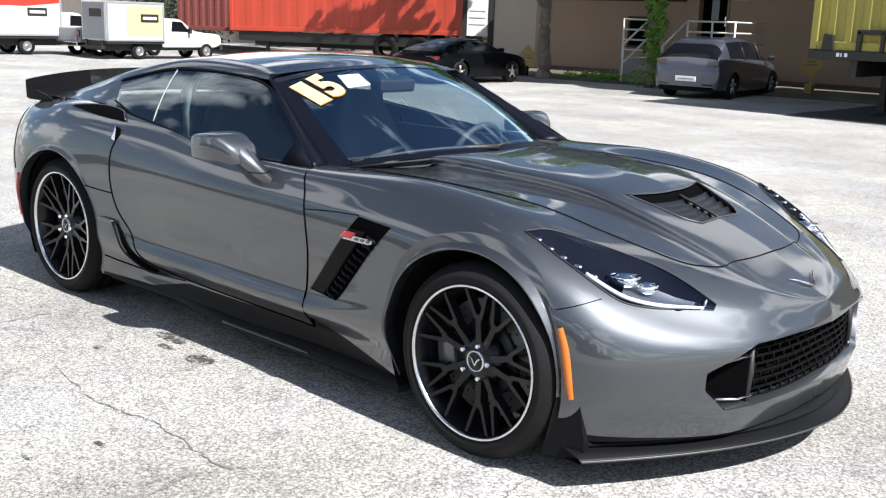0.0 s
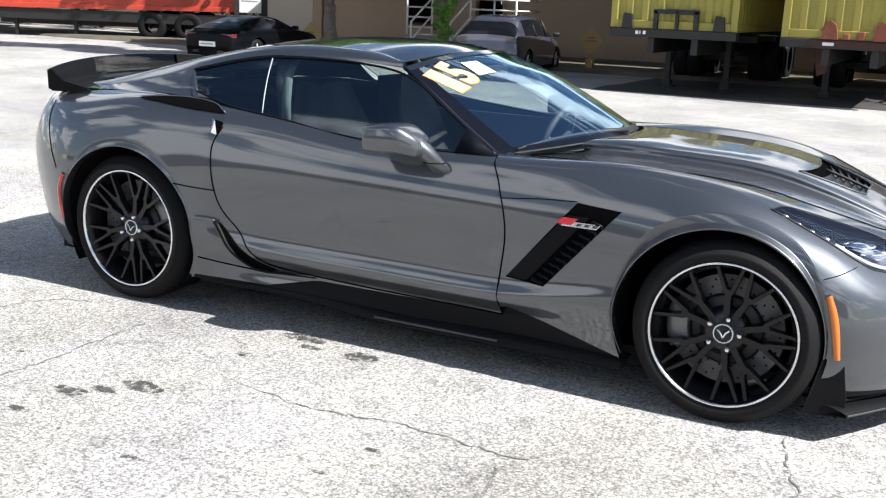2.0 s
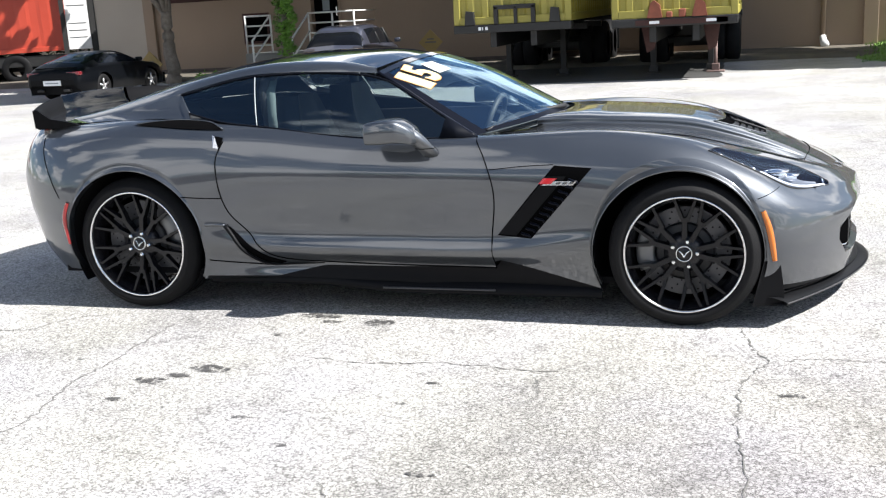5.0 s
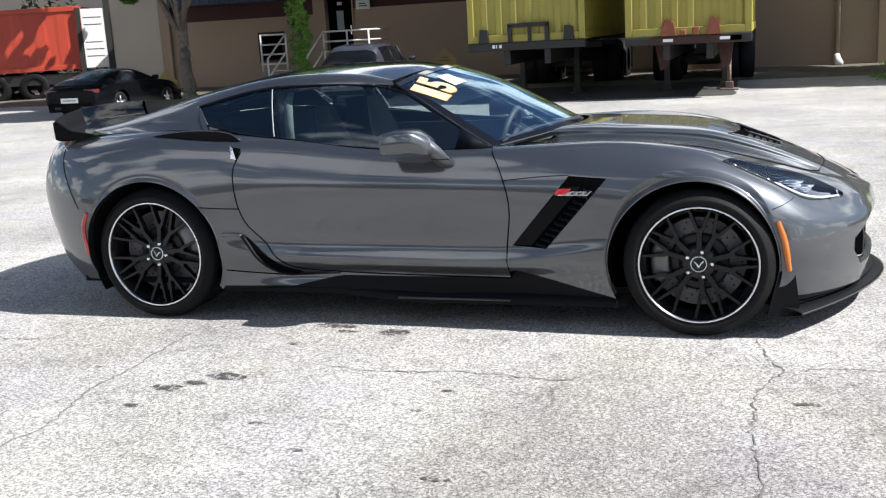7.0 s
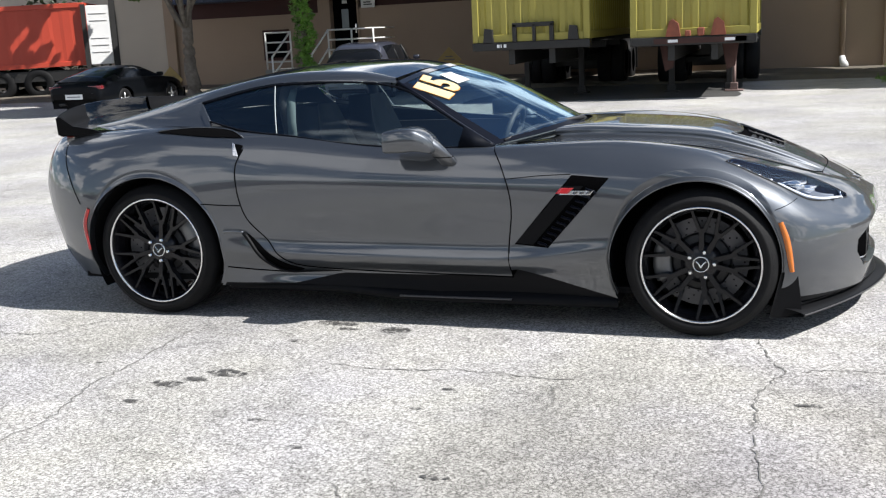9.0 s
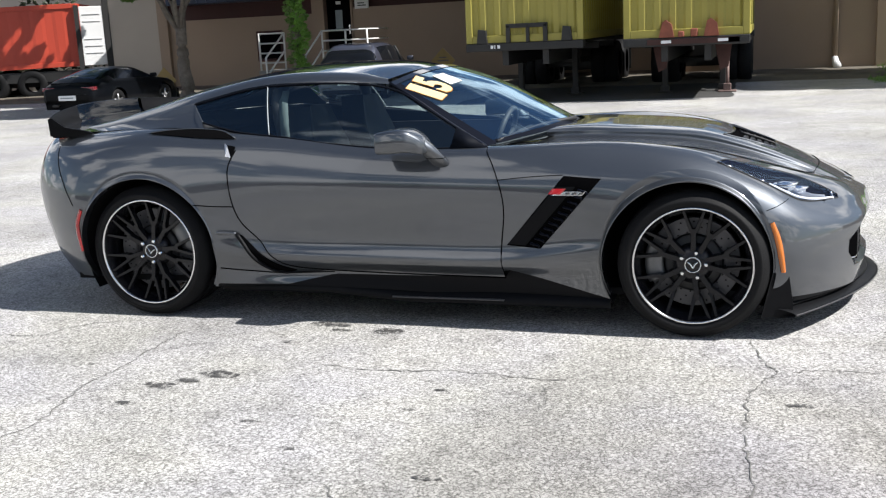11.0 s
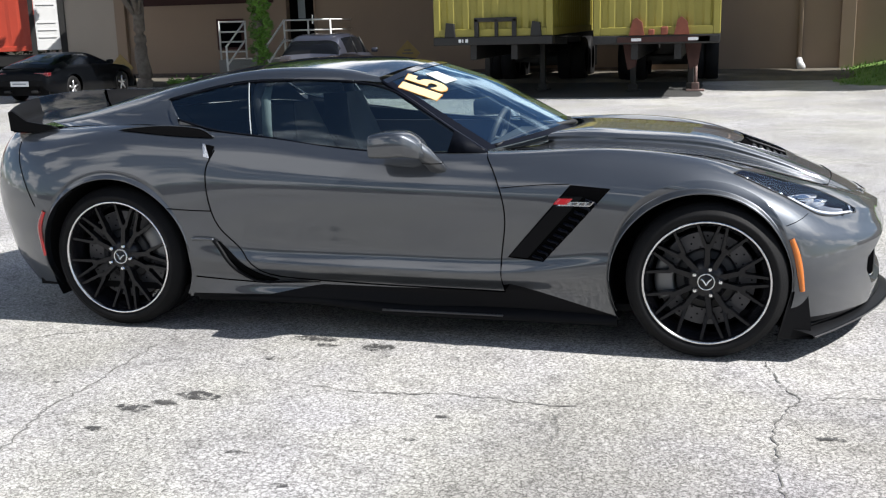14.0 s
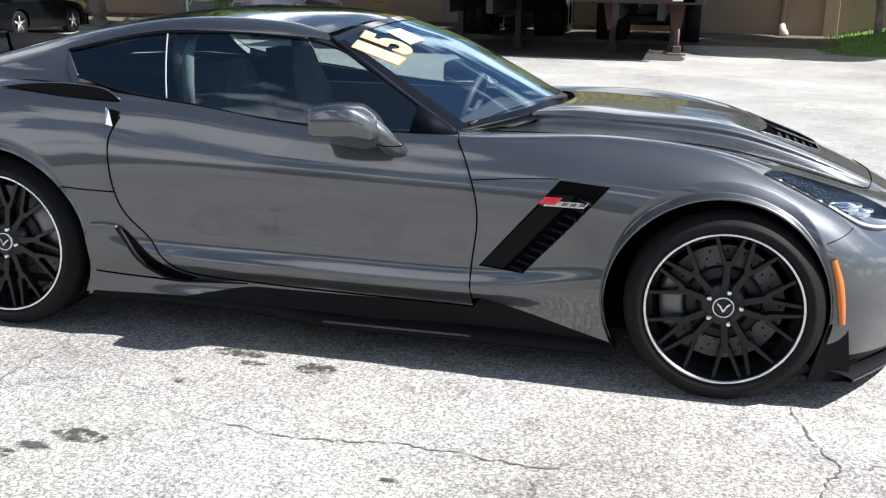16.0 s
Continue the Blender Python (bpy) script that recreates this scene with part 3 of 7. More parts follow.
LINE_CREST = keyed((-3.47, 0, .91), (-3.43, .54, .91), (-3.31, .72, .905), (-3.05, .82, .905), (-2.71, .865, .925), (-2.31, .865, .905), (-1.95, .85, .885), (-1.40, .845, .838),
                   (-.90, .84, .836), (-.42, .80, .850), (-.05, .78, .812), (.20, .74, .732), (.45, .62, .625), (.66, .40, .55), (.785, .17, .525), (.83, 0, .525))
LINE_VALLEY = keyed((-3.30, 0, .915), (-3.28, .50, .92), (-3.20, .64, .925), (-3.0, .72, .935), (-2.71, .76, .95), (-2.35, .79, .935), (-1.95, .82, .895), (-1.40, .825, .842),
                    (-.86, .62, .826), (-.40, .60, .824), (-.04, .57, .798), (.20, .54, .742), (.44, .46, .662), (.63, .31, .59), (.76, .14, .545), (.825, 0, .53))
LINE_STEP = keyed((-3.25, 0, .88), (-3.24, .45, .88), (-3.15, .57, .88), (-2.95, .66, .89), (-2.71, .68, .90), (-2.32, .70, .88), (-1.95, .76, .85), (-1.40, .72, .82),
                  (-.80, .405, .828), (-.38, .385, .828), (-.03, .360, .803), (.20, .338, .750), (.43, .300, .670), (.62, .250, .598), (.755, .115, .548), (.823, 0, .531))
LINE_DOME = keyed((-3.2, 0, .85), (-3.2, .4, .85), (-3.1, .5, .85), (-2.9, .6, .85), (-2.71, .6, .85), (-2.3, .6, .82), (-1.95, .7, .80), (-1.4, .6, .80),
                  (-.72, .345, .872), (-.36, .330, .869), (-.03, .312, .843), (.20, .292, .782), (.42, .25, .698), (.61, .19, .61), (.75, .09, .553), (.82, 0, .533))
LINE_SPINE = keyed((-3.1, 0, .85), (-3.1, 0, .85), (-3.0, 0, .85), (-2.9, 0, .85), (-2.71, 0, .85), (-2.3, 0, .82), (-1.95, 0, .80), (-1.4, 0, .80),
                   (-.64, 0, .884), (-.34, 0, .882), (-.02, 0, .856), (.20, 0, .796), (.42, 0, .714), (.61, 0, .622), (.745, 0, .56), (.82, 0, .535))
def pulled(x, y):
    """Draws the blunt middle of the nose back."""
    return x - 0.066 * max(0.0, 1 - (abs(y) / 0.62) ** 1.6) * min(1.0, max(0.0, (x - 0.66) / 0.14))


for line in (LINE_SILL, LINE_LOW, LINE_LEDGE, LINE_HOLLOW, LINE_FLANK, LINE_UPPER, LINE_CREST, LINE_VALLEY, LINE_STEP, LINE_DOME, LINE_SPINE):
    for key in line[-3:]:
        key.x = pulled(key.x, key.y)
BODY_LINES = [LINE_SILL, LINE_LOW, LINE_LEDGE, LINE_HOLLOW, LINE_FLANK, LINE_UPPER, LINE_CREST, LINE_VALLEY, LINE_STEP, LINE_DOME, LINE_SPINE]


def catmull(n_keys, n):
    """Weights of a smooth curve through n_keys keys at n + 1 even steps."""
    w = np.zeros((n + 1, n_keys))
    for k in range(n + 1):
        f = k / n * (n_keys - 1)
        i = min(int(f), n_keys - 2)
        f -= i
        c = 0.5 * np.array([-f + 2 * f * f - f ** 3, 2 - 5 * f * f + 3 * f ** 3, f + 4 * f * f - 3 * f ** 3, -f * f + f ** 3])
        for d, value in zip((-1, 0, 1, 2), c):
            j = i + d
            if j < 0:
                w[k, 0] += 2 * value
                w[k, 1] -= value
            elif j >= n_keys:
                w[k, n_keys - 1] += 2 * value
                w[k, n_keys - 2] -= value
            else:
                w[k, j] += value
    return w


def net(lines, nu, nv):
    """Points of a smooth skin over lines with the same number of keys: array of (along, across, 3)."""
    keys = np.array([[tuple(p) for p in line] for line in lines])
    return np.einsum("uk,vl,lkc->uvc", catmull(keys.shape[1], nu), catmull(keys.shape[0], nv), keys)


def grid_normals(g):
    du, dv = np.gradient(g, axis=0), np.gradient(g, axis=1)
    n = np.cross(du, dv)
    return n / np.maximum(np.linalg.norm(n, axis=2, keepdims=True), 1e-9)


NU, NV = 210, 100
SKIN = net(BODY_LINES, NU, NV)
SKIN_N = -grid_normals(SKIN)
SKIN_N[:, :, 1] = np.where(SKIN[:, :, 1] < 1e-4, 0, SKIN_N[:, :, 1])
SKIN_N /= np.maximum(np.linalg.norm(SKIN_N, axis=2, keepdims=True), 1e-9)
FLANK_V = 62                     # rows below the crest, where x and z name one place
AXLES = ((-0.030, 0.327, 0.361), (-2.70, 0.333, 0.384))   # x, z and radius of the wheel arches


ARCH_EDGE = {}                   # places on the rim of the arches, found once


def arch_reach(ax, az, r, x, z):
    """Width of the flared band round a wheel arch in the direction of x, z; narrow near the ground."""
    a = math.degrees(math.atan2(z - az, x - ax)) % 360
    low, high = (14, 168) if ax > -1 else (20, 160)
    t = min(1.0, max(0.0, min(a - low, high - a) / 45.0)) if a < 270 else 0.0
    return (0.014 + 0.038 * t * t * (3 - 2 * t)) if ax > -1 else (0.012 + 0.026 * t * t * (3 - 2 * t))


def skin_at(u, v):
    """Place and outward normal at grid coordinates."""
    u, v = min(max(u, 0), NU - 1e-6), min(max(v, 0), NV - 1e-6)
    i, j = int(u), int(v)
    a, b = u - i, v - j
    i2, j2 = min(i + 1, NU), min(j + 1, NV)
    p = (1 - a) * (1 - b) * SKIN[i, j] + a * (1 - b) * SKIN[i2, j] + (1 - a) * b * SKIN[i, j2] + a * b * SKIN[i2, j2]
    q = (1 - a) * (1 - b) * SKIN_N[i, j] + a * (1 - b) * SKIN_N[i2, j] + (1 - a) * b * SKIN_N[i, j2] + a * b * SKIN_N[i2, j2]
    return p, q / np.linalg.norm(q)


def find_skin(first, second, axes, v0, v1):
    """Grid coordinates at which the skin has the two given coordinates."""
    want = np.array([first, second])
    part_of = SKIN[:, v0:v1 + 1][:, :, axes]
    k = np.argmin(((part_of - want) ** 2).sum(2))
    u, v = float(k // (v1 + 1 - v0)), float(k % (v1 + 1 - v0) + v0)
    for _ in range(6):
        p = skin_at(u, v)[0][axes] - want
        e = 0.25
        ju = (skin_at(u + e, v)[0][axes] - skin_at(u - e, v)[0][axes]) / (2 * e)
        jv = (skin_at(u, v + e)[0][axes] - skin_at(u, v - e)[0][axes]) / (2 * e)
        j = np.array([ju, jv]).T
        if abs(np.linalg.det(j)) < 1e-9:
            break
        step = np.clip(np.linalg.solve(j, -p), -1.5, 1.5)
        u, v = min(max(u + step[0], 0), NU), min(max(v + step[1], v0), v1)
    return u, v


def flank(x, z, lift=0.0, side=-1):
    """The place on the flank with that x and z, lifted off the skin; side -1 is the car's right."""
    p, q = skin_at(*find_skin(x, z, [0, 2], 0, FLANK_V))
    p = p + q * lift
    return Vector((p[0], side * p[1], p[2]))


def upper(x, y, lift=0.0, side=-1):
    """The place on the bonnet and wing tops with that x and half width."""
    p, q = skin_at(*find_skin(x, y, [0, 1], 50, NV))
    p = p + q * lift
    return Vector((p[0], side * p[1], p[2]))


car = thing("sports_car", "dark grey metallic two-seat sports car parked on bleached asphalt", "car")


def skin_part(name, inside_by, label="", mat=None, sides=((-1,), (1,))):
    for chosen in sides:
        skin_half(name, inside_by, label, mat, chosen)


def skin_half(name, inside_by, label, mat, chosen):
    """The stretch of skin where a function of (x, half width, z, v) is above nought, its edge cut clean, and cut to the wheel arches."""
    pts = SKIN.copy()
    inside = np.zeros(pts.shape[:2], bool)
    for ax, az, r in AXLES:
        d = np.hypot(pts[:, :, 0] - ax, pts[:, :, 2] - az)
        near = np.argwhere((d < r + 0.07) & (pts[:, :, 1] > 0.5) & (pts[:, :, 2] < az + r + 0.07))
        for i, j in near:
            inside[i, j] |= d[i, j] < r + arch_reach(ax, az, r, pts[i, j, 0], pts[i, j, 2])
    depth = np.array([[inside_by(*pts[i, j], j) for j in range(NV + 1)] for i in range(NU + 1)])
    ids, verts, normals, faces = {}, [], [], []

    def corner(i, j):
        p = pts[i, j].copy()
        if inside[i, j]:
            for ax, az, r in AXLES:
                d = math.hypot(p[0] - ax, p[2] - az)
                edge_r = r + arch_reach(ax, az, r, p[0], p[2])
                if d < edge_r:
                    if (i, j) not in ARCH_EDGE:
                        ARCH_EDGE[i, j] = skin_at(*find_skin(ax + (p[0] - ax) * edge_r / d, az + (p[2] - az) * edge_r / d, [0, 2], 0, FLANK_V))
                    return ARCH_EDGE[i, j]
        return p, SKIN_N[i, j]

    def vert(key, p, q, s):
        s = 1 if p[1] < 1e-5 else s
        if (key, s) not in ids:
            ids[key, s] = len(verts)
            verts.append((p[0], s * p[1], p[2]))
            normals.append((q[0], s * q[1], q[2]))
        return ids[key, s]

    for i in range(NU):
        for j in range(NV):
            ring = ((i, j), (i, j + 1), (i + 1, j + 1), (i + 1, j))
            if all(inside[c] for c in ring) or all(depth[c] <= 0 for c in ring):
                continue
            for s in chosen:
                face = []
                for a, b in zip(ring, ring[1:] + ring[:1]):
                    fa, fb = depth[a], depth[b]
                    if fa > 0:
                        face.append(vert(a, *corner(*a), s))
                    if (fa > 0) != (fb > 0):
                        w = fa / (fa - fb)
                        (pa, qa), (pb, qb) = corner(*a), corner(*b)
                        face.append(vert(tuple(sorted((a, b))), pa + (pb - pa) * w, qa + (qb - qa) * w, s))
                face = list(dict.fromkeys(face))
                if len(face) > 2:
                    faces.append(tuple(face if s > 0 else face[::-1]))
    me = mesh_of(name, verts, faces, mat or M_PAINT, True)
    me.normals_split_custom_set_from_vertices(normals)
    return add(name, me, car, label)


V_STEP = 0.008                   # about the height of one row of the skin


def door_zone(x, z):
    rear = -1.93 - 0.28 * min(1.0, max(0.0, (z - 0.275) / 0.30)) ** 0.6
    if z > 0.80:
        rear = -2.21 + (z - 0.80) * 1.0
    front = -0.846 - 0.02 * math.sin((z - 0.24) * 7) - max(0.0, z - 0.62) * 0.28
    return min(0.95 - z, x - rear, front - x, z - 0.24 - 0.018 * max(0.0, -0.85 - x))


def bonnet_front(y):
    return 0.545 - 0.10 * (y / 0.5) ** 2


def bonnet_zone(x, y, v):
    return min((v - 70) * V_STEP, x + 1.0, bonnet_front(y) - x)


def nose_zone(x, y, z, v):
    return max(min(x - 0.28, (62 - v) * V_STEP, 0.585 - 0.25 * max(0, x - 0.30) - z), x - 0.545, min(x - bonnet_front(y), (v - 70) * V_STEP))


def mouth_zone(x, y, z):
    """The grille opening: flat top and floor, its ends drawn to a blunt point."""
    return min(x - 0.45, 0.457 - z, 0.457 - 0.42 * (y - 0.43) - z, (0.606 - y) * 0.8, z - 0.325 - 1.0 * (y - 0.606), z - 0.252)


def lip_zone(x, y, z):
    """The black strip under the painted bumper."""
    return min(x - 0.30, 0.152 + 0.036 * (y / 0.9) ** 2 - z)


def in_cabin(x, y, v):
    return min((v - 70) * V_STEP, -0.62 - 0.38 * (y / 0.68) ** 2 - x)


def sill_zone(x, z, v):
    top = 0.236 if x < -0.84 else 0.288 - 0.28 * (x + 0.84)
    if x < -1.70:
        top = 0.236 - 0.055 * min(1.0, (-1.70 - x) / 0.25)
    return min(x + 2.33, -0.36 - x, top - z, (20 - v) * V_STEP)


LAMP_LOW = keyed((.095, .822, .758), (.247, .815, .690), (.389, .781, .609), (.470, .712, .572), (.605, .510, .547))
LAMP_TOP = keyed((.100, .812, .766), (.145, .731, .768), (.285, .625, .718), (.426, .540, .660), (.602, .490, .562))
LAMP_RING = [tuple(spline(LAMP_LOW, q / 16))[:2] for q in range(17)] + [tuple(spline(LAMP_TOP, 1 - q / 16))[:2] for q in range(17)]


def in_ring(x, y, ring):
    """How deep a place lies inside an outline; below nought outside it."""
    near, inside = 9.0, False
    for (ax, ay), (bx, by) in zip(ring, ring[1:] + ring[:1]):
        dx, dy = bx - ax, by - ay
        w = min(1.0, max(0.0, ((x - ax) * dx + (y - ay) * dy) / max(1e-9, dx * dx + dy * dy)))
        near = min(near, math.hypot(x - ax - w * dx, y - ay - w * dy))
        if (ay > y) != (by > y) and x < ax + (y - ay) / (by - ay) * dx:
            inside = not inside
    return near if inside else -near


def lamp_zone(x, y, z):
    if not (0.02 < x < 0.70 and 0.40 < y < 0.92 and z > 0.48):
        return -0.1
    return in_ring(x, y, LAMP_RING)


def vent_half(x):
    """Half the width of the bonnet vent at x."""
    t = (x - 0.100) / 0.242
    return 0.250 - 0.080 * t - (0.04 * ((t - 0.75) / 0.25) ** 2 if t > 0.75 else 0)


def vent_zone(x, y, v):
    return min((v - 80) * V_STEP, x - 0.100 - 0.045 * (1 - (y / 0.25) ** 2), 0.342 - x, vent_half(x) - y)


skin_part("bonnet", lambda x, y, z, v: min(bonnet_zone(x, y, v), -in_cabin(x, y, v), -vent_zone(x, y, v), -lamp_zone(x, y, z)), sides=((-1, 1),))
skin_part("front_bumper", lambda x, y, z, v: min(nose_zone(x, y, z, v), -bonnet_zone(x, y, v), -mouth_zone(x, y, z), -lip_zone(x, y, z), -lamp_zone(x, y, z)), sides=((-1, 1),))
skin_part("front_lip", lambda x, y, z, v: min(nose_zone(x, y, z, v), lip_zone(x, y, z)), "black strip under the front bumper", M_CARBON)
skin_part("front_wing", lambda x, y, z, v: min(x + 0.95, -nose_zone(x, y, z, v), -bonnet_zone(x, y, v), -in_cabin(x, y, v), -door_zone(x, z), -sill_zone(x, z, v), -lamp_zone(x, y, z)))
skin_part("door", lambda x, y, z, v: min((70 - v) * V_STEP, -0.80 - x, door_zone(x, z)))
skin_part("side_skirt", lambda x, y, z, v: sill_zone(x, z, v), "satin black side skirt", M_CARBON)
skin_part("rear_quarter", lambda x, y, z, v: min(-0.95 - x, (70 - v) * V_STEP, -door_zone(x, z), -sill_zone(x, z, v), x + 3.14 + 0.2 * (0.7 - z)))
skin_part("rear_bumper", lambda x, y, z, v: min((70 - v) * V_STEP, -3.14 - 0.2 * (0.7 - z) - x), sides=((-1, 1),))


def strip(rows):
    """Mesh data of a sheet through rows of points."""
    n = len(rows[0])
    verts = [p for row in rows for p in row]
    faces = [(i * n + k, i * n + k + 1, (i + 1) * n + k + 1, (i + 1) * n + k) for i in range(len(rows) - 1) for k in range(n - 1)]
    return verts, faces


def car_mesh(name, verts, faces, mat, label="", smooth=True, parent=None, mirror=False, thick=0.0):
    if mirror:
        twin = [Vector((v[0], -v[1], v[2])) for v in verts], [tuple(f[::-1]) for f in faces]
        other = car_mesh(name, *twin, mat, label, smooth, parent, False, thick)
        ob = car_mesh(name, verts, faces, mat, label, smooth, parent, False, thick)
        ob.visible_shadow = other.visible_shadow = mat not in (M_GLASS, M_SCREEN, M_LENS)
        return ob
    total = 0.0
    for f in faces:
        a, b, d = verts[f[0]], verts[f[1]], verts[f[2]]
        out = Vector(a) - Vector((min(max(a[0], -2.6), 0.0), a[1] * 0.25, 0.5))
        total += (Vector(b) - Vector(a)).cross(Vector(d) - Vector(a)).dot(out)
    if total < 0:
        faces = [tuple(f[::-1]) for f in faces]
    ob = add(name, mesh_of(name, verts, faces, mat, smooth), parent or car, label)
    if thick:
        mod = ob.modifiers.new("thickness", "SOLIDIFY")
        mod.thickness, mod.offset = thick, 0.0
    return ob


def between(keys, n):
    vs = [Vector(k) for k in keys]
    return [spline(vs, i / n) for i in range(n + 1)]


def flank_path(pairs, n=24, lift=0.0015):
    return [flank(p[0], p[1], lift) for p in [spline([Vector((a, b, 0)) for a, b in pairs], i / n) for i in range(n + 1)]]


def upper_path(pairs, n=24, lift=0.0015):
    return [upper(p[0], p[1], lift) for p in [spline([Vector((a, b, 0)) for a, b in pairs], i / n) for i in range(n + 1)]]


def shut_line(points, r=0.0027):
    car_mesh("shut_line", *tube(points, r, 6), M_DARK, mirror=True)


shut_line(flank_path([(-.925, .838), (-.879, .752), (-.842, .649), (-.833, .546), (-.851, .388), (-.846, .237)]))
shut_line(flank_path([(-.846, .237), (-1.401, .245), (-1.75, .258), (-1.93, .278), (-2.016, .333), (-2.071, .404), (-2.155, .489), (-2.193, .574), (-2.211, .686), (-2.211, .77), (-2.178, .847)], 40))
shut_line(flank_path([(-2.41, .585), (-2.30, .578), (-2.195, .575)], 8), 0.0025)
shut_line(flank_path([(-3.11, .58), (-3.17, .68), (-3.23, .78), (-3.27, .87)], 12), 0.0018)
shut_line(flank_path([(.30, .566), (.345, .580), (.388, .598)], 8), 0.0013)
shut_line(upper_path([(-.86, .64), (-.40, .615), (-.04, .585), (.20, .545), (.38, .470), (.450, .425), (.478, .385)], 30), 0.0016)
shut_line(upper_path([(.478, .385), (.500, .33), (.522, .24), (.539, .12), (.546, 0.0)], 14), 0.0017)

# a painted inner panel behind the joints of the nose
for chosen in ((-1,), (1,)):
    panel = skin_half("inner_panel", lambda x, y, z, v: min(x - 0.18, -lamp_zone(x, y, z) - 0.002, -mouth_zone(x, y, z), -vent_zone(x, y, v), z - 0.25), "", M_PAINT, chosen)
    for p, n in [(p, p.normal.copy()) for p in panel.data.vertices]:
        p.co -= n * 0.002

# wheel arches: a rolled lip and a dark well
for ax, az, r in AXLES:
    a0, a1 = (-4, 204) if ax > -1 else (-24, 208)
    rows = []
    for k in range(49):
        w = radians(a0 + (a1 - a0) * k / 48)
        x, z = ax + r * math.cos(w), az + r * math.sin(w)
        ring = []
        reach = arch_reach(ax, az, r, x, z) + 0.004
        deep = min(1.0, reach / 0.05) * (1.0 if ax > -1 else 0.45)
        for dr, lift in ((0.0, 0.014), (0.07, 0.017), (0.12, 0.0155), (0.45, -0.0080), (0.49, -0.0105), (0.55, -0.0115), (0.94, 0.0003), (1.0, 0.0012)):
            ring.append(flank(ax + (r + dr * reach) * math.cos(w), max(az + (r + dr * reach) * math.sin(w), 0.17), lift * deep))
        rows.append([Vector((ring[0].x, ring[0].y + 0.045, ring[0].z))] + ring)
    verts, faces = strip(rows)
    car_mesh("wheel_arch_lip", verts, faces, M_PAINT, mirror=True)
    for ob in [o for o in car.children if o.name.startswith("wheel_arch_lip")]:
        ob.data.set_sharp_from_angle(angle=radians(24))
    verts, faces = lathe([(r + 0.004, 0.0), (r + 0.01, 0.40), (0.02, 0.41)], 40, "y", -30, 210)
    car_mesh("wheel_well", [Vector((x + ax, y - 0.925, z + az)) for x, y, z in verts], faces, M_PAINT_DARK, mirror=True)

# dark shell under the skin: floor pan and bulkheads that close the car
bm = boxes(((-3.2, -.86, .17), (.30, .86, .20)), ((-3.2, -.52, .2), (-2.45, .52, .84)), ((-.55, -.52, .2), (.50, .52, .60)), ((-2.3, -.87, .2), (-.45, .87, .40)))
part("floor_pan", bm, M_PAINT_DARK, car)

# ---- glasshouse ----
WS = [keyed((-.985, .69, .822), (-.74, .38, .862), (-.655, 0, .875)), keyed((-1.16, .655, .925), (-.96, .37, .985), (-.90, 0, 1.0)),
      keyed((-1.33, .615, 1.03), (-1.18, .35, 1.095), (-1.13, 0, 1.11)), keyed((-1.485, .575, 1.128), (-1.41, .33, 1.175), (-1.385, 0, 1.19))]
WS_FULL = [[Vector((p.x, -p.y, p.z)) for p in row] + [p for p in row[-2::-1]] for row in WS]
WS_GRID = net(WS_FULL, 32, 20)


def screen_at(a, b, lift=0.0):
    """A place on the windscreen: a from its right edge to its left, b from the cowl to the roof, both 0 to 1."""
    f, g = min(max(a, 0), 0.9999) * 32, min(max(b, 0), 0.9999) * 20
    i, j = int(f), int(g)
    f, g = f - i, g - j
    p = (1 - f) * (1 - g) * WS_GRID[i, j] + f * (1 - g) * WS_GRID[i + 1, j] + (1 - f) * g * WS_GRID[i, j + 1] + f * g * WS_GRID[i + 1, j + 1]
    q = np.cross(WS_GRID[i + 1, j] - WS_GRID[i, j], WS_GRID[i, j + 1] - WS_GRID[i, j])
    q = q / np.linalg.norm(q)
    return Vector(p + q * lift * (1 if q[2] > 0 else -1))


verts, faces = strip([[Vector(p) for p in row] for row in WS_GRID])
car_mesh("windscreen", verts, faces, M_SCREEN, "clear tinted windscreen").visible_shadow = False
# black ceramic border round the screen
for a0, a1, b0, b1 in ((0.0, 0.055, 0, 1), (0.945, 1.0, 0, 1), (0, 1, 0, 0.045), (0, 1, 0.95, 1.0)):
    rows = [[screen_at(a0 + (a1 - a0) * i / 16, b0 + (b1 - b0) * j / 16, 0.003) for j in range(17)] for i in range(17)]
    car_mesh("screen_border", *strip(rows), M_GLOSS if b0 > 0.9 else M_PILLAR)

v, f = strip([[Vector((-.93, .832, .836)), Vector((-.935, .826, .842))], [Vector((-1.02, .838, .838)), Vector((-1.02, .795, .892))], [Vector((-1.10, .842, .838)), Vector((-1.085, .775, .925))]])
car_mesh("mirror_corner", v, f, M_MATT, "black corner plate at the mirror", mirror=True, thick=0.004)
PILLAR_OUT = between([(-.925, .825, .836), (-1.13, .745, .945), (-1.30, .68, 1.045), (-1.465, .612, 1.125)], 16)
PILLAR_IN = between([(-.985, .69, .824), (-1.16, .655, .927), (-1.33, .615, 1.032), (-1.485, .575, 1.130)], 16)
rows = [[a, (a + b) / 2 + Vector((0.012, 0.018, 0.012)), b] for a, b in zip(PILLAR_OUT, PILLAR_IN)]
car_mesh("windscreen_pillar", *strip(rows), M_PILLAR, "gloss black windscreen pillar", mirror=True, thick=0.006)

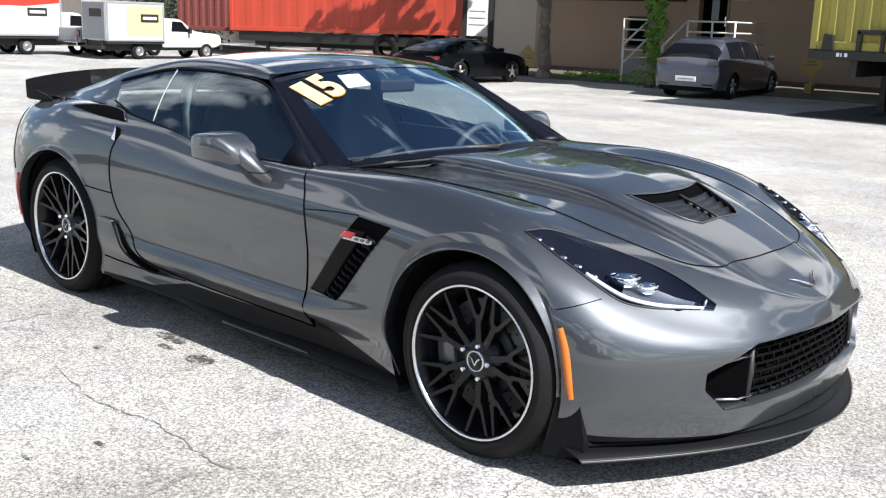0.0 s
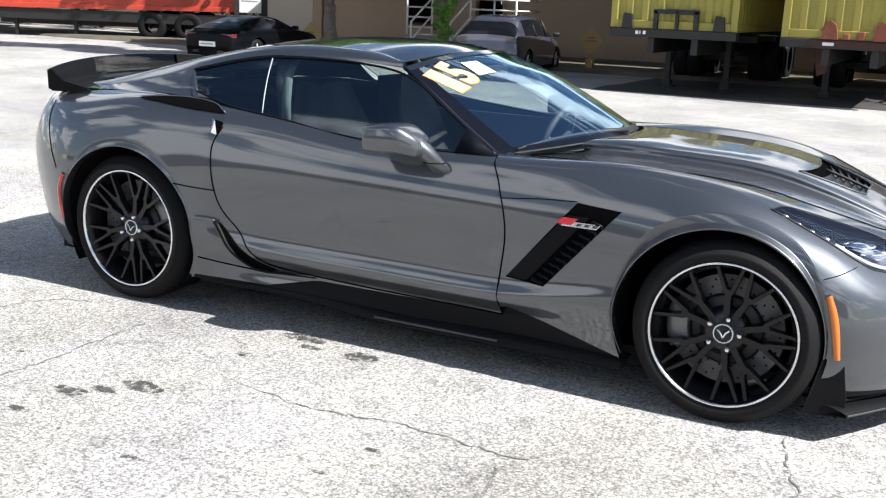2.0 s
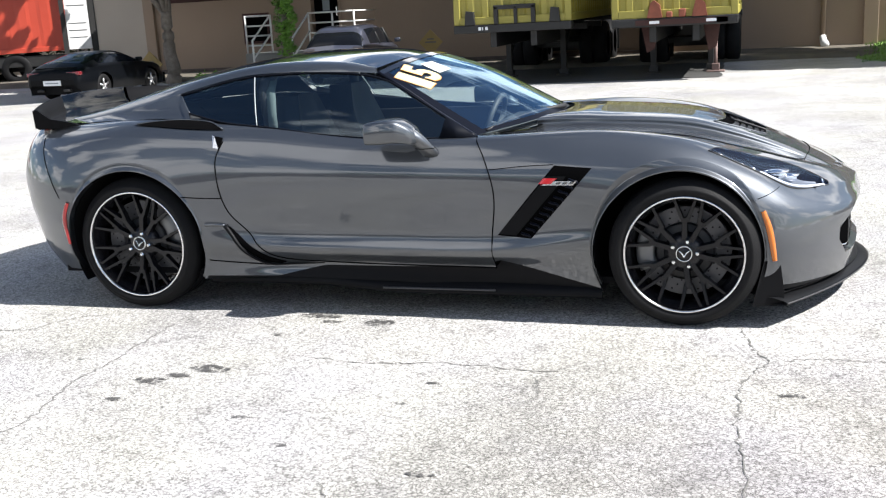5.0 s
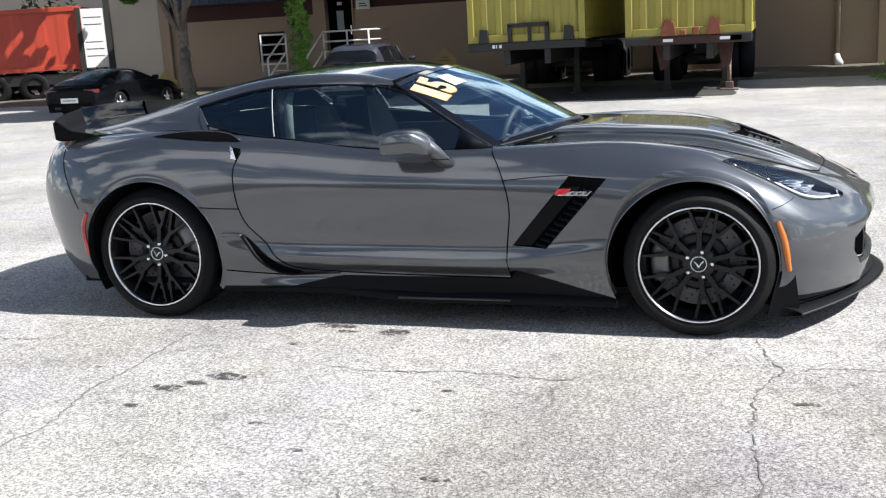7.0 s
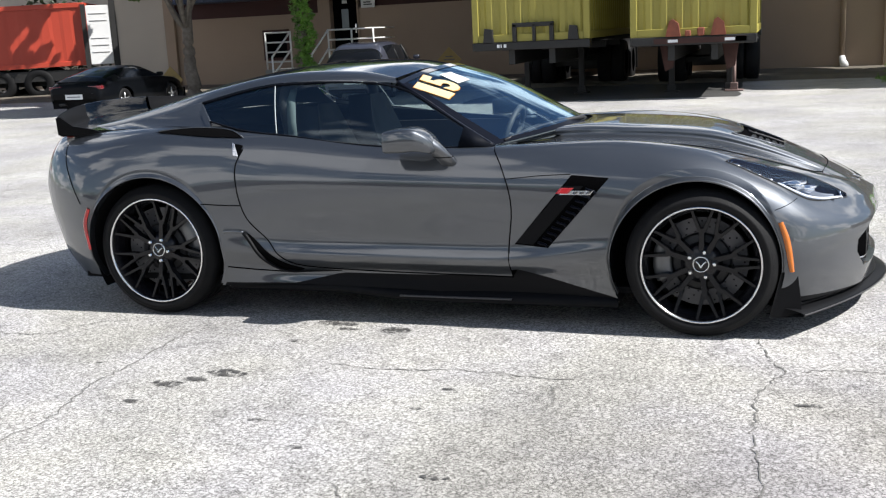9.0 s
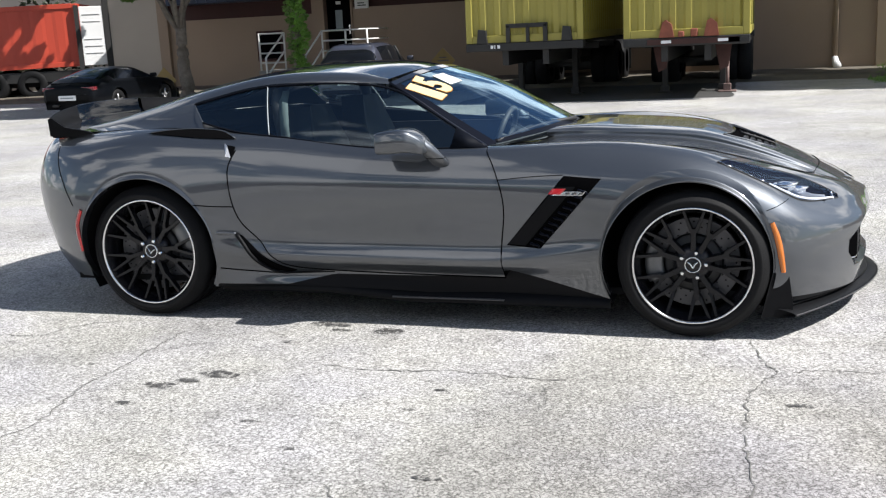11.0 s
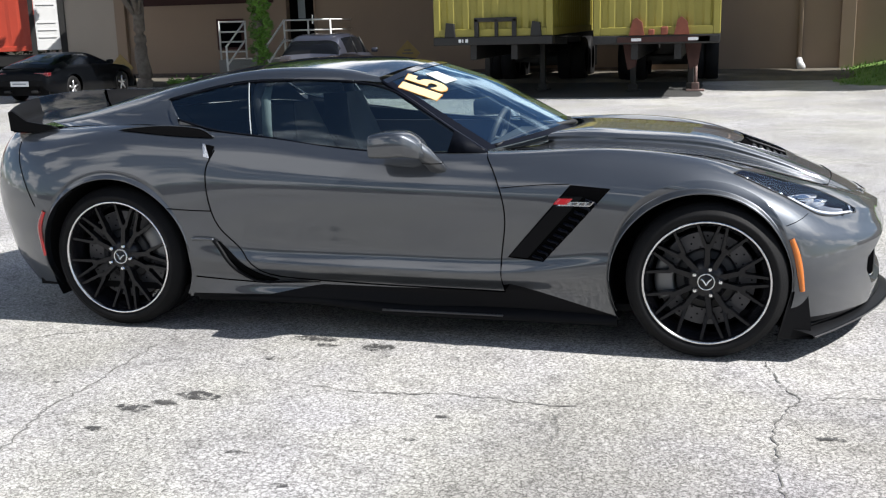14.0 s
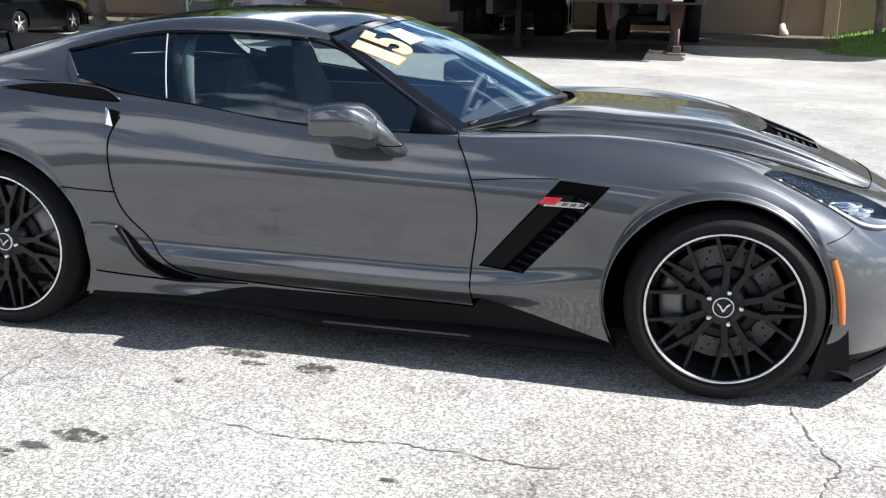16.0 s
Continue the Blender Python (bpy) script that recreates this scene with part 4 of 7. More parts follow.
GLASS_LOW = [(-.95, .822, .838), (-1.20, .835, .836), (-1.45, .838, .842), (-1.70, .836, .866), (-1.95, .828, .900), (-2.20, .815, .928), (-2.41, .785, .975)]
GLASS_TOP = [(-.955, .812, .848), (-1.20, .715, .985), (-1.42, .640, 1.098), (-1.65, .620, 1.136), (-1.95, .625, 1.142), (-2.20, .640, 1.126), (-2.50, .695, 1.060)]


def at_x(keys, x):
    """The place of a smooth line where it passes x."""
    pts = between(keys, 120)
    k = min(range(120), key=lambda q: abs((pts[q].x + pts[q + 1].x) / 2 - x))
    w = min(1.0, max(0.0, (x - pts[k].x) / (pts[k + 1].x - pts[k].x)))
    return pts[k] + (pts[k + 1] - pts[k]) * w


def side_sheet(low0, low1, top0, top1):
    """Bowed glass between two stretches of the window's lower and upper edge."""
    rows = []
    for k in range(41):
        a, b = at_x(GLASS_LOW, low0 + (low1 - low0) * k / 40), at_x(GLASS_TOP, top0 + (top1 - top0) * k / 40)
        bulge = Vector((0, 0.10, 0.055)) * (b - a).length ** 2
        rows.append([a + (b - a) * (w / 10) + bulge * (4 * (w / 10) * (1 - w / 10)) for w in range(11)])
    return rows


front_glass, rear_glass = side_sheet(-.95, -2.020, -.955, -2.105), side_sheet(-2.032, -2.41, -2.117, -2.50)
car_mesh("door_window", *strip(front_glass), M_GLASS, "tinted door window", mirror=True).visible_shadow = False
car_mesh("quarter_window", *strip(rear_glass), M_GLASS, "tinted quarter window", mirror=True).visible_shadow = False
low, top = between(GLASS_LOW, 60), between(GLASS_TOP, 60)
car_mesh("window_divider", *tube([(p + q) / 2 + Vector((0, .003, 0)) for p, q in zip(front_glass[-1], rear_glass[0])], 0.003, 8), M_GREYTRIM, mirror=True)
car_mesh("quarter_edge", *tube([p + Vector((0, .002, 0)) for p in rear_glass[-1]], 0.003, 6), M_PAINT, mirror=True)
car_mesh("window_seal", *tube([p + Vector((0, .004, 0)) for p in low], 0.005, 8), M_MATT, mirror=True)
car_mesh("window_seal", *tube([p + Vector((0, .004, 0)) for p in top], 0.005, 8), M_MATT, mirror=True)

RAIL_OUT = [(-1.465, .607, 1.128), (-1.65, .622, 1.142), (-1.95, .627, 1.150), (-2.20, .642, 1.135), (-2.50, .697, 1.068), (-2.75, .70, 1.005), (-3.05, .66, .955), (-3.30, .60, .925)]
RAIL_IN = [(-1.49, .55, 1.150), (-1.65, .535, 1.185), (-1.95, .525, 1.198), (-2.20, .525, 1.180), (-2.50, .53, 1.128), (-2.75, .53, 1.068), (-3.05, .53, .985), (-3.30, .52, .932)]
rows = []
for a, b in zip(between(RAIL_OUT, 48), between(RAIL_IN, 48)):
    rows.append([a, a * 0.72 + b * 0.28 + Vector((0, 0.016, 0.010)), (a + b) / 2 + Vector((0, 0.016, 0.013)), a * 0.28 + b * 0.72 + Vector((0, 0.008, 0.010)), b])
car_mesh("roof_rail", *strip(rows), M_PAINT, mirror=True)

# panel under the window, then the sail from the window's end to the tail
FOOT = [(-1.93, .824, .890), (-2.10, .812, .908), (-2.25, .800, .928), (-2.41, .787, .943), (-2.60, .772, .952), (-2.80, .752, .948), (-3.05, .71, .937), (-3.30, .62, .922)]
rows = []
for k in range(25):
    x = -1.95 - 0.46 * k / 24
    a, b = at_x(FOOT, x), at_x(GLASS_LOW, x)
    rows.append([a, (a + b) / 2, b])
car_mesh("sill_panel", *strip(rows), M_PAINT, mirror=True)
rows = []
for k in range(49):
    a, b = at_x(FOOT, -2.41 - 0.89 * k / 48), at_x(RAIL_OUT, -2.50 - 0.80 * k / 48)
    rows.append([a + (b - a) * (w / 8) - Vector((0, 0.05, 0.03)) * (b - a).length * 4 * (w / 8) * (1 - w / 8) * (1 - k / 48) for w in range(9)])
car_mesh("sail_panel", *strip(rows), M_PAINT, mirror=True)

ROOF_MID = [(-1.385, 0, 1.190), (-1.60, 0, 1.222), (-1.95, 0, 1.228), (-2.20, 0, 1.210), (-2.50, 0, 1.163), (-2.75, 0, 1.108), (-3.05, 0, 1.03), (-3.30, 0, .95)]
edge, mid = between(RAIL_IN, 48), between(ROOF_MID, 48)


def roof_sheet(k0, k1):
    rows = []
    for e, m in zip(edge[k0:k1], mid[k0:k1]):
        far = Vector((e.x, -e.y, e.z))
        half_a = e * 0.5 + m * 0.5 + Vector((0, 0, (m.z - e.z) * 0.25))
        half_b = far * 0.5 + m * 0.5 + Vector((0, 0, (m.z - e.z) * 0.25))
        keys = [e, half_a, m, half_b, far]
        rows.append([spline(keys, q / 12) for q in range(13)])
    return strip(rows)


car_mesh("roof_panel", *roof_sheet(0, 24), M_GLOSS, "gloss black lift-off roof panel")
car_mesh("roof_band", *roof_sheet(23, 27), M_PAINT)
car_mesh("rear_window", *roof_sheet(26, 42), M_BACKLIGHT, "dark curved rear window")
car_mesh("rear_deck", *roof_sheet(41, 49), M_PAINT)

# cowl: black tray between bonnet and windscreen
rows = []
for k in range(25):
    y = -0.70 + 1.40 * k / 24
    s = abs(y) / 0.70
    front = Vector((-0.615 - 0.33 * s ** 2.2, y, 0.868 - 0.045 * s ** 1.5))
    back = Vector((-0.68 - 0.33 * s ** 1.6, y, 0.862 - 0.050 * s ** 1.5))
    rows.append([front, (front + back) / 2 - Vector((0, 0, 0.012)), back])
car_mesh("cowl", *strip(rows), M_BLACK)
# wiper arms lie along the foot of the screen
for y0, y1, x0, x1 in ((-.05, -.62, -.655, -.93), (.55, -.02, -.80, -.68)):
    pts = [Vector((x0 + (x1 - x0) * q / 8 - 0.02 * math.sin(q / 8 * 3.1), y0 + (y1 - y0) * q / 8, 0.895 - 0.050 * (abs(y0 + (y1 - y0) * q / 8) / 0.6) ** 1.5 + 0.006 * math.sin(q / 8 * 3.1))) for q in range(9)]
    w = car_mesh("wiper", *tube(pts, 0.012, 8, 0.006), M_BLACK)
    car_mesh("wiper_blade", *tube([p + Vector((-0.02, 0, -0.012)) for p in pts[2:]], 0.006, 6), M_RUBBER, parent=w)

# ---- wheels ----
def spoke_mesh(r0, rs, r1, y0, y1, spread):
    """One forked spoke: a stem from the hub that parts into two arms at the rim."""
    bm = bmesh.new()

    def bar(a, b, wa, wb, da, db):
        ax = Vector((b[0] - a[0], 0, b[1] - a[1])).normalized()
        sx = Vector((-ax.z, 0, ax.x))
        vs = []
        for (p, w, d, y) in ((a, wa, da, a[2]), (b, wb, db, b[2])):
            c = Vector((p[0], y, p[1]))
            vs += [bm.verts.new(c + sx * w + Vector((0, d, 0))), bm.verts.new(c + sx * w * 0.72), bm.verts.new(c - sx * w * 0.72), bm.verts.new(c - sx * w + Vector((0, d, 0)))]
        for k in range(3):
            bm.faces.new((vs[k], vs[k + 1], vs[k + 5], vs[k + 4]))
        bm.faces.new((vs[3], vs[0], vs[4], vs[7]))

    ym = y0 * .5 + y1 * .5 + 0.004
    bar((0.0, r0, y0), (0.0, rs, ym), 0.0165, 0.0130, 0.030, 0.036)
    bar((0.0, rs - 0.004, ym), (0.0, rs + 0.020, ym - 0.002), 0.0145, 0.0205, 0.034, 0.030)
    for s in (-1, 1):
        bar((s * 0.0095, rs + 0.006, ym - 0.001), (s * spread, r1, y1), 0.0098, 0.0072, 0.034, 0.026)
    bmesh.ops.recalc_face_normals(bm, faces=bm.faces)
    return bm


def make_wheel(tyre_r, rim_r, width):
    """The parts of one wheel about its hub, face towards -y: meshes with their names."""
    lip = -0.030                                   # the rim's outer edge stands proud of the hub face
    back = lip + width
    side_r = tyre_r - 0.025
    parts = []
    prof = [(rim_r - 0.004, lip + .012), (rim_r + 0.010, lip - 0.004), (rim_r + 0.030, lip - 0.012), (side_r - 0.012, lip - 0.008), (tyre_r - 0.010, lip + 0.014), (tyre_r, lip + 0.045)]
    for g in range(1, 4):
        y = lip + 0.045 + (width - 0.09) * g / 4
        prof += [(tyre_r, y - 0.006), (tyre_r - 0.007, y - 0.005), (tyre_r - 0.007, y + 0.005), (tyre_r, y + 0.006)]
    prof += [(tyre_r, back - 0.045), (side_r, back - 0.01), (rim_r + .01, back), (rim_r - 0.01, back - 0.02)]
    parts.append(("tyre", lathe(prof, 72), M_RUBBER, True))
    parts.append(("rim_lip", lathe([(rim_r + 0.002, lip + 0.010), (rim_r + 0.004, lip - 0.003), (rim_r - 0.002, lip - 0.006), (rim_r - 0.006, lip - 0.003), (rim_r - 0.008, lip + 0.006)], 72), M_LIP, True))
    parts.append(("rim_barrel", lathe([(rim_r - 0.010, lip + 0.006), (rim_r - 0.022, lip + 0.03), (rim_r - 0.035, lip + 0.08), (rim_r - 0.04, back - 0.03), (rim_r - 0.02, back - 0.01)], 60), M_WHEEL, True))
    parts.append(("brake_disc", lathe([(0.09, 0.075), (0.125, 0.072), (0.130, 0.060), (rim_r - 0.058, 0.060), (rim_r - 0.056, 0.066), (rim_r - 0.056, 0.088), (0.09, 0.09)], 48), M_BRAKE, False))
    parts.append(("disc_hat", lathe([(0.06, 0.052), (0.118, 0.052), (0.124, 0.058), (0.124, 0.075)], 40), M_BLACK, True))
    parts.append(("hub", lathe([(0.0, 0.002), (0.036, 0.0), (0.062, 0.010), (0.088, 0.028), (0.090, 0.07)], 40), M_WHEEL, True))
    parts.append(("centre_cap", lathe([(0.0, -0.004), (0.029, -0.004), (0.031, -0.001), (0.031, 0.006)], 32), M_WHEEL, True))
    parts.append(("cap_ring", lathe([(0.031, -0.001), (0.031, -0.0065), (0.035, -0.0065), (0.036, 0.004)], 32), M_LIP, True))
    return parts


def place_wheel(x, z, y, tyre_r, rim_r, width, turn):
    for side in (-1, 1):
        w = add("wheel", None, car, "forked-spoke satin black alloy wheel with machined lip")
        w.matrix_basis = pose(x, side * y, z, 0, turn, 0 if side < 0 else 180)
        for name, (verts, faces), mat, smooth in make_wheel(tyre_r, rim_r, width):
            add(name, mesh_of(name, verts, faces, mat, smooth), w)
        first = part("spoke", spoke_mesh(0.040, 0.138, rim_r - 0.010, 0.010, -0.020, 0.046), M_WHEEL, w)
        for k in range(10):
            arm = first if k == 0 else add("spoke", first.data, w)
            arm.matrix_basis = pose(0, 0, 0, 0, 15 - 72 * (k // 2) + (14 if k % 2 else -14), 0)
        nut = lathe([(0.0, -0.018), (0.007, -0.017), (0.0105, -0.012), (0.0115, 0.012)], 6)
        nut_mesh = mesh_of("lug_nut", *nut, M_CHROME)
        for k in range(5):
            a = radians(72 * k + 75)
            add("lug_nut", nut_mesh, w, at=pose(0.057 * math.cos(a), 0.0, 0.057 * math.sin(a)))
        for s in (-1, 1):
            verts, faces = tube([(0.0, -0.007, -0.014), (s * 0.010, -0.007, 0.004), (s * 0.021, -0.007, 0.013)], 0.0028, 6)
            add("cap_emblem", mesh_of("cap_emblem", verts, faces, M_LIP), w)
        rows = []
        base = 180 if x > -1 else 20
        for k in range(9):
            a = radians(base - 26 + 52 * k / 8)
            c, s = math.cos(a), math.sin(a)
            r0, r1 = rim_r - 0.125, rim_r - 0.045
            rows.append([Vector((r0 * c, 0.07, r0 * s)), Vector((r0 * c, 0.045, r0 * s)), Vector(((r0 + .01) * c, 0.036, (r0 + .01) * s)), Vector(((r1 - .01) * c, 0.036, (r1 - .01) * s)), Vector((r1 * c, 0.045, r1 * s)), Vector((r1 * c, 0.10, r1 * s))])
        cal = add("brake_caliper", mesh_of("brake_caliper", *strip(rows), M_CALIPER, True), w, "silver grey brake caliper")
        cal.matrix_basis = pose(0, 0, 0, 0, -turn, 0)
        holes_v, holes_f = [], []
        for ring, rr in enumerate((rim_r - 0.075, rim_r - 0.098, rim_r - 0.121)):
            for k in range(20):
                a = 2 * math.pi * (k + ring / 3) / 20
                base_i = len(holes_v)
                holes_v += [(rr * math.cos(a) + 0.0042 * math.cos(b), 0.0590, rr * math.sin(a) + 0.0042 * math.sin(b)) for b in [2 * math.pi * q / 8 for q in range(8)]]
                holes_f.append(tuple(range(base_i, base_i + 8)))
        add("disc_holes", mesh_of("disc_holes", holes_v, holes_f, M_DARK), w)["kind"] = "stuff"


place_wheel(0.0, 0.327, 0.922, 0.327, 0.255, 0.27, 0)
place_wheel(-2.705, 0.3375, 0.912, 0.3375, 0.268, 0.32, 10)

# ---- front: lamps, grille, splitter ----
def settle(p, lift):
    """The place of the upper skin over p's x and half width, lifted."""
    q, n = skin_at(*find_skin(p[0], p[1], [0, 1], 46, 84))
    return Vector(q + n * lift)


low, top = [spline(LAMP_LOW, q / 24) for q in range(25)], [spline(LAMP_TOP, q / 24) for q in range(25)]
for side in (-1, 1):
    lamp = add("head_lamp", None, car, "clear-lensed wedge-shaped head lamp")
    shell, lens = [], []
    for a, b in zip(low, top):
        row = [settle(a * (1 - q / 8) + b * (q / 8), 0.0) for q in range(9)]
        sink = min(0.05, 0.35 * (a - b).length)
        shell.append([Vector((p.x, side * (p.y - 0.4 * sink * math.sin(q / 8 * math.pi)), p.z - sink * math.sin(q / 8 * math.pi) - 0.001)) for q, p in enumerate(row)])
        lens.append([Vector((p.x, side * p.y, p.z + 0.003)) for p in row])
    add("lamp_bowl", mesh_of("lamp_bowl", *strip(shell), M_LAMP_BOWL, True), lamp)
    ob = add("lens", mesh_of("lens", *strip(lens), M_LENS, True), lamp)
    ob.visible_shadow = False
    edge_pts = [r[0] for r in lens] + [r[-1] for r in lens[::-1]]
    add("lamp_seal", mesh_of("lamp_seal", *tube(edge_pts, 0.0024, 6, closed=True), M_BLACK, True), lamp)
    led = [r[1] * 0.6 + s[1] * 0.4 for r, s in zip(lens[9:24], shell[9:24])]
    add("daytime_strip", mesh_of("daytime_strip", *tube(led, 0.0075, 8), M_LIGHT_PIPE, True), lamp)
    led = [lens[23][q] * 0.6 + shell[23][q] * 0.4 for q in range(1, 8)]
    add("daytime_strip", mesh_of("daytime_strip", *tube(led, 0.006, 8), M_LIP, True), lamp)
    for k in (2, 4, 6, 8, 10):
        c = lens[k][1] * 0.4 + lens[k][2] * 0.25 + shell[k][2] * 0.35
        bm = bmesh.new()
        bmesh.ops.create_uvsphere(bm, u_segments=12, v_segments=8, radius=0.012, matrix=Matrix.Translation(c) @ Matrix.Diagonal((1.3, 0.9, 0.6, 1)))
        part("marker_diode", bm, M_LIP, lamp, smooth=True)
    cup = [[lens[k][q] * 0.2 + shell[k][q] * 0.8 + Vector((0, 0, 0.004)) for q in range(1, 6 if k < 15 else 7)][:5] for k in range(14, 23)]
    add("lamp_reflector", mesh_of("lamp_reflector", *strip(cup), M_REFLECTOR, True), lamp)
    for k, q, r in ((14, 4, 0.036), (17, 4, 0.030)):
        c = lens[k][q] * 0.5 + shell[k][q] * 0.5
        bm = bmesh.new()
        bmesh.ops.create_uvsphere(bm, u_segments=20, v_segments=12, radius=r, matrix=Matrix.Translation(c) @ Matrix.Diagonal((1.3, 0.9, 0.65, 1)))
        eye = part("projector", bm, M_PROJECTOR, lamp, smooth=True)
        collar = [c + Vector((r * 1.45 * math.cos(w), r * 1.05 * math.sin(w), 0.10 * r * math.cos(w) + 0.35 * r)) for w in [2 * math.pi * q / 24 for q in range(24)]]
        add("collar", mesh_of("collar", *tube(collar, 0.0045, 6, closed=True), M_CHROME, True), eye)

# grille mouth: a painted return round the opening, a dark back, the mesh and the side ducts
def nose_at(y, z, lift=0.0):
    """The place on the nose with that half width and height."""
    front = SKIN[130:, :50]
    k = np.argmin((front[:, :, 1] - abs(y)) ** 2 + (front[:, :, 2] - z) ** 2)
    i, j = 130 + k // 50, k % 50
    p, q = SKIN[i, j], SKIN_N[i, j]
    slope = (SKIN[min(i + 1, NU), j] - SKIN[i - 1, j])
    x = p[0] + (slope[0] / slope[1] * (abs(y) - p[1]) if abs(slope[1]) > 1e-6 else 0)
    return Vector((x + q[0] * lift, y + (1 if y > 0 else -1) * q[1] * lift, z + q[2] * lift))


half = [(0, .457), (.15, .457), (.30, .457), (.41, .456), (.45, .4475), (.53, .415), (.585, .392), (.604, .378), (.606, .35), (.604, .325), (.58, .299), (.545, .264), (.525, .253), (.45, .252), (.30, .252), (.15, .252), (0, .252)]
ring = [nose_at(-y, z, 0.001) for y, z in half] + [nose_at(y, z, 0.001) for y, z in half[-2:0:-1]]
rows = []
for p in ring + ring[:1]:
    c = Vector((p.x - 0.05, p.y * 0.955, 0.355 + (p.z - 0.355) * 0.86))
    rows.append([p, p * 0.8 + c * 0.2 + Vector((0.004, 0, 0)), c])
add("mouth_surround", mesh_of("mouth_surround", *strip(rows), M_PAINT, True), car, "painted edge round the grille mouth")
rows = []
for k in range(33):
    y = -0.62 + 1.24 * k / 32
    x = pulled(0.77 - 0.55 * abs(y) ** 1.9, y)
    rows.append([Vector((x + 0.02, y, 0.235)), Vector((x - 0.07, y, 0.35)), Vector((x + 0.02, y, 0.475))])
car_mesh("grille_backing", *strip(rows), M_DARK)
mesh_v, mesh_f = [], []
GRID_Z = [0.262 + 0.0268 * r for r in range(8)]
for z in GRID_Z:
    pts = [Vector((pulled(0.795 - 0.60 * abs(y) ** 1.95, y), y, z)) for y in [-0.41 + 0.82 * q / 24 for q in range(25)]]
    v, f = tube(pts, 0.0048, 6)
    mesh_f += [tuple(i + len(mesh_v) for i in q) for q in f]
    mesh_v += v
for r in range(7):
    for c in range(15):
        y = -0.40 + 0.057 * c + (0.0285 if r % 2 else 0)
        if abs(y) > 0.41:
            continue
        x = pulled(0.795 - 0.60 * abs(y) ** 1.95, y)
        v, f = tube([Vector((x, y, GRID_Z[r])), Vector((x, y, GRID_Z[r + 1]))], 0.0042, 5)
        mesh_f += [tuple(i + len(mesh_v) for i in q) for q in f]
        mesh_v += v
car_mesh("grille_mesh", mesh_v, mesh_f, M_MESH, "black honeycomb grille")
for side in (-1, 1):
    pts = [Vector((0.652, side * 0.535, 0.282)), Vector((0.688, side * 0.46, 0.272)), Vector((0.704, side * 0.40, 0.275))]
    car_mesh("grille_strut", *tube(pts, 0.004, 6), M_LIP)
    v, f = tube([Vector((0.610, side * 0.585, 0.388)), Vector((0.660, side * 0.50, 0.402)), Vector((0.692, side * 0.415, 0.408))], 0.011, 8)
    car_mesh("duct_bar", v, f, M_GLOSS)
    v, f = tube([Vector((0.692, side * 0.415, 0.255)), Vector((0.697, side * 0.405, 0.35)), Vector((0.690, side * 0.40, 0.45))], 0.012, 8)
    car_mesh("grille_post", v, f, M_BLACK)
    duct = [[Vector((0.56 + 0.02 * q, side * (0.53 - 0.015 * q), 0.25 + 0.19 * w / 6)) for q in range(8)] for w in range(7)]
    car_mesh("brake_duct", *strip(duct), M_DARK, "black side air duct")

# splitter with upturned winglets
rows = []
for k in range(61):
    t = -1 + 2 * k / 60
    a = abs(t)
    y = 0.92 * math.sin(a * math.pi / 2) ** 0.92 * (1 if t > 0 else -1)
    s = abs(y)
    x = 0.832 - 0.405 * (s / 0.92) ** 1.75
    z = 0.105 + 0.012 * (1 - s)
    rows.append([Vector((x - 0.16, y * 0.97, z + 0.045)), Vector((x - 0.05, y, z + 0.030)), Vector((x - 0.008, y, z + 0.016)), Vector((x, y, z + 0.008)), Vector((x - 0.004, y, z)), Vector((x - 0.16, y * 0.97, z))])
car_mesh("splitter", *strip(rows), M_CARBON, "carbon black front splitter")
rows2 = [[r[2] * 0.35 + r[3] * 0.65 + Vector((0.004, 0, 0.001)), r[3] + Vector((0.004, 0, 0.001)), r[3] + Vector((0.003, 0, -0.002))] for r in rows]
car_mesh("splitter_edge", *strip(rows2), M_SPLIT_EDGE)
rows = []
for k in range(61):
    t = -1 + 2 * k / 60
    y = 0.90 * math.sin(abs(t) * math.pi / 2) ** 0.92 * (1 if t > 0 else -1)
    s = abs(y)
    x = 0.775 - 0.415 * (s / 0.92) ** 1.9
    rows.append([Vector((x - 0.03, y, 0.160)), Vector((x + 0.004, y, 0.154)), Vector((x + 0.006, y, 0.145)), Vector((x - 0.03, y, 0.125))])
car_mesh("chin_moulding", *strip(rows), M_CARBON)
for side in (-1, 1):
    outline = [(.285, .10), (.415, .098), (.415, .16), (.395, .30), (.375, .40), (.335, .42), (.33, .30)]
    v, f = prism(outline, 0.03)
    vv = [Vector((p[0], side * (0.905 - 0.45 * max(0, p[0] - 0.33)) + side * (p[1] - 0.005), p[2])) for p in v]
    car_mesh("winglet", vv, f, M_CARBON, "satin black front corner winglet", smooth=False)

# amber and red side markers
for name, mat, pts, w in (("front_marker", M_ORANGE, [(.322, .515), (.345, .45), (.360, .38), (.372, .302)], 0.0120), ("rear_marker", M_RED_LENS, [(-3.055, .56), (-3.085, .50), (-3.095, .44), (-3.09, .34)], 0.012)):
    path = [spline([Vector((a, b, 0)) for a, b in pts], q / 14) for q in range(15)]
    rows = []
    for q, p in enumerate(path):
        d = (path[min(q + 1, 14)] - path[max(q - 1, 0)]).normalized()
        n = Vector((d.y, -d.x, 0)) * w * (0.72 + 0.28 * math.sin(q / 14 * math.pi))
        a, b = p + n, p - n
        rows.append([flank(a.x, a.y, 0.0), flank(a.x, a.y, 0.006), flank(p.x, p.y, 0.009), flank(b.x, b.y, 0.006), flank(b.x, b.y, 0.0)])
    car_mesh(name, *strip(rows), mat, mirror=True)


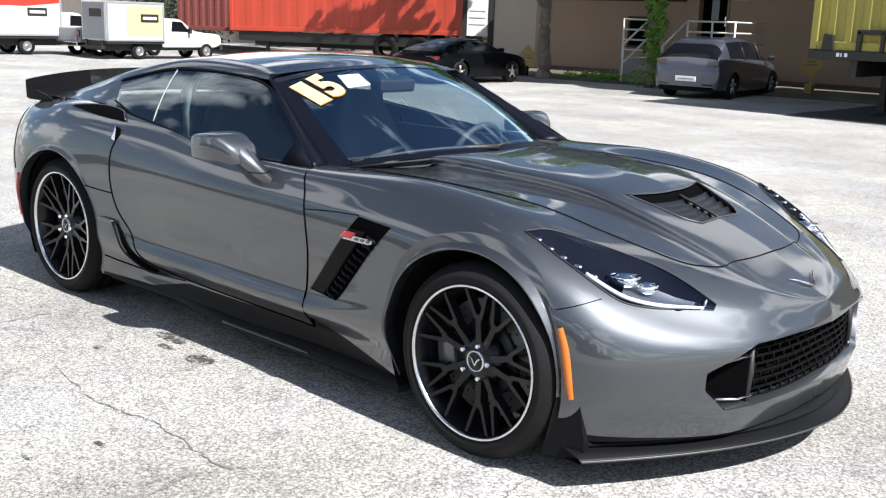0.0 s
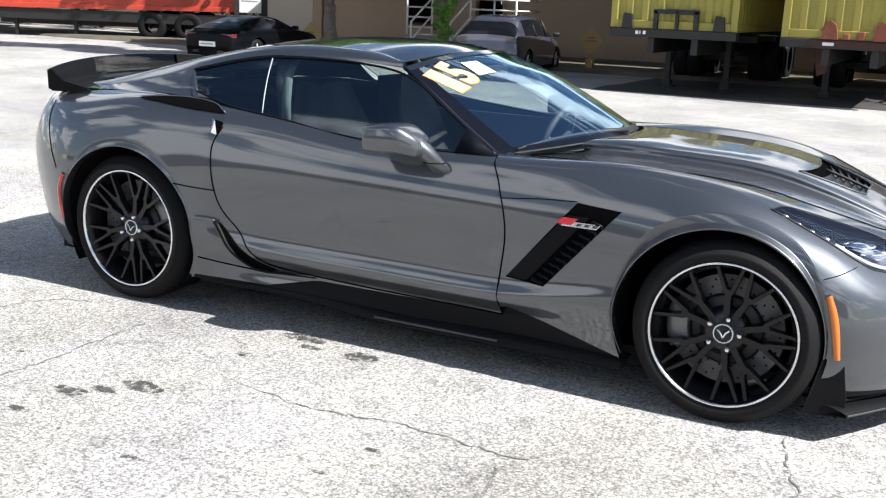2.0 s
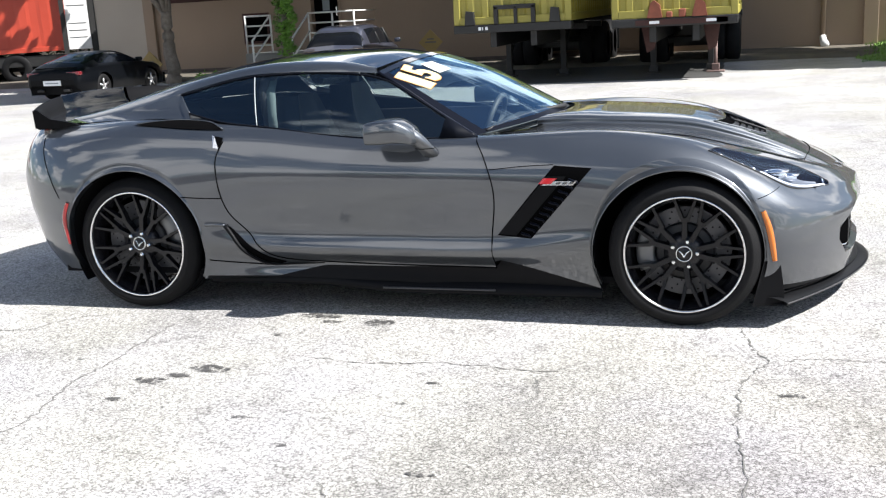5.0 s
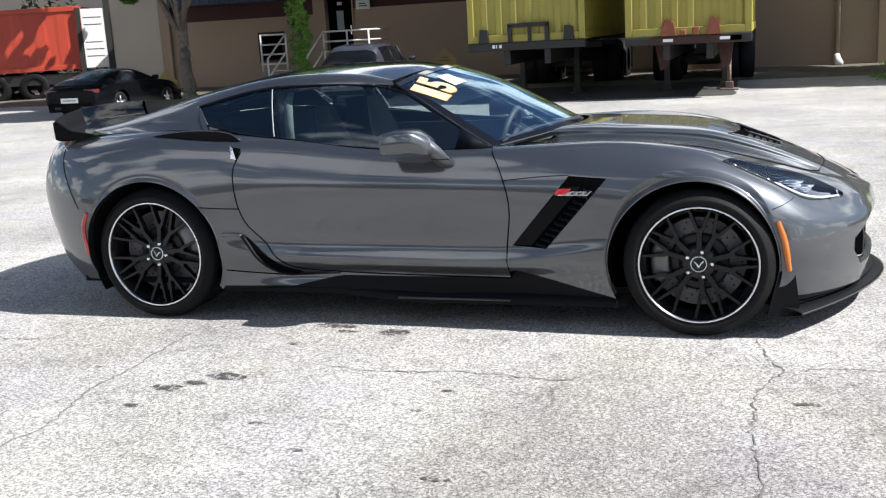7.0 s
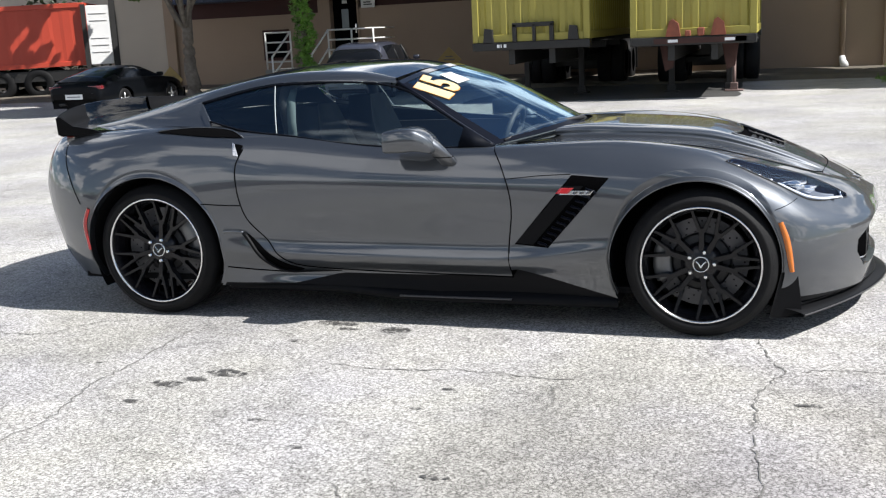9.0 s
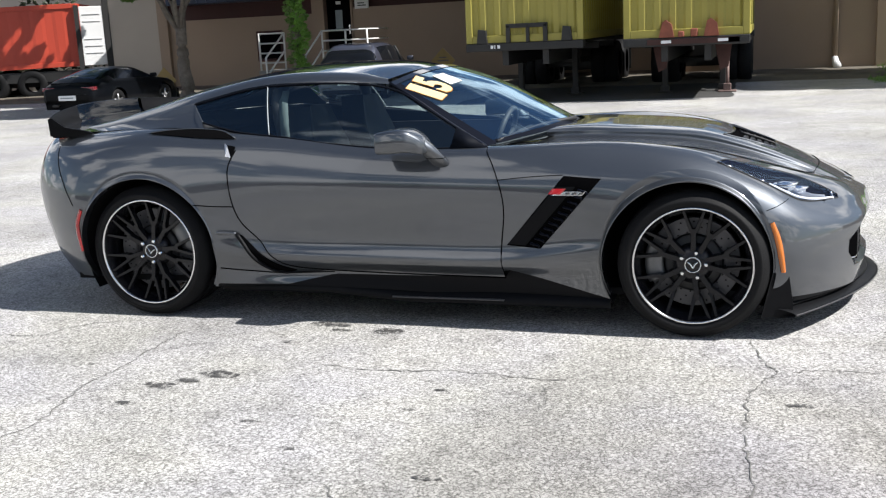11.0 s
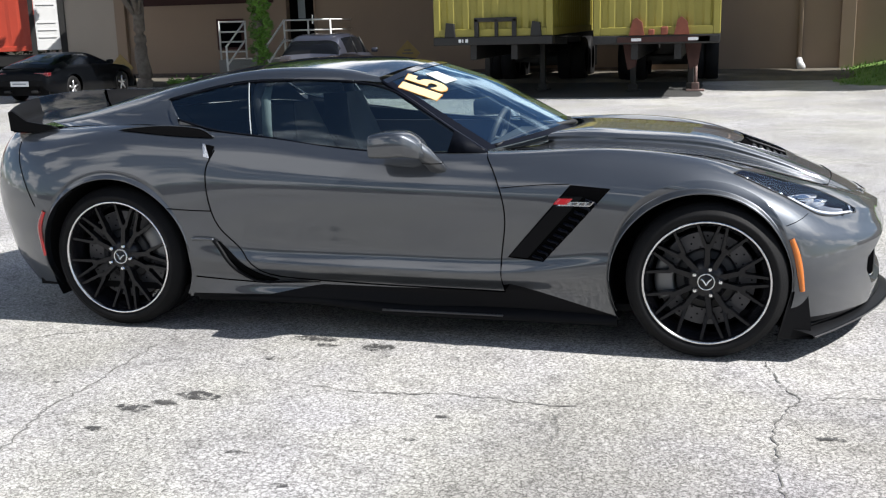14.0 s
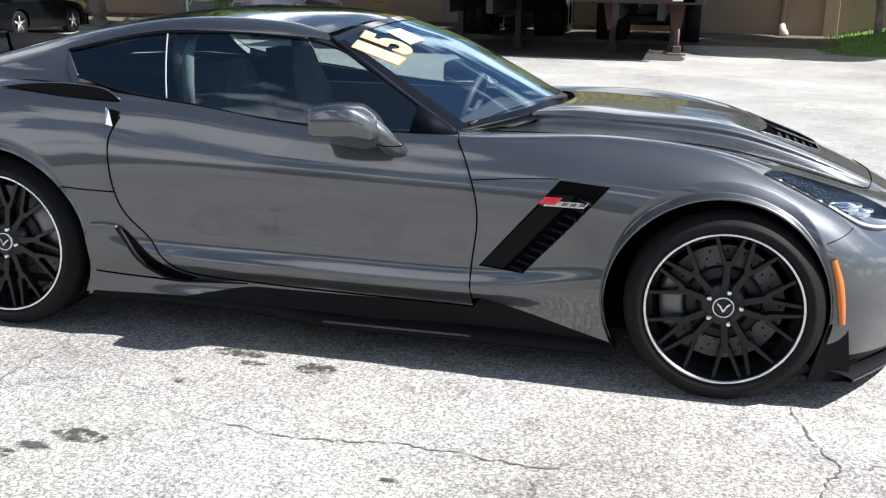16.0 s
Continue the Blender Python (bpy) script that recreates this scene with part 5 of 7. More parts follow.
def flank_patch(name, left, right, mat, lift, nu=12, nv=24, label="", mirror=True, parent=None):
    """A plate that follows the flank between two edges given in x and z."""
    le = [spline([Vector((a, b, 0)) for a, b in left], q / nv) for q in range(nv + 1)]
    ri = [spline([Vector((a, b, 0)) for a, b in right], q / nv) for q in range(nv + 1)]
    rows = []
    for a, b in zip(le, ri):
        row = [a * (1 - q / nu) + b * (q / nu) for q in range(nu + 1)]
        rows.append([flank(row[0].x, row[0].y, -0.004)] + [flank(p.x, p.y, lift) for p in row] + [flank(row[-1].x, row[-1].y, -0.004)])
    return car_mesh(name, *strip(rows), mat, label, mirror=mirror, parent=parent)


# wing vent: dark blade, slatted outlet and badge
vent = flank_patch("wing_vent", [(-.824, .401), (-.69, .56), (-.555, .718)], [(-.668, .389), (-.53, .545), (-.390, .706)], M_DARK, 0.004, label="black slanted wing vent")
flank_patch("vent_blade", [(-.815, .408), (-.69, .553), (-.585, .672)], [(-.735, .402), (-.60, .56), (-.500, .672)], M_CARBON, 0.010, parent=vent)
for k in range(11):
    c = k / 10
    x, z = -.692 + .222 * c, .408 + .245 * c
    pts = [flank(x - 0.020, z + 0.006, 0.007), flank(x, z, 0.014), flank(x + 0.016, z - 0.004, 0.010), flank(x + 0.022, z - 0.014, 0.006)]
    car_mesh("vent_slat", *tube(pts, 0.0062, 6), M_PILLAR, mirror=True, parent=vent)
# dark line that paints the shade of the wing's crease, no panel joint
shut_line(flank_path([(-.86, .70), (-.70, .715), (-.56, .722)], 14, 0.0), 0.002)
badge = flank_patch("wing_badge", [(-.612, .634), (-.597, .652)], [(-.470, .634), (-.452, .652)], M_BADGE_GREY, 0.017, 8, 4, "red and silver wing badge")
flank_patch("badge_slash", [(-.622, .640), (-.600, .664)], [(-.565, .640), (-.540, .664)], M_BADGE_RED, 0.0195, 4, 4, parent=badge)
for k in range(3):
    x = -.545 + .030 * k
    flank_patch("badge_bar", [(x, .639), (x + .006, .648)], [(x + .018, .639), (x + .024, .648)], M_GLOSS, 0.0195, 2, 2, parent=badge)

# side scoop ahead of the rear wheel
scoop = flank_patch("side_scoop", [(-2.19, .438), (-2.10, .330), (-2.02, .258), (-1.93, .243)], [(-2.165, .434), (-2.06, .335), (-1.985, .280), (-1.90, .252)], M_DARK, 0.004, 6, 24, "black side air scoop")
pts = flank_path([(-2.292, .446), (-2.235, .447), (-2.190, .442)], 8, 0.010)
car_mesh("scoop_blade", *tube(pts, 0.009, 8, 0.007), M_PAINT, mirror=True, parent=scoop)
pts = flank_path([(-2.19, .440), (-2.115, .335), (-2.05, .268), (-1.98, .240), (-1.86, .243), (-1.70, .252)], 28, 0.008)
car_mesh("scoop_lip", *tube(pts, 0.011, 8, 0.003), M_CARBON, mirror=True, parent=scoop)
pts = flank_path([(-2.30, .262), (-2.15, .247), (-1.95, .232)], 16, 0.001)
shut_line(pts, 0.003)

# skirt blade below the sill
rows = []
for k in range(49):
    x = -2.32 + 1.96 * k / 48
    kick = 0.028 * (1 - min(1, max(0, (x + 1.72) / 0.40)))
    z = 0.112 + kick
    y = -0.898 - 0.012 * min(1, max(0, (x + 1.75) / 0.3))
    rows.append([Vector((x, y + 0.045, z + 0.055)), Vector((x, y + 0.008, z + 0.035)), Vector((x, y, z + 0.012)), Vector((x, y + 0.004, z)), Vector((x, y + 0.12, z - 0.005))])
car_mesh("skirt_blade", *strip(rows), M_CARBON, "satin black side skirt blade", mirror=True)
# a paler line along the front stretch of the blade's edge
pts = [Vector((x, -0.9115, 0.137)) for x in [-1.40 + 0.55 * q / 10 for q in range(11)]]
car_mesh("skirt_trim", *tube(pts, 0.005, 6), M_SPLIT_EDGE, mirror=True)

# haunch intake, fuel-side handle notch
rows = []
lower_edge = [spline([Vector(p) for p in ((-2.69, .862, 0), (-2.45, .872, 0), (-2.22, .866, 0))], q / 20) for q in range(21)]
upper_edge = [spline([Vector(p) for p in ((-2.67, .856, 0), (-2.46, .806, 0), (-2.31, .812, 0), (-2.195, .862, 0))], q / 20) for q in range(21)]
for a, b in zip(lower_edge, upper_edge):
    rows.append([upper(a.x * (1 - w / 6) + b.x * w / 6, a.y * (1 - w / 6) + b.y * w / 6, 0.005) for w in range(7)])
intake = car_mesh("haunch_intake", *strip(rows), M_DARK, "black haunch air intake", mirror=True)
car_mesh("intake_lip", *tube([r[-1] + Vector((0, 0, 0.002)) for r in rows], 0.004, 6), M_PAINT, mirror=True)
tri = [flank(-2.242, .872, 0.004), flank(-2.205, .868, 0.004), flank(-2.180, .862, 0.004), flank(-2.195, .80, 0.004)]
car_mesh("handle_recess", tri, [(0, 1, 2, 3)], M_DARK, smooth=False, mirror=True)
tri = [flank(-2.240, .876, 0.006), flank(-2.225, .868, 0.006), flank(-2.196, .812, 0.006), flank(-2.225, .818, 0.006)]
car_mesh("door_handle", tri, [(0, 1, 2, 3)], M_LIP, "bright door handle edge", smooth=False, mirror=True)

# bonnet vent: a well that deepens forwards, with louvres on either side of a spine
def vent_point(t, s, sink):
    """Across the vent: t from its rear edge to its front, s from side to side."""
    x = 0.100 + 0.242 * t
    y = s * vent_half(x)
    x += 0.045 * (1 - s * s) * (1 - t)
    p = upper(x, abs(y), 0.001, -1 if s < 0 else 1)
    return p - Vector((-0.3 * sink, 0, sink))


rows = [[vent_point(q / 16, -1 + 2 * w / 16, 0.006 + 0.05 * (q / 16) ** 0.8) for w in range(17)] for q in range(17)]
bvent = car_mesh("bonnet_vent", *strip(rows), M_DARK, "black recessed bonnet vent")
rim = [(q / 16, -1) for q in range(17)] + [(1, -1 + 2 * q / 16) for q in range(1, 17)] + [(1 - q / 16, 1) for q in range(1, 17)]
car_mesh("vent_wall", *strip([[vent_point(t, s, 0.0), vent_point(t, s * 0.995, 0.004), vent_point(t, s * 0.985, 0.06 * t ** 0.8 + 0.004)] for t, s in rim]), M_GLOSS, parent=bvent)
back = [(0, 1 - 2 * q / 16) for q in range(17)]
car_mesh("vent_rim", *tube([vent_point(t, s, -0.0005) for t, s in rim + back[1:-1]], 0.0035, 6, closed=True), M_PAINT, parent=bvent)
for k in range(5):
    for s0, s1 in ((-0.94, -0.06), (0.06, 0.94)):
        t = 0.22 + 0.16 * k
        high = [vent_point(t, s0 + (s1 - s0) * w / 6, 0.012) for w in range(7)]
        low = [vent_point(t + 0.11, s0 + (s1 - s0) * w / 6, 0.034) for w in range(7)]
        car_mesh("vent_slat", *strip([high, low]), M_LOUVRE, parent=bvent, thick=0.004)
car_mesh("vent_spine", *tube([vent_point(0.12 + 0.88 * q / 8, 0.0, 0.006) for q in range(9)], 0.006, 6), M_BLACK, parent=bvent)
for s in (-1, 1):
    pts = [upper(0.700, 0.006, 0.008, s), upper(0.688, 0.030, 0.008, s), upper(0.670, 0.060, 0.008, s), upper(0.655, 0.095, 0.007, s)]
    car_mesh("nose_emblem", *tube(pts, 0.006 if s < 0 else 0.0045, 8, 0.002), M_CHROME if s < 0 else M_GLOSS, "crossed chrome nose emblem")

# door mirrors
for side in (-1, 1):
    mirror = add("door_mirror", None, car, "grey painted door mirror")
    rows = []
    sections = [(-1.392, .972, .883, .044, .080), (-1.380, .974, .884, .051, .086), (-1.31, .980, .890, .055, .088), (-1.25, .978, .891, .052, .084), (-1.215, .970, .880, .046, .074), (-1.180, .958, .862, .034, .060), (-1.160, .948, .846, .010, .030)]
    for x, y, z, hz, hy in [tuple(v) for v in [np.array([np.dot(catmull(len(sections), 24)[k], [s[c] for s in sections]) for c in range(5)]) for k in range(25)]]:
        ring = []
        for w in range(20):
            a = 2 * math.pi * w / 20
            ca, sa = math.cos(a), math.sin(a)
            ring.append(Vector((x, side * (y + hy * abs(ca) ** 0.36 * (1 if ca > 0 else -1)), z + hz * abs(sa) ** 0.36 * (1 if sa > 0 else -1))))
        rows.append(ring + [ring[0]])
    stalk = []
    for z, x, y, hx, hy in ((.893, -1.222, .958, .046, .050), (.868, -1.196, .953, .048, .050), (.838, -1.172, .940, .048, .046), (.803, -1.147, .915, .045, .040), (.772, -1.132, .888, .043, .034), (.750, -1.126, .862, .048, .032)):
        ring = [Vector((x + hx * math.cos(2 * math.pi * w / 20), side * (y + hy * math.sin(2 * math.pi * w / 20)), z)) for w in range(20)]
        stalk.append(ring + [ring[0]])
    add("mirror_stalk", mesh_of("mirror_stalk", *strip(stalk), M_PAINT, True), mirror)
    add("stalk_seam", mesh_of("stalk_seam", *tube(stalk[3][:-1], .0022, 6, closed=True), M_DARK, True), mirror)
    shell = mesh_of("mirror_shell", *strip(rows), M_PAINT, True)
    shell.set_sharp_from_angle(angle=radians(32))
    add("mirror_shell", shell, mirror)
    bm = bmesh.new()
    bmesh.ops.create_uvsphere(bm, u_segments=20, v_segments=10, radius=1.0, matrix=Matrix.Translation((-1.387, side * .972, .886)) @ Matrix.Diagonal((0.006, 0.084, 0.042, 1)))
    part("mirror_glass", bm, M_CHROME, mirror, smooth=True)

# rear wing: a bowed deck with an upright lip, taller at both ends
def wing_edge(y):
    s = abs(y) / 0.765
    return -3.345 - 0.20 * (1 - s ** 2.2), 0.93 + 0.028 * (1 - s ** 2)


rows = []
for k in range(41):
    y = -0.765 + 1.53 * k / 40
    x, z = wing_edge(y)
    rows.append([Vector((x + 0.30, y * 0.94, z + 0.006)), Vector((x + 0.18, y * 0.985, z + 0.010)), Vector((x + 0.07, y, z + 0.008)), Vector((x + 0.02, y, z + 0.012)), Vector((x - 0.004, y, z)), Vector((x + 0.01, y, z - 0.020)), Vector((x + 0.20, y * 0.97, z - 0.022))])
car_mesh("rear_wing", *strip(rows), M_GLOSS, "gloss black carbon rear wing deck")
for y0, y1, name, mat, label in ((-0.32, 0.32, "wing_lip", M_SMOKE, "smoked clear centre lip of the wing"), (-0.765, -0.318, "winglet", M_WING, "upright black winglet"), (0.318, 0.765, "winglet", M_WING, "upright black winglet")):
    rows = []
    for k in range(17):
        y = y0 + (y1 - y0) * k / 16
        x, z = wing_edge(y)
        h = 0.084 + 0.012 * (1 - (y / 0.765) ** 2)
        t = 0.0 if mat is M_SMOKE else 0.010
        rows.append([Vector((x + 0.030 + t, y, z + 0.010)), Vector((x + 0.016 + t, y, z + 0.03)), Vector((x + 0.006 + t, y, z + h)), Vector((x + 0.002, y, z + h + 0.002)), Vector((x - 0.002, y, z + h)), Vector((x + 0.006, y, z + 0.03)), Vector((x + 0.008, y, z))])
    car_mesh(name, *strip(rows), mat, label)
for side in (-1, 1):
    v, f = prism([(-3.075, .930), (-3.12, .945), (-3.25, .965), (-3.325, 1.014), (-3.350, 1.011), (-3.345, .918), (-3.20, .912)], 0.014)
    car_mesh("wing_end_plate", [Vector((p[0], side * (0.760 + p[1]), p[2])) for p in v], f, M_WING, smooth=False)

# tail lamps
for side in (-1, 1):
    for y in (0.33, 0.58):
        v, f = prism([(-.085, -.045), (.085, -.055), (.075, .045), (-.07, .05)], 0.02)
        car_mesh("tail_lamp", [Vector((-3.505 - p[1] + 0.03 * (y > .5), side * (y + p[0]), 0.70 + p[2])) for p in v], f, M_RED_LENS, "red tail lamp", smooth=False)

# ---- cabin ----
bm = boxes(((-1.10, -.70, .60), (-.72, .70, .80)), bevel=0.05)
part("dashboard", bm, M_DASH, car, "black dashboard", True)
bm = boxes(((-2.3, -.12, .30), (-.9, .12, .56)), bevel=0.04)
part("centre_console", bm, M_SEAT, car, "", True)
for y in (-.37, .37):
    seat = add("seat", None, car, "black leather bucket seat")
    rows = []
    for k in range(13):
        t = k / 12
        z = 0.42 + 0.60 * t
        x = -1.70 - 0.30 * t - 0.06 * math.sin(t * 3.1)
        w = (0.25 - 0.03 * t) if t < 0.72 else 0.22 - 0.36 * (t - 0.72)
        rows.append([Vector((x - 0.10, y - w * 0.8, z)), Vector((x + 0.05, y - w, z)), Vector((x + 0.03, y - w * 0.62, z)), Vector((x, y, z)), Vector((x + 0.03, y + w * 0.62, z)), Vector((x + 0.05, y + w, z)), Vector((x - 0.10, y + w * 0.8, z)), Vector((x - 0.10, y - w * 0.8, z))])
    add("seat_back", mesh_of("seat_back", *strip(rows), M_SEAT, True), seat)
    part("seat_cushion", boxes(((-1.75, y - .24, .32), (-1.25, y + .24, .46)), bevel=0.05), M_SEAT, seat, "", True)
ring = [Vector((-1.14 + 0.055 * math.sin(2 * math.pi * k / 32), 0.37 + 0.175 * math.cos(2 * math.pi * k / 32), 0.755 + 0.165 * math.sin(2 * math.pi * k / 32))) for k in range(32)]
wheel_ob = car_mesh("steering_wheel", *tube(ring, 0.016, 8, closed=True), M_DASH, "dark grey leather steering wheel")
for a in (0.2, 2.94, 4.7):
    car_mesh("wheel_spoke", *tube([Vector((-1.12, .37, .755)), Vector((-1.14 + 0.055 * math.sin(a), .37 + .17 * math.cos(a), .755 + .16 * math.sin(a)))], 0.014, 6), M_DASH, parent=wheel_ob)
car_mesh("roll_hoop", *tube(between([(-2.06, -.60, .85), (-2.08, -.58, 1.09), (-2.08, -.3, 1.165), (-2.08, .3, 1.165), (-2.08, .58, 1.09), (-2.06, .60, .85)], 30), 0.035, 8), M_SEAT)
for side in (-1,):
    pts = [Vector((-2.02, side * .66, .80)), Vector((-2.025, side * .655, .95)), Vector((-2.035, side * .625, 1.06)), Vector((-2.04, side * .585, 1.11))]
    rows = [[p + Vector((-.024, 0, 0)), p + Vector((0, side * .004, 0)), p + Vector((.024, 0, 0))] for p in pts]
    car_mesh("seat_belt", *strip(rows), M_BELT, "pale grey seat belt", thick=0.003)
bm = boxes(((-1.33, -.11, 1.07), (-1.30, .11, 1.13)), bevel=0.012)
part("cabin_mirror", bm, M_BLACK, car)
bm = boxes(((-2.1, .80, .45), (-1.0, .84, .82)), ((-2.1, -.84, .45), (-1.0, -.80, .82)))
part("door_lining", bm, M_SEAT, car)

# painted year on the windscreen
def glyphs(text, height, offset):
    cu = bpy.data.curves.new("figures", "FONT")
    cu.body, cu.size, cu.offset, cu.resolution_u = text, height, offset, 4
    tmp = bpy.data.objects.new("figures", cu)
    me = bpy.data.meshes.new_from_object(tmp)
    out = [tuple(v.co) for v in me.vertices], [tuple(p.vertices) for p in me.polygons]
    bpy.data.objects.remove(tmp)
    return out


def on_screen(name, shape, mat, corners, u0, u1, lift, grow=0.0, label=""):
    """Paints a flat shape on the windscreen, its box fitted between four corners in the screen's own coordinates."""
    v, f = shape
    x0, x1 = min(p[0] for p in v), max(p[0] for p in v)
    y0, y1 = min(p[1] for p in v), max(p[1] for p in v)
    pts = []
    for x, y, _ in v:
        u = u0 + (u1 - u0) * (-grow + (1 + 2 * grow) * (x - x0) / (x1 - x0))
        w = -grow * 0.5 + (1 + grow) * (y - y0) / (y1 - y0)
        a, b = [(1 - w) * ((1 - u) * corners[0][q] + u * corners[1][q]) + w * ((1 - u) * corners[3][q] + u * corners[2][q]) for q in (0, 1)]
        pts.append(screen_at(a, b, lift))
    return car_mesh(name, pts, f, mat, label, smooth=False)


FIGURES = ((.092, .595), (.215, .672), (.182, .950), (.040, .862))
for digit, u0, u1 in (("1", 0.0, 0.38), ("5", 0.50, 1.0)):
    on_screen("painted_outline", glyphs(digit, 1.0, 0.045), M_ORANGE_EDGE, FIGURES, u0, u1, 0.004, 0.035)
    on_screen("painted_figure", glyphs(digit, 1.0, 0.045), M_CREAM_MARK, FIGURES, u0, u1, 0.006, 0.0, "cream figure with an orange edge painted on the windscreen")
sq = ([(0, 0, 0), (1, 0, 0), (1, 1, 0), (0, 1, 0)], [(0, 1, 2, 3)])
on_screen("painted_patch", sq, M_WHITE_MARK, ((.22, .71), (.303, .71), (.32, .87), (.241, .882)), 0, 1, 0.005, 0.0, "white painted patch on the windscreen")


# ---- yard things ----
def leaf_cloud(name, centres, count, size, mat, seed, parent=None, squash=0.8):
    """A crown of many small folded leaves in uneven clumps."""
    rnd = random.Random(seed)
    verts, faces = [], []
    for _ in range(count):
        c, r = rnd.choice(centres)
        d = Vector((rnd.gauss(0, 1), rnd.gauss(0, 1), rnd.gauss(0, 1) * squash))
        d = d.normalized() * r * rnd.random() ** 0.45
        p = Vector(c) + d
        a = Vector((rnd.uniform(-1, 1), rnd.uniform(-1, 1), rnd.uniform(-.7, .5))).normalized()
        b = a.cross(Vector((rnd.uniform(-1, 1), rnd.uniform(-1, 1), rnd.uniform(-1, 1)))).normalized()
        n = a.cross(b)
        s = size * rnd.uniform(0.6, 1.4)
        i = len(verts)
        verts += [p - a * s, p + b * s * .45 + n * s * .18, p + a * s, p - b * s * .45 + n * s * .18]
        faces += [(i, i + 1, i + 2), (i, i + 2, i + 3)]
    return add(name, mesh_of(name, verts, faces, mat), parent)


def wobble(points, amount, seed, n):
    vs = [Vector(p) for p in points]
    out = []
    for k in range(n + 1):
        p = spline(vs, k / n)
        q = Vector((noise.noise(Vector((p.z * 2, seed, 0))), noise.noise(Vector((p.z * 2, seed, 9))), 0)) * amount
        out.append(p + q)
    return out


def tree(x, y, label, limbs, crown, leaves, leaf_size, seed, trunk_r=0.16, fork=1.8, mat=None):
    t = thing("tree", label, "tree", pose(x, y, 0))
    v, f = tube(wobble([(0, 0, -.05), (0.03, 0, .4), (-.02, 0.02, fork * .6), (0, 0, fork)], 0.05, seed, 16), trunk_r * 1.25, 12, trunk_r * .8)
    add("trunk", mesh_of("trunk", v, f, M_BARK, True), t)
    for pts, r in limbs:
        v, f = tube(wobble([(0, 0, fork - .12)] + pts, 0.06, seed + r * 7, 14), r, 9, r * .35)
        add("limb", mesh_of("limb", v, f, M_BARK, True), t)
    leaf_cloud("crown", crown, leaves, leaf_size, mat or M_LEAF, seed, t)
    return t


tree(-13.85, 17.8, "slender grey-barked forked tree with a high crown by the wall", [([(-.35, 0, 2.2), (-.9, .1, 3.1), (-1.5, .1, 4.8)], .10), ([(.15, 0, 2.3), (.5, 0, 3.0), (.8, 0, 4.7)], .11), ([(-.6, -.3, 4.0), (-1.5, -.8, 5.0)], .05), ([(.4, -1.4, 3.4), (.3, -3.8, 4.3)], .06), ([(-.6, -1.6, 3.6), (-2.2, -3.6, 4.6)], .05), ([(1.0, -1.2, 3.5), (2.8, -3.4, 4.5)], .05)],
     [((-1.5, 0, 4.6), 1.0), ((.7, 0, 4.8), 1.1), ((-.4, -.8, 4.5), .9), ((0, .4, 5.0), 1.0), ((-1.25, -.3, 2.75), .22), ((-.5, -.2, 2.95), .18), ((1.5, -3.0, 4.4), 1.1), ((.2, -4.0, 4.3), 1.0), ((-1.6, -3.4, 4.5), 1.1), ((-3.0, -4.2, 4.6), 1.1), ((2.8, -4.6, 4.4), 1.0), ((3.4, -2.6, 4.6), 1.1)], 40000, .10, 3)
forked = [o for o in scene.objects if o.name == "tree"][0]
# a spreading limb whose leaf sprays shade the red container
rnd = random.Random(83)
sprays = []
for u0, z0, u1, z1, r in ((5.0, 3.5, 5.9, 5.3, .20), (5.6, 3.6, 6.4, 5.15, .13), (4.2, 3.5, 5.1, 4.5, .18), (5.9, 4.7, 6.5, 4.9, .08), (7.30, 3.6, 7.42, 4.2, .07), (2.6, 3.6, 4.4, 3.9, .20),
                          (5.4, 3.6, 6.5, 3.7, .12), (5.1, 4.5, 5.9, 5.4, .14), (5.3, 4.9, 6.5, 5.3, .13)):
    for k in range(8):
        u, z = u0 + (u1 - u0) * k / 7 + rnd.uniform(-.14, .14), z0 + (z1 - z0) * k / 7 + rnd.uniform(-.14, .14)
        sprays.append(((-9.57 + .906 * u, -.76 + .423 * u, z), r * rnd.uniform(.5, 1.15)))
leaf_cloud("crown", sprays, 9500, .054, M_LEAF, 7, forked)
vine = tree(-10.5, 17.5, "tree trunk overgrown with bright green vine leaves", [([(.2, 0, 3.2), (.5, 0, 5.0)], .10), ([(-.3, 0, 3.4), (-.9, .2, 4.9)], .09), ([(-.1, -.6, 3.4), (-.4, -1.8, 4.8)], .07)],
            [((.3, 0, 4.6), 1.0), ((-1.0, .2, 4.5), 1.0), ((.9, -.9, 4.4), .9), ((-.5, -1.6, 4.5), 1.0), ((1.8, -.5, 4.7), 1.0), ((3.0, .3, 4.8), 1.1), ((2.4, 1.2, 4.7), 1.0), ((4.0, -.8, 4.7), 1.0), ((-1.8, -.9, 4.7), 1.0)], 18000, .13, 8, trunk_r=.13, fork=2.4)
vine_clumps = []
rnd = random.Random(19)
for k in range(34):
    z = 0.75 + 2.2 * k / 33
    vine_clumps.append(((.10 + rnd.uniform(-.10, .24), -.14 + rnd.uniform(-.06, .04), z), rnd.uniform(.07, .16)))
# sun and shade go into the leaf colour: bright green sunward, darker behind
leaf_cloud("vine_leaves", vine_clumps + [((.02, -.15, .35), .26), ((-.25, -.2, .20), .24), ((.28, -.2, .25), .26), ((.05, -.15, .65), .18)], 2300, .052, M_IVY, 21, vine)
leaf_cloud("shaded_vine_leaves", [((-.10 + rnd.uniform(-.06, .08), -.06, 0.9 + .15 * k), rnd.uniform(.08, .15)) for k in range(14)], 700, .05, M_LEAF, 23, vine)

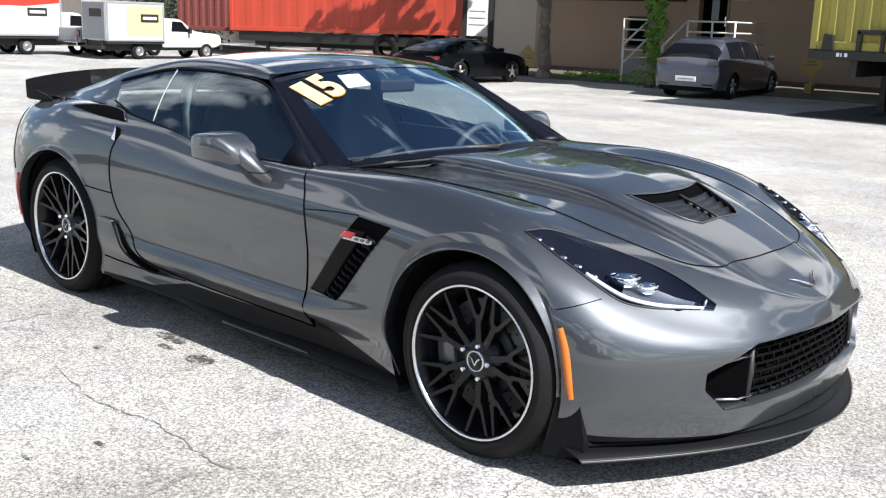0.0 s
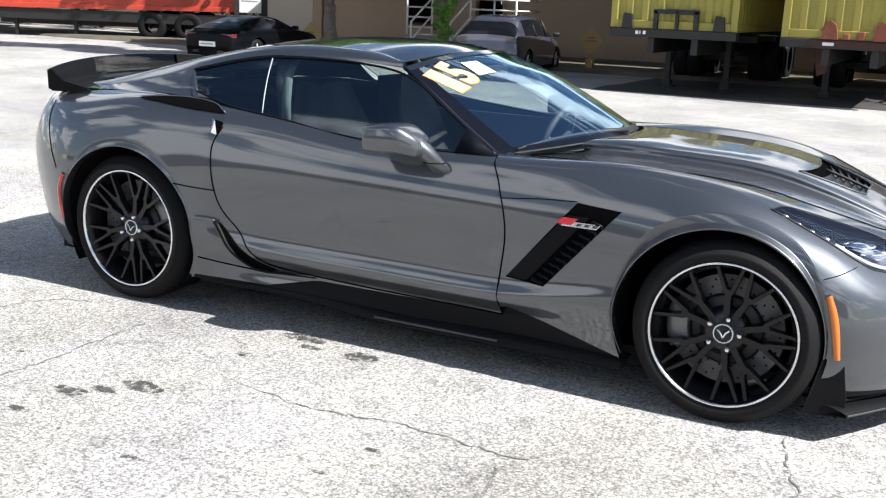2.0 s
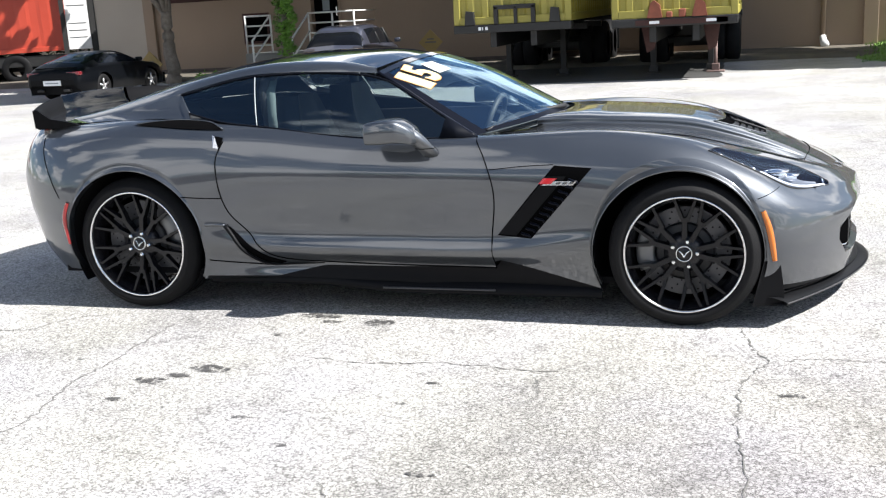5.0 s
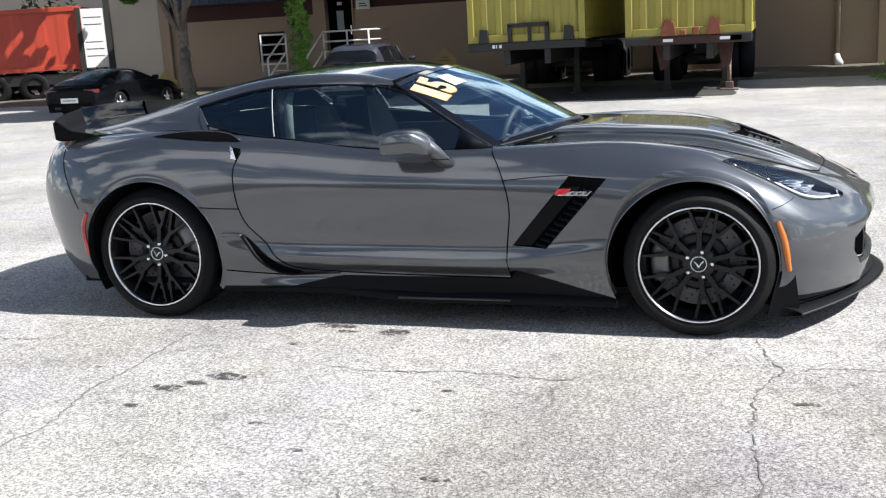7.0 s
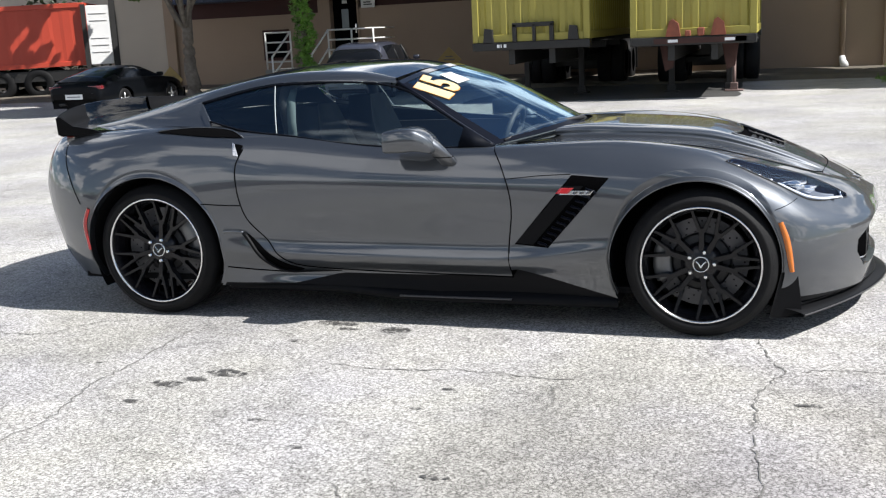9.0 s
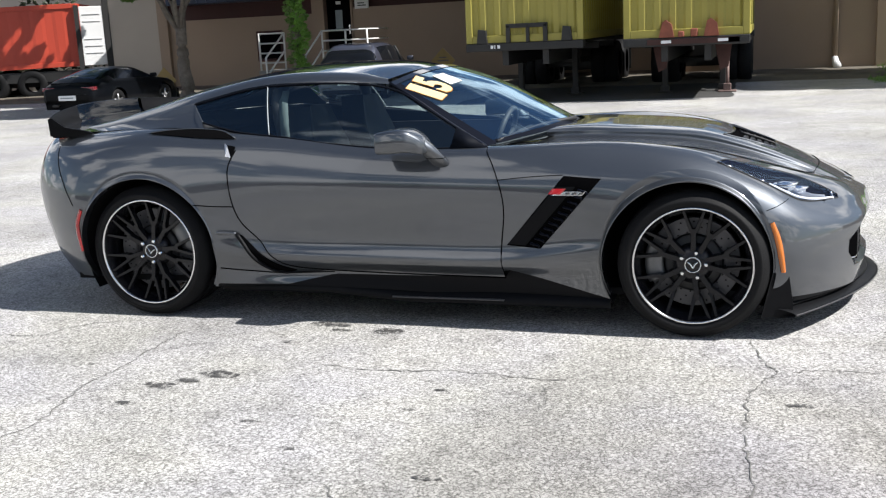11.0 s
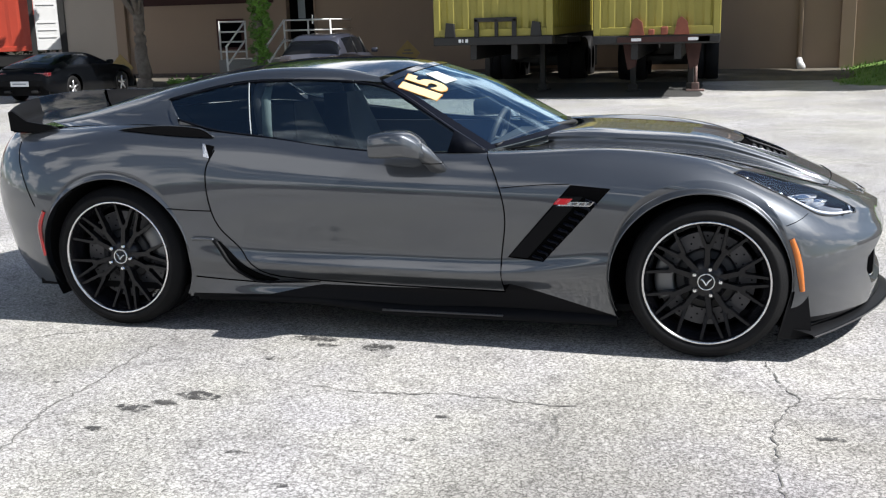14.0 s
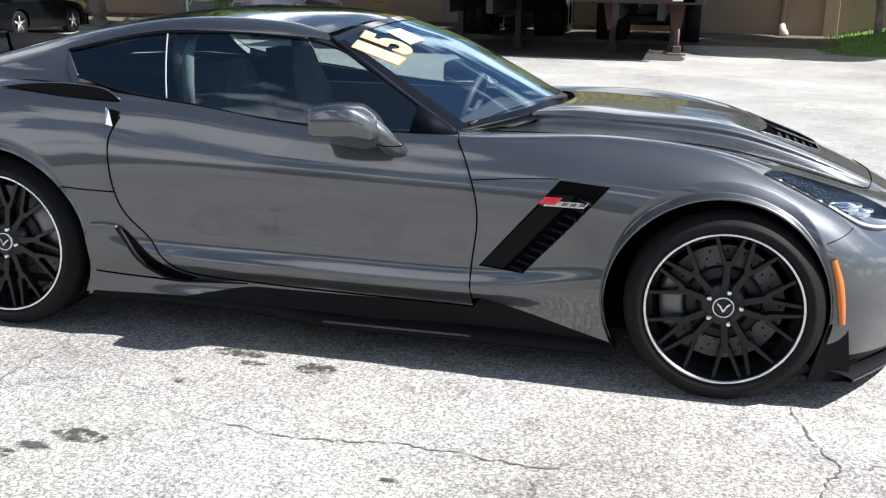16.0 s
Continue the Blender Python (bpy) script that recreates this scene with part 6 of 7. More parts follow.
rnd = random.Random(57)
tufts = [((rnd.uniform(-13.2, -8.4), 18.0 + rnd.random() ** 2 * 1.1, .12), rnd.uniform(.08, .22)) for k in range(46)]
weeds = leaf_cloud("weeds", tufts, 3600, .045, M_IVY, 58, squash=.35)
tagged(weeds, "low green weeds on the verge by the steps", "weeds", kind="stuff")

# woods behind the building
far_crowns = []
rnd = random.Random(12)
for k in range(16):
    far_crowns += [((-62 + 6.0 * k + rnd.uniform(-2, 2), 42 + rnd.uniform(-2, 3), 4.0 + rnd.uniform(-1, 1)), 2.6), ((-62 + 6.0 * k + rnd.uniform(-2, 2), 41, 3.2), 2.2)]
# dark leaves added in place of the gloom behind the vans
gloom_mass = leaf_cloud("shrubs", [((-45 + 1.3 * k, 24.6 + .5 * math.sin(k * 1.7), 1.0 + .7 * (k % 3)), 1.1) for k in range(21)], 9000, .12, M_GLOOM, 44)
tagged(gloom_mass, "dark leaf mass added for the gloom behind the parked vans", "shrubs", kind="stuff")
woods = leaf_cloud("treetops", far_crowns, 9000, .42, M_LEAF, 31)
tagged(woods, "dense green treetops behind the low building", "trees", kind="stuff")

rnd = random.Random(71)
south = leaf_cloud("treetops", [((-58 + 5.0 * k + rnd.uniform(-2, 2), -43 + rnd.uniform(-2, 2), 3.4 + rnd.uniform(-1, 1.2)), 2.2) for k in range(21)], 6000, .45, M_LEAF, 35)
tagged(south, "green treetops beyond the far side of the yard", "trees", kind="stuff")

# landing, steps and white rails
bm = boxes(((-12.45, 19.15, 0), (-9.3, WALL_Y - .04, .60)), bevel=.01)
landing = tagged(part("landing", bm, M_CONCRETE), "weathered concrete landing at the entrance", "landing", kind="structure")
bm = boxes(*[((-11.66, 18.1 + .35 * k, 0), (-10.62, 19.15, .15 * (k + 1))) for k in range(3)])
tagged(part("steps", bm, M_CONCRETE), "weathered concrete entrance steps", "steps", kind="structure")


def railing(points_list, label):
    r = thing("railing", label, "railing")
    for pts, rad in points_list:
        v, f = tube(pts, rad, 8)
        add("bar" if rad < .024 else "post", mesh_of("bar", v, f, M_RAIL, True), r)
    return r


left = [([(-12.4, 19.2, z), (-11.68, 19.2, z)], .021) for z in (0.80, 1.05, 1.30, 1.55)]
left += [([(x, 19.2, .58), (x, 19.2, 1.57)], .026) for x in (-12.4, -11.68)]
left += [([(-11.68, 19.2, z0), (-11.68, 18.1, z0 - .60)], .0235) for z0 in (1.10, 1.55)] + [([(-11.68, 18.1, .0), (-11.68, 18.1, .96)], .026)]
railing(left, "white painted pipe railing beside the entrance steps")
right = []
for z in (0.80, 1.05, 1.30, 1.55):
    right.append(([(-10.6, 19.2, z), (-9.36, 19.2, z)], .021))
    right.append(([(-9.36, 19.2, z), (-9.36, 20.7, z)], .018))
right += [([(x, 19.2, .58), (x, 19.2, 1.57)], .026) for x in (-10.6, -9.95, -9.36)]
right += [([(-10.6, 19.2, z0), (-10.6, 18.1, z0 - .60)], .0235) for z0 in (1.10, 1.55)] + [([(-10.6, 18.1, .0), (-10.6, 18.1, .96)], .026)]
railing(right, "white painted pipe railing round the landing")


# ---- containers on road chassis ----
def corrugated(length, height, depth, pitch, along):
    """A corrugated sheet in x and z with its folds along -y; along: sheet length axis x."""
    verts, faces = [], []
    n = max(1, int(round(length / pitch)))
    xs, ds = [], []
    for k in range(n):
        x0 = length * k / n
        w = length / n
        for fx, d in ((0.0, 0), (.34, 0), (.5, 1), (.84, 1)):
            xs.append(x0 + fx * w)
            ds.append(d * depth)
    xs.append(length)
    ds.append(0)
    for x, d in zip(xs, ds):
        verts += [Vector((x, d, 0)), Vector((x, d, height))]
    for i in range(len(xs) - 1):
        faces.append((2 * i, 2 * i + 2, 2 * i + 3, 2 * i + 1))
    return verts, faces


def container(name, label, at, length, width, height, mat, mat_post=None, smooth_side=False):
    """A freight container, one short end at y = 0, length along +y, bottom at z = 0, width along x."""
    c = thing(name, label, "container", at)
    ends = [("front_wall", pose(0, 0.03, .14), width, .03), ("rear_wall", pose(width, length - .03, .14, 0, 0, 180), width, .03)]
    sides = [("side_wall", pose(.0 + .03, length, .14, 0, 0, -90), length, .035), ("side_wall", pose(width - .03, 0, .14, 0, 0, 90), length, .035)]
    for nm, m, ln, dp in ends + sides:
        if smooth_side and nm == "side_wall":
            v, f = corrugated(ln, height - .26, 0.012, .6, 0)
        else:
            v, f = corrugated(ln, height - .26, dp, .28, 0)
        add(nm, mesh_of(nm, [m @ p for p in v], f, mat), c)
    for x in (0, width - .12):
        for y in (0, length - .12):
            part("corner_post", boxes(((x, y, 0), (x + .12, y + .12, height)), bevel=.012), mat_post or mat, c)
    for z in (0.0, height - .13):
        for lo, hi in (((.12, 0, z), (width - .12, .09, z + .14)), ((.12, length - .09, z), (width - .12, length, z + .14)), ((0, .12, z), (.09, length - .12, z + .14)), ((width - .09, .12, z), (width, length - .12, z + .14))):
            part("rail", boxes((lo, hi), bevel=.01), mat_post or mat, c)
    part("roof", boxes(((.06, .06, height - .03), (width - .06, length - .06, height))), mat, c)
    part("floor", boxes(((.06, .06, .03), (width - .06, length - .06, .12))), M_STEEL, c)
    return c


def road_wheel(parent, x, y, z, r=.5, w=.28, rim=M_STEEL):
    v, f = lathe([(r * .55, 0), (r * .6, -.02), (r * .92, -.02), (r, .04), (r, w - .04), (r * .92, w), (r * .55, w)], 32, "x")
    add("tyre", mesh_of("tyre", v, f, M_RUBBER, True), parent, at=pose(x, y, z))
    v, f = lathe([(0, .05), (r * .25, .04), (r * .30, .09), (r * .5, .09), (r * .56, .02), (r * .58, .0)], 28, "x")
    add("rim", mesh_of("rim", v, f, rim, True), parent, at=pose(x, y, z))


def chassis(label, at, length, width, top, front_mat, bolster):
    """A container trailer, its nose at y = 0, its wheels far back, the deck's top at z = top."""
    c = thing("trailer_chassis", label, "trailer", at)
    for x in (width * .3, width * .7 - .12):
        part("beam", boxes(((x, .1, top - .42), (x + .12, length, top - .12)), bevel=.01), M_STEEL, c)
    part("front_bolster", boxes(((0, -.04, top - .15), (width, .22, top)), bevel=.015), front_mat, c)
    part("rear_bolster", boxes(((0, length - .25, top - .16), (width, length, top)), bevel=.015), front_mat, c)
    for y in (length * .33, length * .6):
        part("cross_member", boxes(((.1, y, top - .22), (width - .1, y + .12, top - .10))), M_STEEL, c)
    for x in (width * .22, width * .78 - .11):
        leg = part("landing_leg", boxes(((x, 2.1, .12), (x + .11, 2.21, top - .1)), bevel=.01), M_STEEL, c)
        part("foot", boxes(((x - .09, 2.02, .0), (x + .20, 2.30, .03)), ((x - .03, 2.07, .03), (x + .14, 2.24, .14)), bevel=.008), M_STEEL, leg)
        v, f = tube([(x + .05, 2.2, .35), (x + .05, 3.0, top - .2)], .03, 6)
        add("brace", mesh_of("brace", v, f, M_STEEL), c)
    for y in (length - 1.2, length - 2.45):
        for x in (.02, .32, width - .60, width - .30):
            road_wheel(c, x, y, .5)
        part("axle", boxes(((.2, y - .06, .44), (width - .2, y + .06, .56))), M_STEEL, c)
    # dark sheet added to stand in for the shade beneath the trailer
    part("shade_sheet", boxes(((.02, length - .42, .28), (width - .02, length - .38, top - .16))), M_STEEL, c)
    if bolster == "cab":
        part("nose_frame", boxes(((.78, -.06, top), (.86, .02, top + .32)), ((1.16, -.06, top), (1.22, .02, top + .32)), ((1.48, -.06, top), (1.56, .02, top + .32)), ((.78, -.06, top + .26), (1.56, .02, top + .34)), bevel=.01), M_STEEL, c)
        for x in (.22, width - .40):
            part("corner_guide", prism_bm([(x, top), (x + .20, top), (x + .17, top + .24), (x + .03, top + .26)], -.06, .08), M_STEEL, c)
        for k, (x, w) in enumerate(((.48, .05), (.55, .02), (.61, .05))):
            part("plate_bar", boxes(((x, -.046, top - .10), (x + w, -.038, top - .04))), M_PLATE, c)
    else:
        for x in (.62, 1.38):
            part("horn_guide", prism_bm([(x, top), (x + .26, top), (x + .22, top + .22), (x + .12, top + .30), (x + .06, top + .26)], -.08, .10), M_RUST, c)
        part("coupling", boxes(((.95, -.08, top), (1.05, .04, top + .10)), bevel=.02), M_RUST, c)
        part("coupling", boxes(((1.16, -.08, top), (1.28, .04, top + .14)), bevel=.02), M_RUST, c)
        part("red_plate", boxes(((.42, -.05, top - .12), (1.98, -.042, top - .03))), M_DULL_RUST, c)
        for x in (.05, width - .40):
            part("lamp_box", boxes(((x, -.05, top - .13), (x + .35, -.035, top - .03)), bevel=.004), M_STEEL, c)
        for x in (.66, 1.62):
            part("reflector", boxes(((x, -.062, top - .10), (x + .17, -.052, top - .05))), M_PLATE, c)
        for x in (.50, 1.58):
            part("gusset", prism_bm([(x - .04, top - .12), (x + .26, top - .12), (x + .20, top - .55), (x + .06, top - .62)], .5, .6), M_DULL_RUST, c)
    return c


def prism_bm(outline, y0, y1):
    bm = bmesh.new()
    v, f = prism(outline, y1 - y0)
    vs = [bm.verts.new((p[0], p[1] + y0, p[2])) for p in v]
    for q in f:
        bm.faces.new([vs[i] for i in q])
    return bm


TA, TB = pose(-5.10, 13.45, 0, 0, 0, 0), pose(-2.12, 13.15, 0, 0, 0, 0)
container("freight_container", "faded yellow corrugated freight container on a black chassis", TA @ pose(0, 0, 1.12), 6.06, 2.22, 2.6, M_YELBOX)
chassis("black steel container chassis under the yellow container", TA, 7.5, 2.22, 1.12, M_STEEL, "cab")
container("freight_container", "faded yellow corrugated freight container on a rusty chassis", TB @ pose(0, 0, 1.09), 6.06, 2.15, 2.6, M_YELBOX)
chassis("rusty red and black container chassis under the yellow container", TB, 7.5, 2.15, 1.09, M_STEEL, "rust")
# jack stand by the trailer's nose
jack = thing("jack_stand", "rusty trailer jack stand on the asphalt", "jack stand", pose(-.40, 15.0, 0))
v, f = tube([(0, 0, .03), (0, 0, .62)], .035, 10)
add("column", mesh_of("column", v, f, M_JACK, True), jack)
v, f = tube([(0.0, 0, .5), (.01, 0, .95)], .014, 8)
add("screw", mesh_of("screw", v, f, M_RAIL, True), jack)
part("base_plate", boxes(((-.17, -.14, 0), (.17, .14, .03)), ((-.07, -.07, .03), (.07, .07, .16)), bevel=.01), M_JACK, jack)

# red container standing across on a trailer, with its white door swung open
TR = pose(-26.0, 16.95, 0, 0, 0, 25)
RED = TR @ pose(0, 0, .80, 0, -0.8, 0)
red = container("freight_container", "bright red freight container on a trailer with tree shadows", RED @ pose(8.0, 0, 0, 0, 0, 90), 8.0, 2.2, 1.78, M_REDBOX, smooth_side=True)
trailer = thing("trailer_chassis", "black trailer under the red container", "trailer", TR)
part("beam", boxes(((.6, .6, .35), (7.6, .75, .78))), M_STEEL, trailer)
part("beam", boxes(((.6, 1.5, .35), (7.6, 1.65, .78))), M_STEEL, trailer)
part("side_rail", boxes(((.3, .06, .50), (7.9, .14, .80))), M_STEEL, trailer)
for x in (5.4, 6.5):
    for y in (.05, 1.9):
        v, f = lathe([(.22, 0), (.27, -.02), (.40, -.02), (.44, .04), (.44, .28), (.40, .32), (.22, .32)], 28)
        add("tyre", mesh_of("tyre", v, f, M_RUBBER, True), trailer, at=pose(x, y, .44))
for x in (1.2, 3.0):
    part("landing_leg", boxes(((x, .2, 0), (x + .1, .3, .75)), bevel=.01), M_STEEL, trailer)
leaf = thing("container_door", "white container door swung open in the sun", "door", TR @ pose(8.05, -.02, .92, 0, 0, 12))
part("panel", boxes(((0, -.03, 0), (.64, .03, 1.68)), bevel=.01), M_DOORWHITE, leaf)
for z in (.35, .55, .75, 1.25, 1.45):
    part("lock_bar", boxes(((.08, -.05, z), (.56, -.03, z + .025))), M_DOORWHITE, leaf)
part("edge_frame", boxes(((-.14, -.05, -.3), (-.01, .05, 1.72))), M_STEEL, leaf)
part("edge_frame", boxes(((.65, -.05, -.3), (.82, .05, 1.95))), M_STEEL, leaf)
container("freight_container", "dull dark red corrugated freight container", pose(-26.9, 19.2, .72, 0, 0, 120), 3.4, 2.2, 1.9, M_DARKRED)


# ---- parked cars ----
def car_skin(stations, nu=44, nv=26):
    """Skin of a simple car: stations of x, sill z, belt z, roof z, half width at the sill, belt and roof."""
    lines = [[], [], [], [], [], []]
    for x, zs, zb, zr, ws, wb, wr in stations:
        lines[0].append(Vector((x, ws * .97, zs)))
        lines[1].append(Vector((x, ws * 1.02, zs + (zb - zs) * .42)))
        lines[2].append(Vector((x, wb * 1.01, zs + (zb - zs) * .80)))
        lines[3].append(Vector((x, wb * .96, zb)))
        lines[4].append(Vector((x, wr, zr - .035)))
        lines[5].append(Vector((x, 0, zr)))
    return net(lines, nu, nv)


def build_car(name, label, at, stations, wheels, paint, windows, glass_rows, lamps, plate, wheel_mat, wheel_r=.31):
    c = thing(name, label, "car", at)
    g = car_skin(stations)
    nu, nv = g.shape[0] - 1, g.shape[1] - 1
    pieces = {}
    arch = np.zeros(g.shape[:2], bool)
    for i in range(nu + 1):
        for j in range(nv + 1):
            for wx in wheels:
                d = math.hypot(g[i, j, 0] - wx, g[i, j, 2] - wheel_r)
                if d < wheel_r + .05 and g[i, j, 1] > .45:
                    arch[i, j] = True
                    g[i, j, 0] = wx + (g[i, j, 0] - wx) * (wheel_r + .05) / max(d, .01)
                    g[i, j, 2] = wheel_r + (g[i, j, 2] - wheel_r) * (wheel_r + .05) / max(d, .01)
    for i in range(nu):
        for j in range(nv):
            p = (g[i, j] + g[i + 1, j] + g[i, j + 1] + g[i + 1, j + 1]) / 4
            if arch[i, j] and arch[i + 1, j] and arch[i, j + 1] and arch[i + 1, j + 1]:
                continue
            kind = "body"
            for nm, x0, x1, j0, j1 in windows:
                if x0 < p[0] < x1 and j0 <= j < j1:
                    kind = nm
            pieces.setdefault(kind, []).append((i, j))
    sheets = [(kind, cells, sides) for kind, cells in pieces.items() for sides in (((-1,), (1,)) if kind == "side_window" else ((-1, 1),))]
    for kind, cells, sides in sheets:
        ids, verts, faces = {}, [], []
        for i, j in cells:
            for s in sides:
                quad = []
                for a, b in ((i, j), (i, j + 1), (i + 1, j + 1), (i + 1, j)):
                    if (a, b, s) not in ids:
                        ids[a, b, s] = len(verts)
                        verts.append((g[a, b, 0], s * g[a, b, 1], g[a, b, 2]))
                    quad.append(ids[a, b, s])
                faces.append(quad if s > 0 else quad[::-1])
        add(kind, mesh_of(kind, verts, faces, paint if kind == "body" else M_CARGLASS, True), c)
    for name_end, k in (("rear_bumper", 0), ("front_bumper", nu)):
        v = [(g[k, j, 0], s * g[k, j, 1], g[k, j, 2]) for j in range(nv + 1) for s in (-1, 1)]
        f = [(2 * j, 2 * j + 1, 2 * j + 3, 2 * j + 2) for j in range(nv)]
        add(name_end, mesh_of(name_end, v, f if k else [q[::-1] for q in f], paint, True), c)
    x_back, x_front = stations[0][0], stations[-1][0]
    part("underbody", boxes(((x_back + .1, -stations[2][4] * .86, .18), (x_front - .1, stations[2][4] * .86, .46))), M_PAINT_DARK, c)
    for wx in wheels:
        for s in (-1, 1):
            w = add("wheel", None, c)
            w.matrix_basis = pose(wx, s * (stations[len(stations) // 2][4] * 1.0 - .015), wheel_r, 0, 0, 0 if s < 0 else 180)
            v, f = lathe([(wheel_r * .62, 0), (wheel_r * .68, -.01), (wheel_r * .93, -.01), (wheel_r, .03), (wheel_r, .18), (wheel_r * .7, .2)], 32)
            add("tyre", mesh_of("tyre", v, f, M_RUBBER, True), w)
            v, f = lathe([(wheel_r * .66, 0), (wheel_r * .62, .015), (wheel_r * .6, .09), (0, .1)], 28)
            add("rim", mesh_of("rim", v, f, M_STEEL, True), w)
            for k in range(5):
                a = radians(72 * k + 20)
                v, f = tube([(0, .012, 0), (wheel_r * .63 * math.cos(a), .008, wheel_r * .63 * math.sin(a))], .034, 6, .024)
                add("spoke", mesh_of("spoke", v, f, wheel_mat, True), w)
    for nm, mat, lo, hi in lamps:
        part(nm, boxes((lo, hi), bevel=.02), mat, c, smooth=True)
        part(nm, boxes(((lo[0], -hi[1], lo[2]), (hi[0], -lo[1], hi[2])), bevel=.02), mat, c, smooth=True)
    if plate:
        lo, hi = plate
        p = part("number_plate", boxes((lo, hi), bevel=.004), M_PLATE, c)
        part("plate_bar", boxes(((lo[0] - .004, lo[1] + .06, lo[2] + .05), (lo[0] + .002, hi[1] - .06, hi[2] - .05))), M_GREYTRIM, p)
    return c


HATCH = [(-2.18, .30, .66, .70, .70, .72, .58), (-2.13, .24, .88, .93, .80, .80, .66), (-1.98, .24, .93, 1.20, .85, .83, .58), (-1.62, .22, .95, 1.40, .87, .85, .58), (-1.1, .20, .95, 1.46, .875, .86, .60), (-.3, .19, .93, 1.465, .875, .86, .62),
         (.35, .19, .91, 1.38, .875, .86, .60), (.85, .20, .90, 1.10, .875, .85, .62), (1.10, .20, .88, .955, .87, .83, .66), (1.6, .20, .80, .86, .86, .79, .60), (1.95, .22, .70, .74, .80, .70, .50), (2.14, .30, .55, .58, .62, .58, .40)]
hatch = build_car("hatchback", "grey-blue five-door hatchback parked by the wall", pose(-8.47, 17.0, 0, 0, 0, 95) @ Matrix.Scale(.83, 4), HATCH, (-1.32, 1.32), M_HATCH,
                  [("side_window", -1.5, .95, 16, 20), ("rear_window", -2.09, -1.83, 18, 27), ("windscreen", .42, 1.06, 21, 27)], None,
                  [("tail_lamp", M_CLEAR_TAIL, (-2.17, .52, .80), (-2.05, .80, .94)), ("bumper_strip", M_STEEL, (-2.2, .42, .33), (-2.14, .70, .37))], ((-2.205, -.26, .42), (-2.175, .26, .54)), M_SILVER)
for s in (-1, 1):
    part("door_mirror", boxes(((.72, s * .98 - .09, .93), (.84, s * .98 + .09, 1.05)), bevel=.03), M_HATCH, hatch, smooth=True)
    for x in (-.62, .35):
        add("window_post", mesh_of("window_post", *tube([(x, s * .832, .94), (x - .03, s * .745, 1.18), (x - .05, s * .655, 1.36)], .028, 8), M_STEEL, True), hatch)
    part("door_handle", boxes(((-.1, s * .885 - .01, .82), (.08, s * .885 + .01, .85)), bevel=.006), M_HATCH, hatch)
    part("door_handle", boxes(((-1.0, s * .885 - .01, .84), (-.83, s * .885 + .01, .87)), bevel=.006), M_HATCH, hatch)

COUPE = [(-2.20, .42, .56, .60, .66, .66, .50), (-2.12, .30, .72, .80, .78, .76, .60), (-1.75, .22, .84, .98, .88, .84, .58), (-1.25, .20, .89, 1.10, .90, .86, .54), (-.7, .18, .89, 1.20, .89, .86, .54), (-.2, .18, .88, 1.225, .88, .85, .55),
         (.2, .18, .87, 1.175, .88, .84, .56), (.65, .18, .86, 1.02, .88, .83, .60), (.95, .18, .84, .90, .88, .82, .62), (1.5, .18, .78, .80, .87, .80, .60), (1.95, .20, .66, .68, .78, .70, .50), (2.2, .30, .50, .53, .58, .55, .40)]
coupe = build_car("coupe", "black rear-engined coupe parked under the tree", pose(-13.75, 14.65, 0, 0, 0, 91) @ Matrix.Scale(.80, 4), COUPE, (-1.18, 1.17), M_COUPE,
                  [("side_window", -1.2, .72, 16, 21), ("rear_window", -1.7, -.85, 19, 27), ("windscreen", .28, .85, 21, 27)], None,
                  [("tail_lamp", M_TAIL, (-2.15, .40, .66), (-1.98, .80, .76)), ("exhaust", M_STEEL, (-2.2, .30, .25), (-2.08, .5, .32))], ((-2.225, -.26, .42), (-2.19, .26, .55)), M_SILVER, .32)
part("tail_spoiler", boxes(((-2.02, -.62, .84), (-1.78, .62, .88)), bevel=.015), M_COUPE, coupe, smooth=True)
for s in (-1, 1):
    part("door_mirror", boxes(((.40, s * .97 - .09, .88), (.52, s * .97 + .09, .99)), bevel=.03), M_COUPE, coupe, smooth=True)


